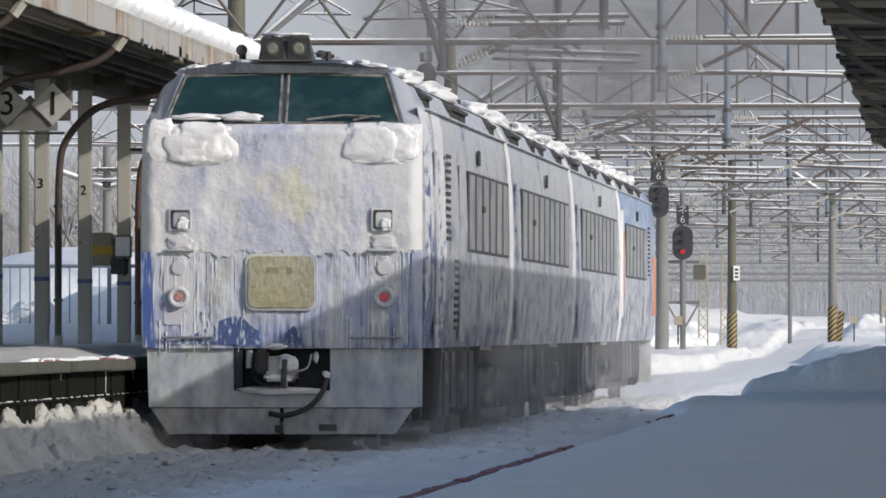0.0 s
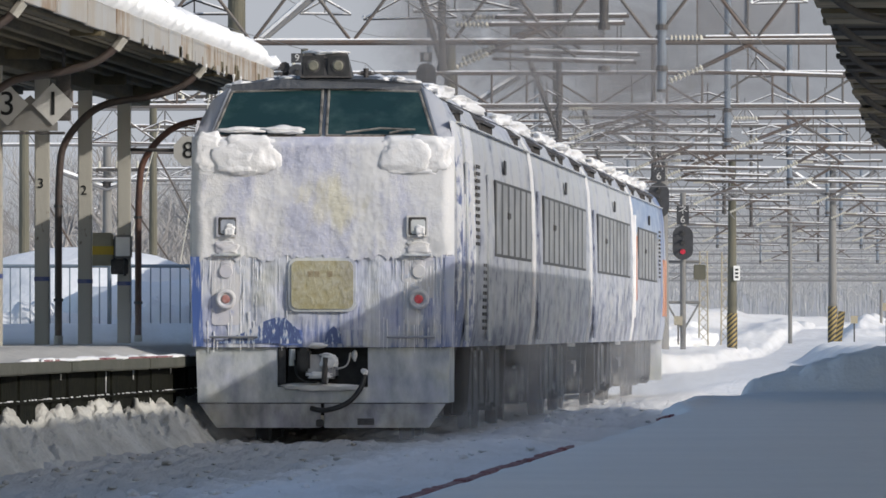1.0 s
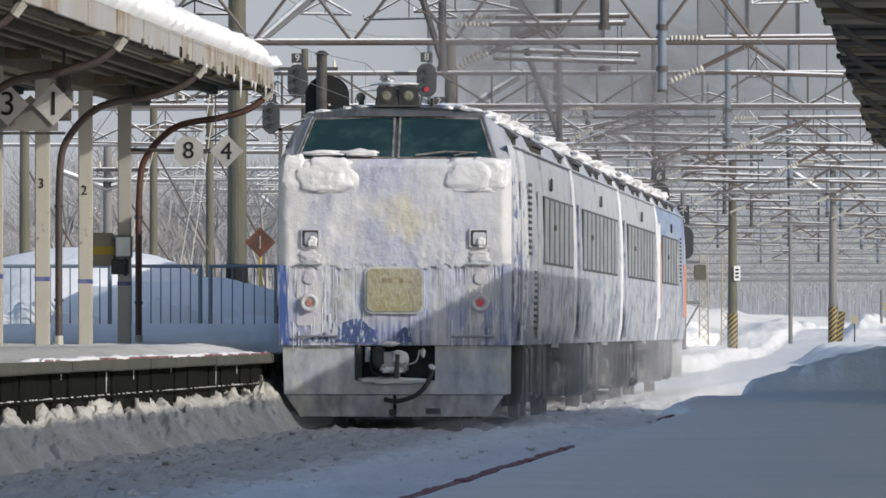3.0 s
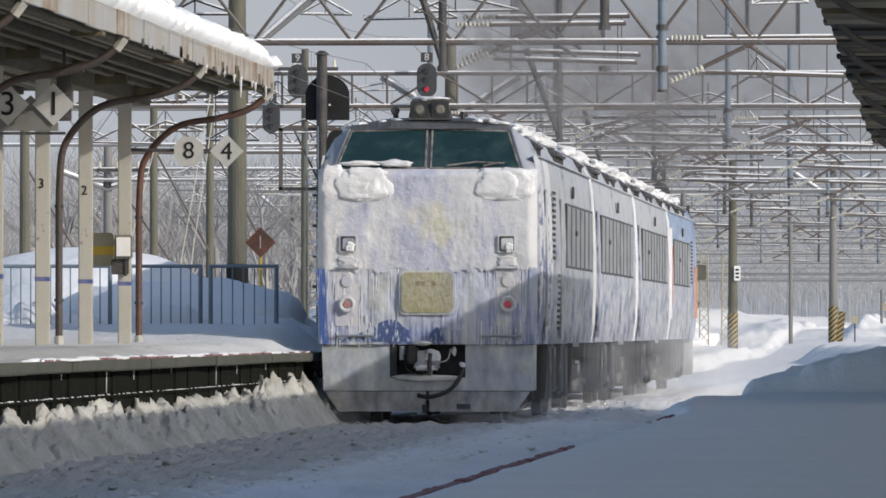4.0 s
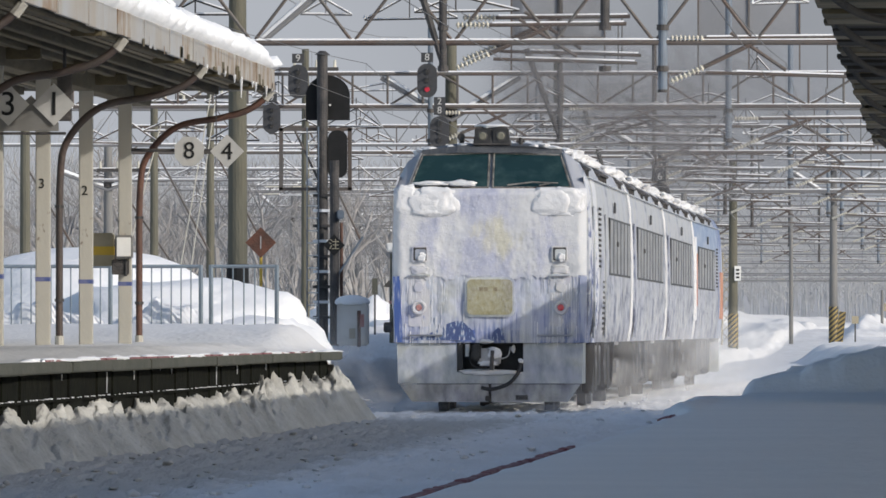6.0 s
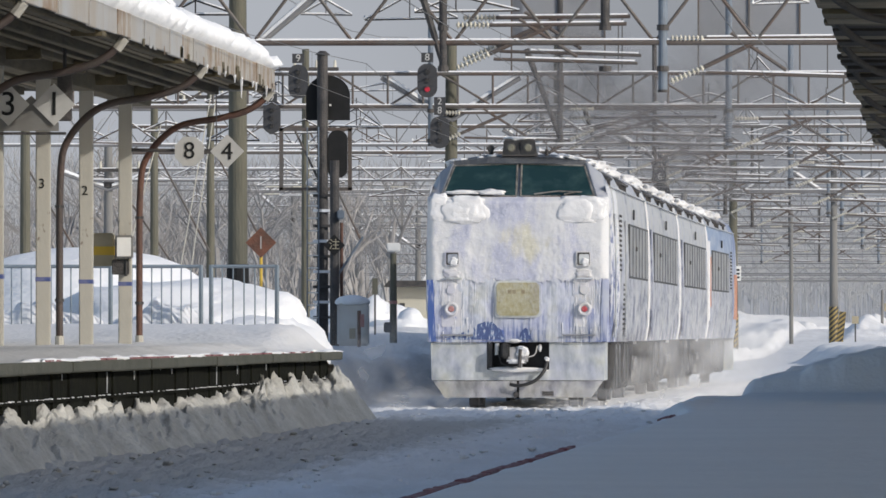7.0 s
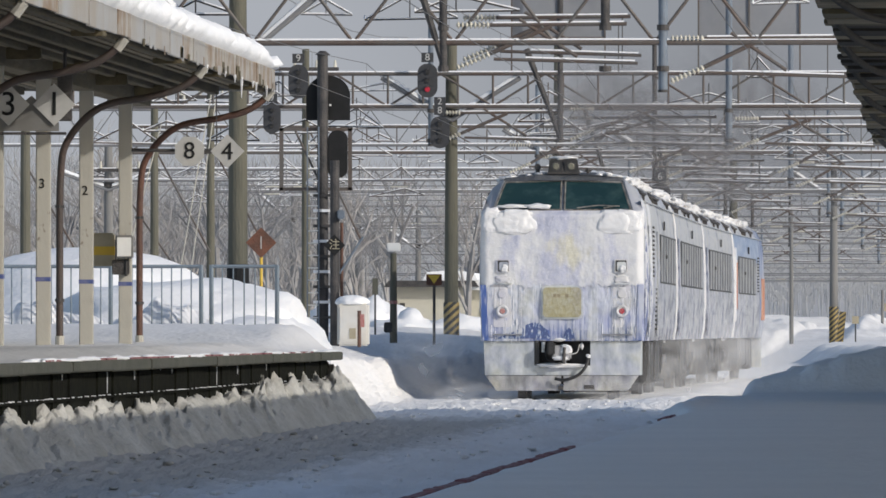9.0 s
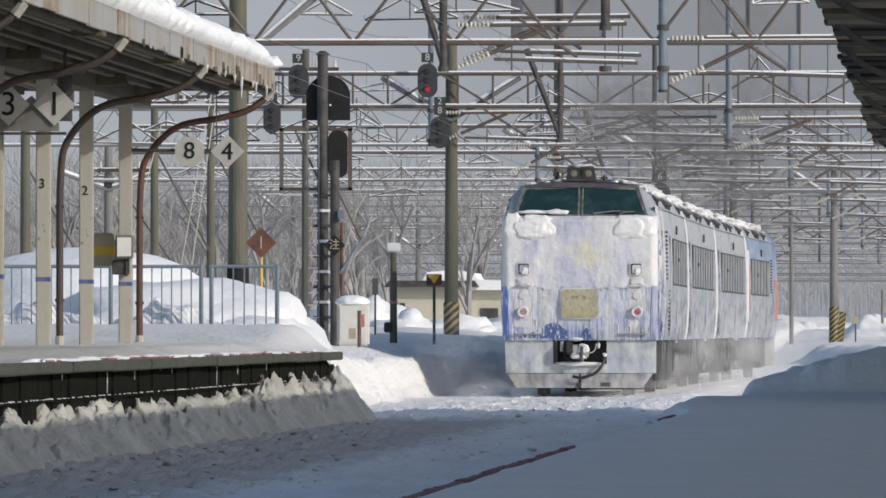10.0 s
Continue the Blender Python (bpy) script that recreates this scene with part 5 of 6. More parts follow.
    part("coupler_snow", lump(bmesh.new(), (0.06, -0.2, 0.975), (0.07, 0.08, 0.022), 5, 0.5, None, 3), ICE_SNOW, cp, smooth=True)
    part("pocket_snow", lump(lump(bmesh.new(), (0.0, -0.02, 0.63), (0.40, 0.07, 0.045), 6, 0.4, None, 3), (0.34, 0.08, 0.97), (0.03, 0.04, 0.06), 7, 0.4, None, 3), ICE_SNOW, car, smooth=True)
    part("pocket_lip", lump(bmesh.new(), (-0.05, -0.02, 1.08), (0.12, 0.04, 0.035), 11, 0.4, None, 3), ICE_SNOW, car, smooth=True)
    part("blue_patch", prism(bmesh.new(), rounded(0.12, 0.085, 0.03, -0.34, 1.165), -0.045, 0.0), BARE_BLUE, car, "bare blue paint patch")
    part("blue_patch", prism(bmesh.new(), rounded(0.14, 0.085, 0.02, 0.35, 1.165), -0.045, 0.0), FACE_BLUE, car, "frosted blue flap")
    part("brake_hose", hose(bmesh.new(), [(0.46, -0.05, 0.78), (0.42, -0.14, 0.62), (0.28, -0.18, 0.46), (0.05, -0.18, 0.38), (-0.12, -0.12, 0.40)], 0.028), RUBBER, car, "black brake hose", smooth=True)
    part("hose_head", lump(bmesh.new(), (0.46, -0.06, 0.79), (0.04, 0.04, 0.04), 3, 0.5, None, 2), ICE_SNOW, car)
    part("cable", hose(bmesh.new(), [(-0.30, -0.02, 0.92), (-0.26, -0.10, 0.74), (-0.10, -0.12, 0.68), (0.0, -0.08, 0.72)], 0.012, 6), RUBBER, car)
    part("rail_guard", boxed(0.36, 0.58, -0.04, 0.02, 0.20, 0.31, 0.02), DARK, car)
    part("pipe_stub", boxed(-0.07, 0.01, -0.06, 0.02, 0.20, 0.28, 0.01), DARK, car)
    # flank
    side_windows(car, 9.6, 20.2, 6)
    bar_column(car, 1.452, 4.6, 2.2, 3.15)
    bar_column(car, 1.44, 6.6, 1.25, 2.05)
    for s in (1, -1):
        part("cab_door", boxed(*sorted((s * 1.44, s * 1.46)), 2.0, 2.7, 1.12, 3.1, 0.01), SIDE_BLUE, car, "iced blue cab door")
        part("side_door", boxed(*sorted((s * 1.44, s * 1.462)), 7.6, 8.5, 1.12, 3.05, 0.01), SIDE, car, "iced entrance door")
        part("route_panel", boxed(*sorted((s * 1.435, s * 1.46)), 12.2, 12.6, 3.1, 3.28, 0.01), WINFRAME, car)
        part("drain_strip", boxed(*sorted((s * 1.36, s * 1.42)), 1.4, L, 3.515, 3.53), SKIRT, car)
        part("handrail", tubed((s * 1.48, 1.85, 1.3), (s * 1.48, 1.85, 2.9), 0.014), SKIRT, car)
    part("end_frame", prism(bmesh.new(), [(x * 1.012, z) for x, _, z in section(0)], L - 0.06, L + 0.02), ICE_SNOW, car, "snow-packed end frame")
    part("gangway_bellows", boxed(-1.28, 1.28, L + 0.02, L + 0.58, 1.0, 3.7, 0.05), ICE_SNOW, car, "snow-filled gangway bellows")
    running_gear(car, L)
    roof_units(car, [(1.9, 1.0, False), (7.6, 3.4, True), (17.4, 1.0, False)])
    roof_snow(car, 1.3, L - 0.1, 1.0)
    for y in (1.6, 5.4, 9.9, 14.6, 19.6):
        part("ice_curtain", prism(bmesh.new(), [(1.27, 1.06), (1.36, 1.06), (1.34, 0.66), (1.32, 0.34), (1.29, 0.6)], y, y + 0.12), UNDER, car, "hanging ice")
    return car


def far_cab_car():
    car = thing("train_car", "leading car with blue and orange end under frost", "train car", group="train cars")
    L = 20.7
    rows = [section(y) for y in spans((0, 16.8, 1.0))]
    part("body_shell", loft(bmesh.new(), rows), SIDE, car, "iced silver-blue body side")
    rows = [section(y, 1.002) for y in spans((16.8, L - 1.5, 1.0))] + [section(L - 0.7, 1.0, 3.85), section(L - 0.2, 0.99, 3.4), section(L, 0.96, 3.3)]
    part("cab_shell", loft(bmesh.new(), rows), SIDE_BLUE, car, "blue cab end")
    for s in (1, -1):
        part("orange_band", boxed(*sorted((s * 1.44, s * 1.466)), 17.8, 19.9, 1.5, 2.55), ORANGE, car, "orange livery band")
        band = [(1.434, 2.92), (1.41, 3.30), (1.37, 3.52)]
        rows = [[(s * (x + 0.008), y, z) for x, z in band] + [(s * (x - 0.02), y, z) for x, z in reversed(band)] for y in (0.08, 8.0, 16.7)]
        part("blue_band", loft(bmesh.new(), rows), BAND_BLUE, car, "frosted blue cant-rail band")
        part("white_door_edge", boxed(*sorted((s * 1.43, s * 1.468)), 0.25, 0.7, 1.45, 3.2, 0.01), ICE_SNOW, car, "snow-packed door edge")
        part("orange_door_edge", boxed(*sorted((s * 1.44, s * 1.464)), 0.9, 1.5, 1.75, 2.85), ORANGE, car)
        part("drain_strip", boxed(*sorted((s * 1.36, s * 1.42)), 0.0, L - 1.6, 3.515, 3.53), SKIRT, car)
        part("route_panel", boxed(*sorted((s * 1.435, s * 1.46)), 9.0, 9.4, 3.10, 3.28, 0.01), WINFRAME, car)
    side_windows(car, 2.4, 14.0, 6)
    bar_column(car, 1.452, 15.2, 2.2, 3.1)
    part("end_frame", prism(bmesh.new(), [(x * 1.012, z) for x, _, z in section(0)], -0.02, 0.06), ICE_SNOW, car, "snow-packed end frame")
    running_gear(car, L)
    part("skirt_plate", boxed(-1.36, 1.36, L - 0.6, L - 0.3, 0.3, 1.055), SKIRT, car)
    roof_units(car, [(2.2, 0.9, False), (7.0, 2.6, True), (12.6, 1.0, False)])
    roof_snow(car, 0.1, L - 1.6, 6.0)
    return car


TAIL = cab_car()
MID_A = middle_car()
MID_B = copy_thing(MID_A, pose(0, 0, 0))
LEAD = far_cab_car()
CARS = ((TAIL, 0.0), (MID_A, CAR), (MID_B, 2 * CAR), (LEAD, 3 * CAR))
# the train draws away, gathering speed
DISTANCE = [(0.0, 106.0), (1.0, 112.9), (2.0, 120.0), (2.7, 125.3), (3.8, 133.9), (4.5, 139.9), (5.0, 144.4), (5.7, 151.0), (6.8, 161.9),
            (7.5, 168.8), (8.0, 173.5), (9.0, 182.6), (10.0, 191.3)]
# ---- overhead line: portals, drop posts, cantilevers, wires ----
def snow_strip(bm, p0, p1, w, lift):
    """A thin ridge of snow lying on a bar."""
    a, b = Vector(p0), Vector(p1)
    side = (b - a).cross(Vector((0, 0, 1))).normalized() * w
    up = Vector((0, 0, lift))
    rows = []
    for p in (a, b):
        rows.append([p - side, p - side * 0.6 + up * 0.8, p + up * 1.1, p + side * 0.6 + up * 0.8, p + side])
    loft(bm, rows)


def insulator(bm, p0, p1, r=0.075, ribs=8):
    a, b = Vector(p0), Vector(p1)
    tube(bm, a, b, r * 0.4, seg=8)
    for i in range(ribs):
        c = a.lerp(b, (i + 0.3) / ribs)
        d = a.lerp(b, (i + 0.8) / ribs)
        tube(bm, c, d, r, r * 0.55, 10)


def cantilever(y, x_post, x_track, z=6.75, steel=TRUSS):
    """Hinged bracket that holds the wires over one track; hangs on a drop post."""
    d = 1 if x_track > x_post else -1
    c = thing("cantilever_bracket", "snow-topped tubular catenary bracket with ribbed insulators", "catenary bracket", pose(x_post, y, z), group="catenary brackets")
    reach = abs(x_track - x_post)
    X = lambda v: d * v
    part("top_tube", tubed((X(0.75), 0, 0), (X(reach + 0.9), 0, 0.02), 0.038), steel, c)
    part("strut_tube", tubed((X(0.75), 0, -0.52), (X(reach * 0.80), 0, -0.02), 0.042), steel, c)
    part("registration_tube", tubed((X(reach * 0.35), 0, -0.62), (X(reach + 1.1), 0, -0.70), 0.030), steel, c)
    part("steady_arm", tubed((X(reach * 0.55), 0, 0.10), (X(reach * 1.0), 0, -0.58), 0.034), steel, c)
    part("hanger", tubed((X(reach + 0.75), 0, 0.0), (X(reach + 0.75), 0, -0.92), 0.012, seg=5), WIRE, c)
    for z0, z1 in ((0, 0), (-0.78, -0.52)):
        bm = bmesh.new()
        insulator(bm, (X(0.14), 0, z0), (X(0.75), 0, z1))
        part("insulator", bm, PORCELAIN, c, "white ribbed porcelain insulator", smooth=True)
    for a, b in (((X(0.8), 0, 0.03), (X(reach + 0.85), 0, 0.05)), ((X(reach * 0.6), 0, -0.60), (X(reach + 1.05), 0, -0.665))):
        bm = bmesh.new()
        snow_strip(bm, a, b, 0.026, 0.026)
        part("snow_strip", bm, SNOW, c)
    return c


def drop_post(y, x, z0, z1, r=0.085, mat=BLUE_STEEL, label="blue-grey steel drop post hanging from the portal"):
    p = thing("drop_post", label, "post", pose(x, y, 0), group="drop posts")
    part("pipe", tubed((0, 0, z0), (0, 0, z1), r, seg=14), mat, p, smooth=False)
    part("end_cap", tubed((0, 0, z0 - 0.03), (0, 0, z0 + 0.02), r * 1.12, seg=14), DARK, p)
    for z in (6.0, 6.75):
        part("collar", tubed((0, 0, z - 0.05), (0, 0, z + 0.05), r * 1.35, seg=12), DARK, p)
    return p


def portal(y, x0, x1, z0, z1, pitch, style, steel, detail=True, legs=(), chord=0.055):
    p = thing("catenary_portal", "weathered steel catenary portal dusted with snow", "catenary portal", group="catenary portals")
    near = y < 280
    for z in (z0, z1):
        part("chord", tubed((x0, y, z), (x1, y, z), chord, seg=10), steel, p)
        if near:
            part("chord", tubed((x0, y + 0.7, z + 0.03), (x1, y + 0.7, z + 0.03), chord * 0.8, seg=8), steel, p)
    n = int((x1 - x0) / pitch)
    lattice = bmesh.new()
    k = 0
    for i in range(n):
        a = x0 + i * pitch
        if style == "v":
            bars = [((a, y, z0), (a + pitch / 2, y, z1)), ((a + pitch / 2, y, z1), (a + pitch, y, z0)), ((a, y, z0), (a, y + 0.7, z0))]
        else:
            bars = [((a, y, z0), (a, y, z1))]
            if i % 3 == 0:
                bars.append(((a, y, z0), (a + pitch * 1.5, y, z1)))
            if i % 3 == 1:
                bars.append(((a + pitch * 0.5, y, z1), (a + pitch * 2, y, z0)))
        for b in bars:
            if detail and k < 60:
                part("brace", tubed(*b, chord * 0.62, seg=6), steel, p)
                k += 1
            else:
                tube(lattice, *b, chord * 0.5, seg=4)
    if len(lattice.verts):
        tagged(part("lattice", lattice, steel, p), kind="stuff")
    else:
        lattice.free()
    for z in (z0, z1) if y < 450 else ():
        for yy in ((y, y + 0.7) if near else (y,)):
            bm = bmesh.new()
            snow_strip(bm, (x0, yy, z + chord * 0.8), (x1, yy, z + chord * 0.8), chord * 0.8, 0.032)
            part("snow_strip", bm, SNOW, p, "line of snow along the chord")
    for x, r, top, mat in legs:
        part("leg", tubed((x, y + 0.35, -0.3), (x, y + 0.35, top), r * 1.15, r * 0.85, 18), mat, p, "tall round mast")
        part("leg_collar", tubed((x, y + 0.35, z0 - 0.22), (x, y + 0.35, z0 - 0.06), r * 1.35, seg=16), DARK, p)
        for s in (-1, 1):
            part("knee_brace", tubed((x, y + 0.1, z0 - 0.35), (x + s * 1.75, y + 0.1, z1 - 0.1), chord * 1.15, seg=8), FAR_STEEL, p, "snow-topped knee brace")
            bm = bmesh.new()
            snow_strip(bm, (x + s * 0.15, y + 0.1, z0 - 0.21), (x + s * 1.75, y + 0.1, z1 - 0.04 + 0.02), chord * 1.25, 0.09)
            part("brace_snow", bm, SNOW, p)
    return p


def guy_strut(y, p0, p1, r=0.07):
    g = thing("guy_strut", "dark leaning steel strut on the portal", "strut")
    part("strut_body", tubed((p0[0], y, p0[1]), (p1[0], y, p1[1]), r, r * 0.8), DARK, g)


def hazard_wrap(x, y, r, z0, z1):
    h = thing("hazard_wrap", "yellow and black warning bands round the mast foot", "warning bands")
    part("wrap", tubed((0, 0, 0), (0, 0, z1 - z0), r, seg=18), HAZARD, h)
    h.matrix_basis = pose(x, y, z0)


def build_overhead():
    portal(190.0, -14.5, 4.0, 6.48, 7.68, 1.83, "v", TRUSS, True, [(-12.97, 0.165, 12.0, CONCRETE)])
    portal(262.0, -22.0, 6.0, 6.86, 7.68, 0.88, "ladder", TRUSS, True, [(-12.5, 0.165, 8.45, CONCRETE)], 0.05)
    portal(330.0, -26.0, 9.0, 6.86, 7.68, 0.95, "ladder", TRUSS, False, [(-12.35, 0.16, 12.0, CONCRETE), (-9.03, 0.20, 7.0, PALE_CONCRETE)], 0.055)
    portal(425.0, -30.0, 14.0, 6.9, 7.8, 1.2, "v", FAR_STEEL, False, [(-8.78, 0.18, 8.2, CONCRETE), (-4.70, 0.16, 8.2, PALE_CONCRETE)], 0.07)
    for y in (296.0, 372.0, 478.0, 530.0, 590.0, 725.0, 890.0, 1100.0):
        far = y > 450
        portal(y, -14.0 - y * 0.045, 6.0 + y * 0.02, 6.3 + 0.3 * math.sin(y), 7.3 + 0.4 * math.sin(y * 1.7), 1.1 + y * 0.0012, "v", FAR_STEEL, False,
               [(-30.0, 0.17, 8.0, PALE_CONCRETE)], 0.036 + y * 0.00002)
    w = thing("cable_cover", "black wrap round the lower mast", "cable cover", pose(-12.97, 190.35, 1.0))
    part("wrap_shell", tubed((0, 0, 0), (0, 0, 1.45), 0.205, seg=16), BLACK, w)
    hazard_wrap(-12.5, 262.35, 0.20, 0.95, 1.95)
    for dy, dz, xa in ((2.2, 0.2, -9.08),):
        cantilever(190.0 + dy, xa, TRACK_X, 6.80 + dz)
    cantilever(263.4, -9.7, TRACK_X, 6.6)
    cantilever(331.2, -9.2, TRACK_X, 6.6)
    hazard_wrap(-8.78, 425.35, 0.215, 0.55, 1.92)
    hazard_wrap(-4.70, 425.35, 0.195, 0.70, 2.2)
    # drop posts and brackets over the two tracks
    for y, xa, xb in ((190.0, -9.20, -5.20), (262.0, -9.75, -5.52), (330.0, -9.3, -5.0), (425.0, -9.1, -4.9), (478.0, -9.0, -4.9), (590.0, -9.0, -4.9), (725.0, -9.0, -4.9)):
        drop_post(y, xa, 6.05, 10.5, 0.075, DARK, "dark steel drop post hanging from the portal")
        drop_post(y, xb, 5.60 if y < 200 else 5.85, 10.5, 0.085)
        cantilever(y, xa + 0.1, TRACK_X, 6.80)
        cantilever(y, xb, -2.96, 6.55)
        if y > 200:
            cantilever(y, -13.0, -10.6, 6.7)
            cantilever(y, -0.8, 1.0, 6.6)
            drop_post(y, -13.0, 5.9, 9.0, 0.07)
    for y in (296.0, 372.0, 530.0):
        for xa, xt in ((-12.6, -10.6), (-9.2, TRACK_X), (-5.0, -2.96), (-1.0, 1.0)):
            cantilever(y, xa, xt, 6.5)
    drop_post(190.0, -6.25, 6.80, 10.5, 0.085, DARK, "dark steel drop post hanging from the portal")
    guy_strut(190.0, (-9.75, 7.9), (-9.20, 6.08))
    guy_strut(262.0, (-10.6, 8.3), (-9.75, 6.08), 0.08)
    guy_strut(330.0, (-11.5, 8.2), (-10.9, 6.3), 0.08)
    # contact, messenger and feeder wires
    spots = (190.0, 262.0, 330.0, 425.0, 478.0, 590.0, 725.0, 890.0, 1100.0)
    for x in (-10.6, TRACK_X, -2.96, 1.0):
        w = thing("overhead_wire", "dark catenary wire with droppers above the track", "overhead wire", group="overhead wires")
        contact, carrier = bmesh.new(), bmesh.new()
        prev = 60.0
        tube(contact, (x, 60.0, 5.35), (x, 1100.0, 5.35), 0.006, seg=4)
        drops = bmesh.new()
        for y in spots:
            for i in range(8):
                a, b = prev + (y - prev) * i / 8, prev + (y - prev) * (i + 1) / 8
                za, zb = 6.1 - 2.0 * (i / 8) * (1 - i / 8), 6.1 - 2.0 * ((i + 1) / 8) * (1 - (i + 1) / 8)
                tube(carrier, (x, a, za), (x, b, zb), 0.006, seg=4)
                tube(drops, (x, b, 5.35), (x, b, zb), 0.003, seg=3)
            prev = y
        part("contact_wire", contact, WIRE, w)
        part("messenger_wire", carrier, WIRE, w)
        tagged(part("droppers", drops, WIRE, w), kind="stuff")
    for x, z in ((-13.6, 8.6), (-15.5, 7.2)):
        w = thing("feeder_wire", "dark feeder wire strung between portals", "overhead wire", group="feeder wires")
        bm = bmesh.new()
        prev = 120.0
        for y in spots:
            for i in range(6):
                a, b = i / 6, (i + 1) / 6
                tube(bm, (x, prev + (y - prev) * a, z - 2.4 * a * (1 - a)), (x, prev + (y - prev) * b, z - 2.4 * b * (1 - b)), 0.008, seg=4)
            prev = y
        part("wire_run", bm, WIRE, w)
    # cross-span wires with small insulators, far down the yard
    bm = bmesh.new()
    beads = bmesh.new()
    random.seed(31)
    for k in range(18):
        y = 300 + k * 40
        z = random.uniform(5.4, 7.0)
        xl, xr = -14 - y * 0.03, 4 + y * 0.01
        tube(bm, (xl, y, z), (xr, y, z + random.uniform(-0.15, 0.15)), 0.012 + y * 0.00002, seg=4)
        for j in range(6):
            x = random.uniform(xl, xr)
            tube(beads, (x, y, z - 0.05), (x + 0.5, y, z - 0.05), 0.014 + y * 0.00002, seg=6)
        for j in range(5):
            x = random.uniform(xl, xr)
            tube(bm, (x, y, z), (x + random.choice((-0.7, 0.0, 0.7)), y, z - random.uniform(0.6, 1.2)), 0.02, seg=4)
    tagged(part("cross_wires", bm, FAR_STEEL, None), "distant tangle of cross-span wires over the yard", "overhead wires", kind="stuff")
    tagged(part("wire_insulators", beads, PORCELAIN, None), "small white insulators on the distant span wires", "insulators", kind="stuff")
    # stays, pull-off rods and fittings among the portals, each with its line of snow
    random.seed(53)
    for y in (191.0, 263.0, 297.0, 331.0, 373.0, 426.0, 479.0):
        a = thing("stay_rods", "slanting steel stays and pull-off rods topped with snow", "stays", pose(0, y, 0), group="portal stays")
        ridge = bmesh.new()
        for k in range(9 if y < 200 else 20):
            x, z = y * random.uniform(-0.084, -0.010), random.uniform(5.8, 7.7) if y > 200 else random.uniform(6.7, 7.6)
            half, rise = random.uniform(0.35, 1.0), random.uniform(0.18, 0.55)
            lean = random.uniform(-0.3, 0.3) * half
            foot, apex, toe = (x - half, 0, z), (x + lean, 0, z + rise), (x + half, 0, z + random.uniform(-0.05, 0.05))
            r = random.uniform(0.012, 0.024)
            steel = random.choice((TRUSS, DARK, FAR_STEEL))
            for p0, p1 in ((foot, apex), (apex, toe), (foot, toe)):
                part("stay_rod", tubed(p0, p1, r, seg=6), steel, a)
                snow_strip(ridge, (p0[0], 0, p0[2] + r * 0.8), (p1[0], 0, p1[2] + r * 0.8), r * 0.9, 0.022)
            tube(ridge, (foot[0], 0, foot[2] + 0.03), (foot[0] + 0.01, 0, foot[2] + 0.09), 0.03, 0.015, 5)
            part("stay_rod", tubed((apex[0], 0, apex[2] - rise), (apex[0], 0, apex[2] + 0.25), r * 0.8, seg=5), steel, a)
        tagged(part("stay_snow", ridge, SNOW, a, "snow lying on the rods"), kind="stuff")
    # hanging mesh screens high over the yard
    for x0, x1, z0 in ((-11.0, -8.65, 8.62), (-6.3, -3.75, 8.62)):
        s = thing("mesh_screen", "grey steel mesh screen hung above the tracks", "screen", group="mesh screens")
        part("sheet", boxed(x0, x1, 262.74, 262.76, z0, 11.5), FARWALL, s)
        for x in (x0, (x0 + x1) / 2, x1):
            part("stile", boxed(x - 0.02, x + 0.02, 262.69, 262.735, 7.65, 11.5), TRUSS, s)
        part("bottom_rail", boxed(x0, x1, 262.69, 262.735, z0 - 0.05, z0), TRUSS, s)


def signal_head(m, w, h, number, lit=None, arm=(0, 0.4, 0)):
    s = thing("railway_signal", "black railway signal with a number plate above", "signal", m, group="railway signals")
    part("backboard", prism(bmesh.new(), rounded(w / 2, h / 2, w * 0.47), 0, 0.05), SIGNAL_GREY, s)
    for k in range(3):
        z = h * (0.26 - 0.26 * k)
        red = lit is not None and k == lit
        part("lens", tubed((0, -0.03, z), (0, 0.0, z), w * 0.13, seg=14), RED_SIGNAL if red else RUBBER, s, "glowing red light" if red else "")
        part("hood", tubed((0, -0.22, z + w * 0.14), (0, 0.0, z + w * 0.14), w * 0.05, seg=8), SIGNAL_GREY, s)
    part("number_plate", boxed(-w * 0.3, w * 0.3, 0, 0.04, h * 0.54, h * (0.54 + 0.28 * len(number))), SIGNAL_GREY, s)
    for k, ch in enumerate(reversed(number)):
        text_mesh("number_text", ch, h * 0.30, Matrix.Translation((0, -0.01, h * (0.68 + 0.28 * k))) @ UPRIGHT, SIGNPLATE, s)
    part("mounting_arm", tubed((0, 0.05, 0), (arm[0], arm[1], arm[2]), 0.04), DARK, s)
    return s


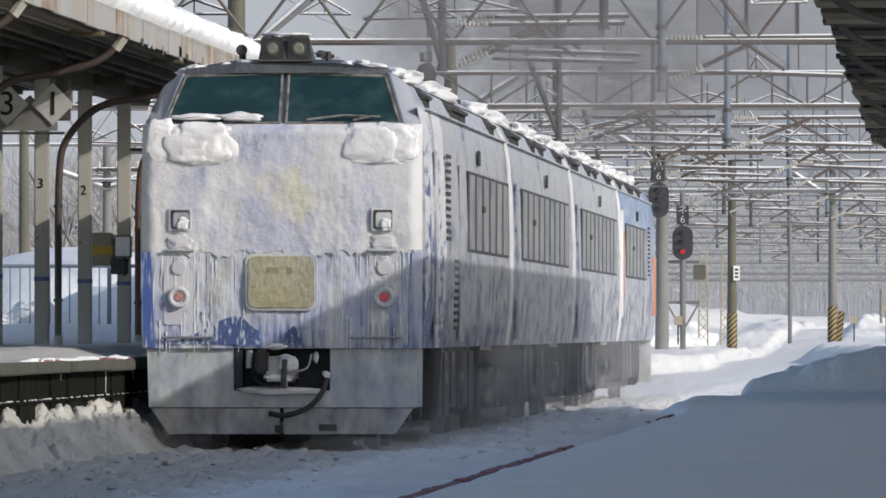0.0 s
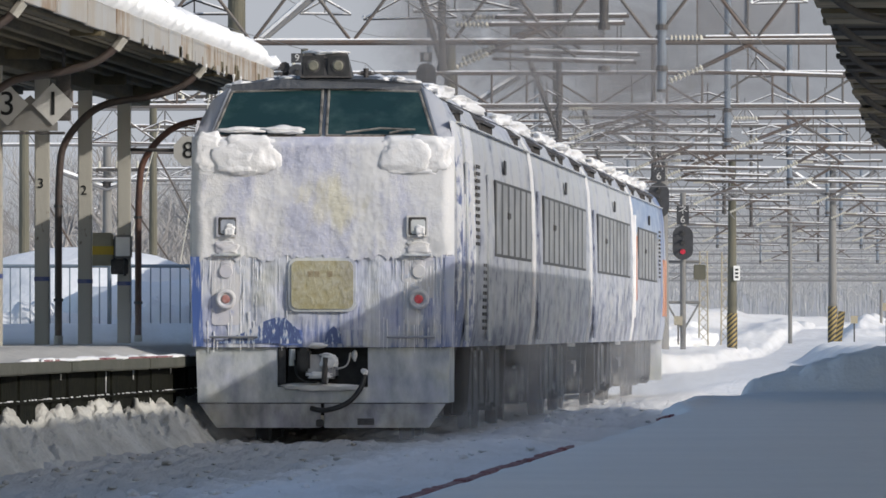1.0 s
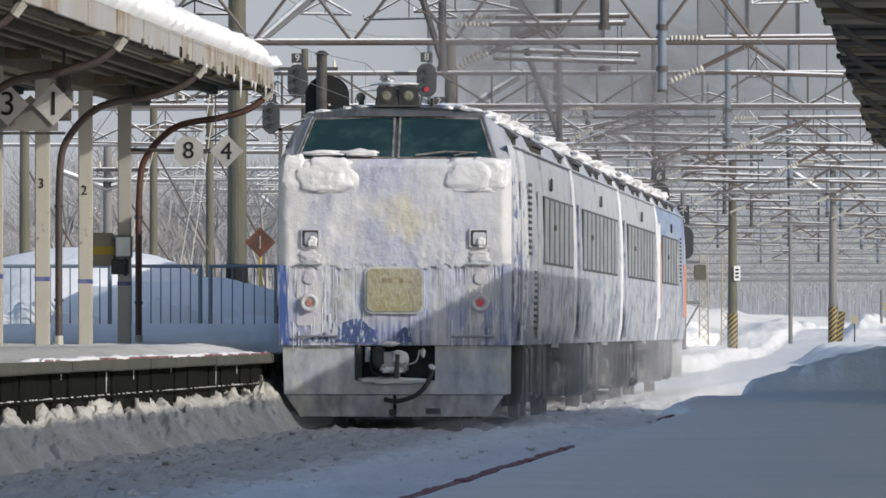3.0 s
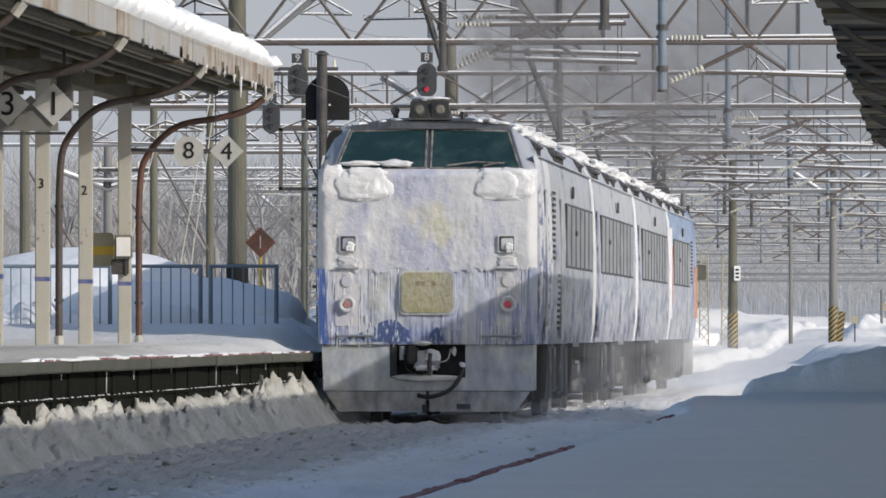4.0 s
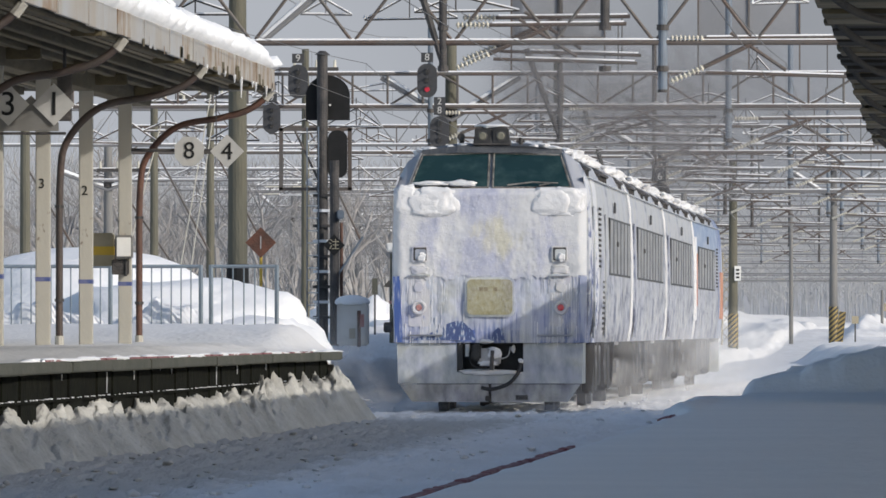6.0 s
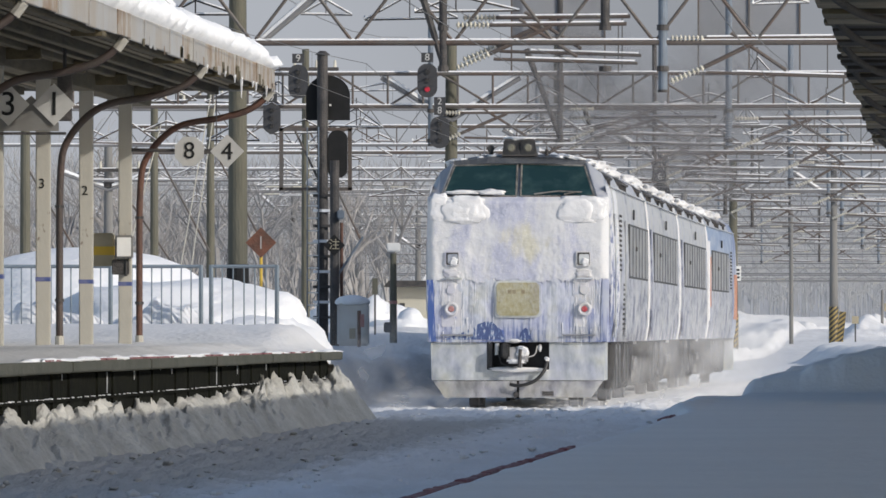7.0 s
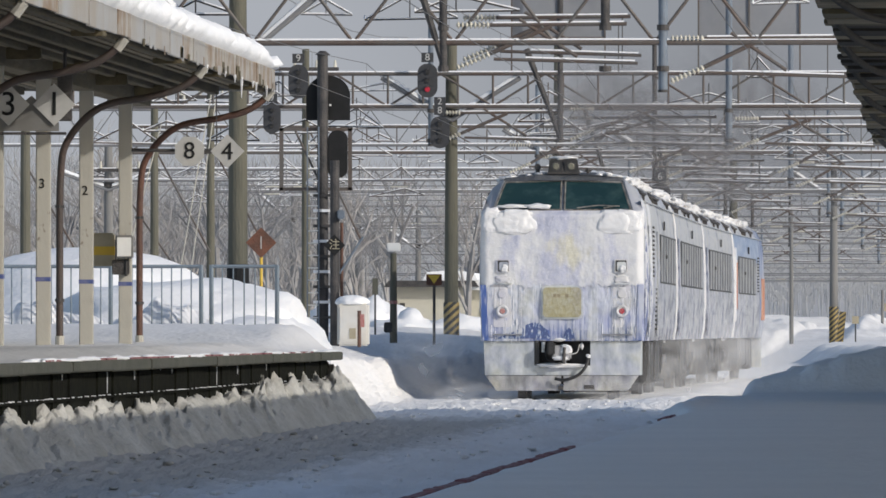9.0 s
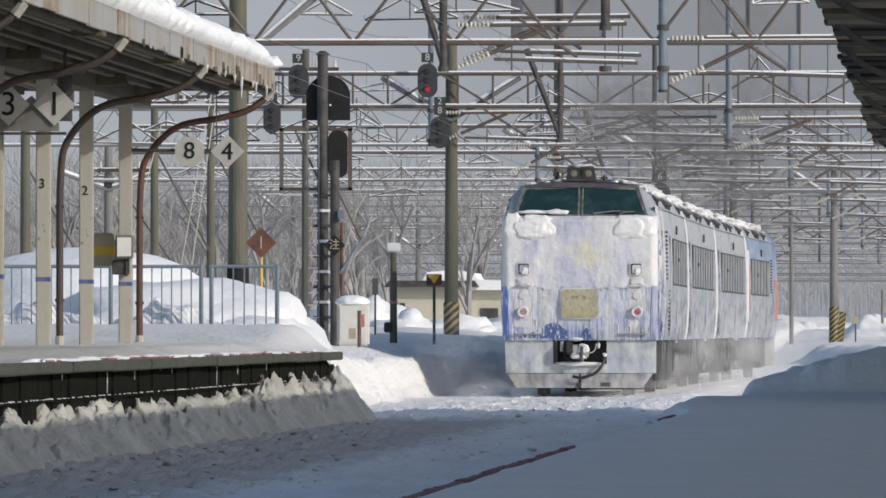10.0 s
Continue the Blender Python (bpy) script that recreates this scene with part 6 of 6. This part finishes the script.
def build_signals():
    signal_head(pose(-13.06, 261.5, 7.50), 0.50, 0.85, "8", 2, (0, 0.5, 0.16))
    signal_head(pose(-12.74, 261.3, 6.20), 0.48, 0.80, "28", None, (0.24, 1.05, 0))
    signal_head(pose(-16.3, 261.5, 7.48), 0.50, 0.85, "9", None, (0, 0.5, 0.18))
    signal_head(pose(-16.95, 261.3, 6.55), 0.44, 0.75, "9", None, (0, 0.7, 0.31))
    signal_head(pose(-9.10, 329.0, 5.33), 0.66, 1.10, "\u30cf6", None, (0.07, 1.35, 0))
    signal_head(pose(-8.75, 345.0, 4.12), 0.68, 1.12, "\u30cd6", 2)
    m = thing("signal_mast", "slim grey signal mast with crossarm in snow", "mast", pose(-8.75, 345.3, 0.6))
    part("mast_pipe", tubed((0, 0, 0), (0, 0, 5.2), 0.10, seg=12), PALE_CONCRETE, m)
    part("crossarm", tubed((-1.0, 0, 1.55), (0.55, 0, 1.55), 0.05), PALE_CONCRETE, m)
    part("upper_arm", tubed((-0.6, 0, 2.9), (0.55, 0, 2.9), 0.04), PALE_CONCRETE, m)
    for d in (-1, 1):
        part("arm_brace", tubed((0, 0, 0.6), (d * 0.52, 0, 1.5), 0.035, seg=6), PALE_CONCRETE, m)
    part("relay_box", boxed(0.35, 0.75, -0.2, 0.2, 2.3, 2.8, 0.03), CONCRETE, m)
    # the near signal: post, round-topped board, cage and ladder
    g = thing("signal_post", "tall dark signal post with round-topped black board and cage", "signal", pose(-11.1, 185.0, 0.95))
    part("post_pipe", tubed((0, 0, 0), (0, 0, 5.18), 0.105, 0.095, 16), DARK, g)
    part("post_cap", tubed((0, 0, 5.18), (0, 0, 5.25), 0.14, 0.05, 14), DARK, g)
    out = [(-0.30, 4.02), (0.48, 4.02), (0.48, 4.50)] + [(0.09 + 0.39 * math.cos(radians(a)), 4.46 + 0.36 * math.sin(radians(a))) for a in range(10, 171, 16)] + [(-0.30, 4.50)]
    part("backboard", prism(bmesh.new(), out, 0.12, 0.17), BLACK, g, "round-topped black board")
    part("peep_lens", tubed((0.13, 0.10, 4.29), (0.13, 0.12, 4.29), 0.02), SIGNWHITE, g)
    for x in (-0.74, 0.48):
        part("cage_post", boxed(x - 0.035, x + 0.035, 0.1, 0.17, 2.78, 3.88), TRUSS, g)
    for z in (2.80, 3.86):
        part("cage_rail", boxed(-0.78, 0.52, 0.1, 0.16, z - 0.03, z + 0.03), TRUSS, g)
    part("signal_case", prism(bmesh.new(), rounded(0.17, 0.42, 0.15, 0.27, 3.42), -0.05, 0.12), BLACK, g)
    part("cage_brace", tubed((-0.5, 0.12, 3.85), (0.0, 0.12, 2.8), 0.02), TRUSS, g)
    part("snow_knob", lump(bmesh.new(), (-0.22, 0.05, 2.92), (0.08, 0.08, 0.07), 4, 0.3, None, 2), SNOW, g, smooth=True)
    for x in (-0.26, -0.06):
        part("ladder_stile", boxed(x - 0.012, x + 0.012, -0.16, -0.12, 0.2, 3.9), BLUE_STEEL, g)
    for i in range(16):
        part("rung", tubed((-0.26, -0.14, 0.3 + i * 0.22), (-0.06, -0.14, 0.3 + i * 0.22), 0.012, seg=5), SIGNWHITE, g)
    random.seed(77)
    for i in range(9):
        z = 0.5 + i * 0.27
        part("clip", boxed(-0.16, 0.18 + 0.1 * random.random(), -0.13, -0.09, z, z + 0.05), SNOW if i % 2 else DARK, g)
    g = thing("warning_post", "dark slim post with a dark diamond caution plate", "post", pose(-10.86, 184.6, 0.95))
    part("post_pipe", tubed((0, 0, 0), (0, 0, 3.3), 0.085, seg=12), DARK, g)
    part("plate", prism(bmesh.new(), [(x, z + 1.80) for x, z in diamond(0.19)], -0.12, -0.10), BLACK, g)
    text_mesh("caution_text", "\u6ce8", 0.2, Matrix.Translation((0, -0.125, 1.80)) @ UPRIGHT, BEIGE, g)
    part("junction_box", boxed(0.05, 0.18, -0.2, -0.06, 2.26, 2.42, 0.02), BLUE_STEEL, g)
    part("stay", tubed((0.08, 0, 1.3), (0.5, 0, 1.95), 0.02), BLUE_STEEL, g)
    part("side_pipe", tubed((0.12, 0.05, 0.2), (0.12, 0.05, 2.2), 0.03), RUST_PIPE, g)


def build_trackside():
    s = thing("marker_sign", "rusty diamond marker plate on a thin yellow post", "sign", pose(-10.94, 166.0, 1.3))
    part("plate", prism(bmesh.new(), [(x, z + 1.34) for x, z in diamond(0.245)], -0.02, 0.0), RUST, s)
    part("stripe", boxed(-0.008, 0.008, -0.026, -0.02, 1.24, 1.44), SIGNPLATE, s)
    part("post_pipe", tubed((0, 0.02, 0), (0, 0.02, 1.2), 0.025), YELLOW, s)
    c = thing("relay_cabinet", "off-white trackside cabinet capped with snow", "cabinet", pose(-10.16, 178.0, 0.98))
    part("cabinet_body", boxed(-0.26, 0.27, -0.2, 0.25, 0, 0.72, 0.03), WARMWHITE, c)
    part("cabinet_door", boxed(-0.22, 0.23, -0.215, -0.202, 0.06, 0.66, 0.008), WARMWHITE, c)
    part("label_plate", boxed(-0.05, 0.06, -0.225, -0.216, 0.12, 0.30), BEIGE, c)
    part("snow_cap", lump(bmesh.new(), (0, 0.02, 0.72), (0.29, 0.26, 0.15), 3, 0.15, 0.70, 3), SNOW, c, smooth=True)
    p = thing("marker_stake", "short brown stake with a red reflector", "stake", pose(-10.02, 177.4, 0.96))
    part("stake_body", tubed((0, 0, 0), (0, 0, 0.62), 0.032), RUST_PIPE, p)
    part("reflector", boxed(0.02, 0.09, -0.03, 0.0, 0.34, 0.56), RED_DIM, p)
    p = thing("lamp_post", "dark short post with a white snow-capped lamp box", "lamp post", pose(-10.64, 200.0, 1.0))
    part("post_pipe", tubed((0, 0, 0), (0, 0, 1.72), 0.075, 0.06, 12), CONCRETE, p)
    part("lamp_box", boxed(-0.12, 0.13, -0.12, 0.12, 1.75, 1.92, 0.02), SIGNWHITE, p)
    part("red_ring", tubed((0, 0, 0.75), (0, 0, 0.81), 0.082, seg=12), RED_DIM, p)
    part("side_box", boxed(-0.18, -0.02, -0.12, 0, 0.2, 0.4, 0.02), DARK, p)
    s = thing("triangle_sign", "yellow triangle on a brown plate and thin post", "sign", pose(-10.6, 215.0, 0.95))
    part("post_pipe", tubed((0, 0, 0), (0, 0, 1.3), 0.03), DARK, s)
    part("plate", boxed(-0.16, 0.16, -0.04, -0.01, 1.22, 1.45, 0.01), RUST, s)
    part("triangle", prism(bmesh.new(), [(-0.13, 1.43), (0.13, 1.43), (0.0, 1.25)], -0.05, -0.041), YELLOW, s)
    s = thing("small_sign", "small yellowish plate on a thin stake", "sign", pose(-12.2, 222.0, 1.1))
    part("stake_body", tubed((0, 0, 0), (0, 0, 1.2), 0.02), DARK, s)
    part("plate", boxed(-0.06, 0.06, -0.03, 0, 0.9, 1.25), CONCRETE, s)
    # right of the line, far off
    for x, y, z, h in ((-3.75, 418.0, 0.55, 1.1), (-8.9, 345.0, 0.75, 0.8), (-5.2, 470.0, 0.7, 1.0), (-2.3, 390.0, 0.7, 1.4)):
        s = thing("track_sign", "small dark track sign on a thin stake in snow", "sign", pose(x, y, z), group="track signs")
        part("stake_body", tubed((0, 0, 0), (0, 0, h), 0.03), DARK, s)
        part("plate", boxed(-0.14, 0.14, -0.04, 0, h - 0.15, h + 0.15), BEIGE, s)
    s = thing("warning_board", "leaning yellow and black striped board in snow", "board", pose(-4.45, 424.0, 0.7, 0, 6))
    part("board_face", boxed(-0.14, 0.14, -0.03, 0.0, 0, 1.3), HAZARD, s)
    for x, y, w, h in ((-7.85, 520.0, 0.10, 7.0), (-4.1, 640.0, 0.09, 3.2)):
        s = thing("yard_mast", "slim grey mast standing in the snowy yard", "mast", pose(x, y, 0.5), group="yard masts")
        part("mast_pipe", tubed((0, 0, 0), (0, 0, h), w * 1.1, w * 0.9, 12), PALE_CONCRETE, s)
    # heaps of cleared snow
    for k, (x, y, rx, rz) in enumerate(((-16.4, 292, 0.95, 1.9), (-15.0, 288, 0.8, 1.3), (-14.2, 300, 1.0, 1.2), (-13.8, 330, 0.9, 1.3), (-12.2, 440, 1.4, 1.3), (-11.4, 400, 1.1, 0.8),
                                        (-24.0, 330, 3.0, 1.6), (-16.2, 262, 1.2, 0.9), (-13.2, 300, 0.6, 1.0))):
        h = part("snow_mound", lump(bmesh.new(), (0, 0, 0), (rx * 1.7, rx * 2.5, rz * 0.72), k + 3, 0.28, -0.4, 4, 2.2), SNOW, None, smooth=True)
        h.matrix_basis = pose(x, y, 0.7)
        tagged(h, "uneven mound of cleared white snow", "snow mound", group="cleared snow mounds")


def build_lattice_mast():
    for x0, y0 in ((-10.15, 434.0), (-9.3, 437.0)):
        m = thing("lattice_mast", "pale weathered lattice mast standing in snow", "mast", pose(x0, y0, 0.6), group="lattice masts")
        for x in (-0.19, 0.19):
            part("mast_leg", tubed((x, 0, 0), (x * 0.8, 0, 3.9), 0.032, seg=6), BEIGE, m)
        for k in range(9):
            z = 0.15 + 0.40 * k
            part("brace", tubed((-0.18, 0, z), (0.18, 0, z + 0.40), 0.018, seg=5), BEIGE, m)
            part("brace", tubed((0.18, 0, z), (-0.18, 0, z + 0.40), 0.018, seg=5), BEIGE, m)
    b = thing("mast_plate", "small white plate clamped to a mast", "plate", pose(-8.70, 425.08, 3.55))
    part("plate_face", boxed(-0.02, 0.24, -0.03, 0.02, -0.3, 0.3, 0.01), SIGNWHITE, b)
    for k in range(3):
        part("writing_bar", boxed(0.04, 0.18, -0.034, -0.03, -0.2 + 0.15 * k, -0.12 + 0.15 * k), BLACK, b)


def build_left_masts():
    for x, y, h, r in ((-24.8, 280.0, 6.4, 0.14), (-21.4, 281.0, 7.0, 0.11), (-19.95, 282.0, 7.2, 0.11), (-17.5, 284.0, 8.0, 0.11), (-23.6, 300.0, 5.5, 0.12)):
        m = thing("yard_pole", "dark grey line pole behind the platform", "pole", pose(x, y, 0.9), group="yard poles")
        part("pole_pipe", tubed((0, 0, 0), (0, 0, h), r * 1.1, r * 0.9, 12), CONCRETE, m)
        part("crossarm", boxed(-0.9, 0.9, -0.05, 0.05, h - 0.6, h - 0.5), DARK, m)
        for dx in (-0.8, -0.3, 0.3, 0.8):
            part("insulator", tubed((dx, 0, h - 0.5), (dx, 0, h - 0.3), 0.05, 0.03, 8), PORCELAIN, m)
        part("stay", tubed((0, 0, h * 0.75), (1.5, 0, h * 0.35), 0.03, seg=5), TRUSS, m)
    for k, (xa, za, xb, zb) in enumerate(((-14.1, 6.0, -15.0, 2.3), (-14.0, 6.0, -14.75, 2.3), (-15.1, 5.2, -16.2, 2.3))):
        g = thing("guy_wire", "pale guy wire stretched down to the snow", "guy wire", group="guy wires")
        part("wire", tubed((xa, 200.0, za), (xb, 200.0, zb - 1.4), 0.011, seg=5), PORCELAIN, g)


def build_house():
    h = thing("house", "low cream house with a snow-loaded roof behind snowbanks", "house", pose(-18.4, 405.0, 0.8))
    part("wall", boxed(-3.1, -0.2, 0, 5, 0, 2.15), HOUSEWALL, h)
    part("roof", prism(bmesh.new(), [(-3.5, 2.12), (0.2, 2.12), (0.0, 2.36), (-3.3, 2.36)], -0.6, 5.6), DARK, h)
    part("roof_snow", prism(bmesh.new(), [(-2.0, 2.37), (0.15, 2.37), (0.0, 2.66), (-0.8, 2.78), (-1.8, 2.70)], -0.5, 5.5), SNOW, h)
    part("wing_wall", boxed(-0.2, 1.4, 0.4, 5, 0, 2.0), HOUSEWALL, h)
    part("wing_roof", prism(bmesh.new(), [(-0.2, 2.0), (1.8, 2.0), (1.7, 2.35), (-0.1, 2.42)], -0.1, 5.4), SNOW, h)
    part("window", boxed(0.2, 0.9, 0.36, 0.40, 0.6, 1.3), DARK, h)
    part("door", boxed(-2.9, -2.7, -0.03, 0.0, 0.0, 1.5), DARK, h)


# ---- bare trees and far woods ----
def bare_tree(seed, height):
    random.seed(seed)
    trunk, crown = bmesh.new(), bmesh.new()

    def grow(bm, p, d, ln, r, level):
        q = p + d * ln
        tube(bm, p, q, r, r * 0.7, 5 if level < 2 else 3)
        if level >= 5:
            return
        for k in range(3 if level else 5):
            t = random.uniform(0.45, 1.0) if level else random.uniform(0.4, 1.0)
            axis = Vector((random.gauss(0, 1), random.gauss(0, 1), random.gauss(0, 0.5)))
            nd = (d + axis.normalized() * random.uniform(0.45, 0.85) + Vector((0, 0, 0.18))).normalized()
            grow(crown, p.lerp(q, t), nd, ln * random.uniform(0.55, 0.75), r * 0.5, level + 1)
    grow(trunk, Vector((0, 0, 0)), Vector((random.uniform(-0.08, 0.08), 0, 1)).normalized(), height * 0.42, height * 0.018, 0)
    t = thing("bare_tree", "leafless grey winter tree with snow-dusted twigs, paled for haze", "tree", group="bare trees")
    part("trunk", trunk, BARK, t)
    part("crown", crown, BARK, t, "bare twiggy crown")
    return t


def build_woods():
    base = [bare_tree(s, 8.0) for s in (1, 2, 3)]
    random.seed(9)
    spots = []
    for k in range(62):
        y = random.uniform(390, 640)
        px = random.uniform(-0.082, -0.036) if k < 34 else random.uniform(-0.092, -0.055)
        spots.append((px * y, y, random.uniform(0, 360), random.uniform(0.75, 1.25)))
    for i, (x, y, a, s) in enumerate(spots):
        m = pose(x, y, 0.5, 0, 0, a)
        if i < 3:
            base[i].matrix_basis = m
        else:
            c = copy_thing(base[i % 3], m)
            c.scale = (s, s, s)
    # wooded rise at the end of the yard: many thin trunks over a dim slope
    bm = bmesh.new()
    random.seed(17)
    for k in range(2600):
        y = random.uniform(1250, 1750)
        x = y * random.uniform(-0.10, 0.01)
        h = random.uniform(9, 15) * (1.0 + 0.5 * smooth_step(-0.03, -0.07, x / y))
        g = 2.0 + (y - 1250) * 0.012
        tube(bm, (x, y, g), (x + random.uniform(-1, 1), y, g + h), 0.075, 0.03, 3)
        for j in range(9):
            t = random.uniform(0.15, 0.95)
            tube(bm, (x, y, g + h * t), (x + random.uniform(-2.2, 2.2), y, g + h * (t + 0.16)), 0.06, 0.03, 3)
    tagged(part("far_woods", bm, TRUNKS, None), "leafless woods beyond the yard, coloured pale grey for haze", "woods", kind="stuff")
    bm = bmesh.new()
    rows = []
    for y, z in ((1200, 0.5), (1760, 4.0), (1790, 16.0), (2600, 19.0)):
        rows.append([bm.verts.new((x, y, z + (2.5 * noise.noise(Vector((x * 0.012, y * 0.01, 0))) if z > 1 else 0))) for x in range(-500, 301, 20)])
    for a, b in zip(rows, rows[1:]):
        for i in range(len(a) - 1):
            bm.faces.new((a[i], a[i + 1], b[i + 1], b[i]))
    tagged(part("wooded_rise", bm, WOODS, None, smooth=True), "wooded rise coloured pale grey for haze", "hillside", kind="structure")


build_overhead()
build_signals()
build_trackside()
build_lattice_mast()
build_left_masts()
build_house()
build_woods()

# ---- powder snow and fumes in the train's wake, in drifting rigid veils ----
def veil_sheet(name, label, mat, seed):
    bm = bmesh.new()
    rows = []
    for j in range(17):
        row = []
        for i in range(17):
            u, v = -1 + i / 8, -1 + j / 8
            row.append(bm.verts.new((u, 0.12 * noise.noise(Vector((u * 1.5, v * 1.5, seed))), v)))
        rows.append(row)
    for a, b in zip(rows, rows[1:]):
        for i in range(16):
            bm.faces.new((a[i], a[i + 1], b[i + 1], b[i]))
    ob = part(name, bm, mat, None, smooth=True)
    return tagged(ob, label, "blown snow" if mat == POWDER else "fumes", kind="stuff")


VEILS = []
for k, (x, back, z, w, h) in enumerate(((2.3, 3.0, 0.55, 1.5, 1.3), (2.1, 16.0, 0.6, 1.6, 1.4), (2.0, 34.0, 0.7, 1.9, 1.5), (1.7, 56.0, 0.6, 1.7, 1.3), (-2.1, 1.0, 0.7, 1.2, 1.3), (1.6, -0.6, 0.12, 1.6, 0.36), (-1.5, -0.6, 0.12, 1.2, 0.34))):
    v = veil_sheet("powder_veil", "thin veil of powder snow whirled up beside train", POWDER, k)
    v.scale = (w, 1.0, h)
    VEILS.append((v, x, back, z, 0.0, 0.0))
for k, (x, back, z, w, h, drift) in enumerate(((0.5, 27.0, 5.4, 1.6, 1.7, 0.0), (1.0, 50.0, 5.3, 1.7, 1.5, 0.0), (-0.1, 38.0, 5.7, 1.8, 1.8, 0.0), (1.5, 64.0, 5.1, 1.4, 1.3, 0.0), (0.8, 72.0, 5.6, 3.0, 1.9, 0.0), (2.2, 82.0, 6.4, 3.4, 2.2, 0.0))):
    v = veil_sheet("fume_veil", "dim grey diesel fumes drifting above roof", FUMES, k + 9)
    v.scale = (w, 1.0, h)
    VEILS.append((v, x, back, z, -0.05, 6.0))


def motions():
    for car, back in CARS:
        rows = []
        for t, d in DISTANCE:
            a, b = track_shift(d + back), track_shift(d + back + CAR)
            rows.append((t, pose(TRACK_X + a, d + back, 0.0, 0, 0, -math.degrees(math.atan2(b - a, CAR)))))
        walk(car, rows)
    for v, x, back, z, side, turn in VEILS:
        walk(v, [(t, pose(TRACK_X + track_shift(d + back) + x + side * t, d + back, z, 0, turn * t, 0)) for t, d in DISTANCE])


motions()
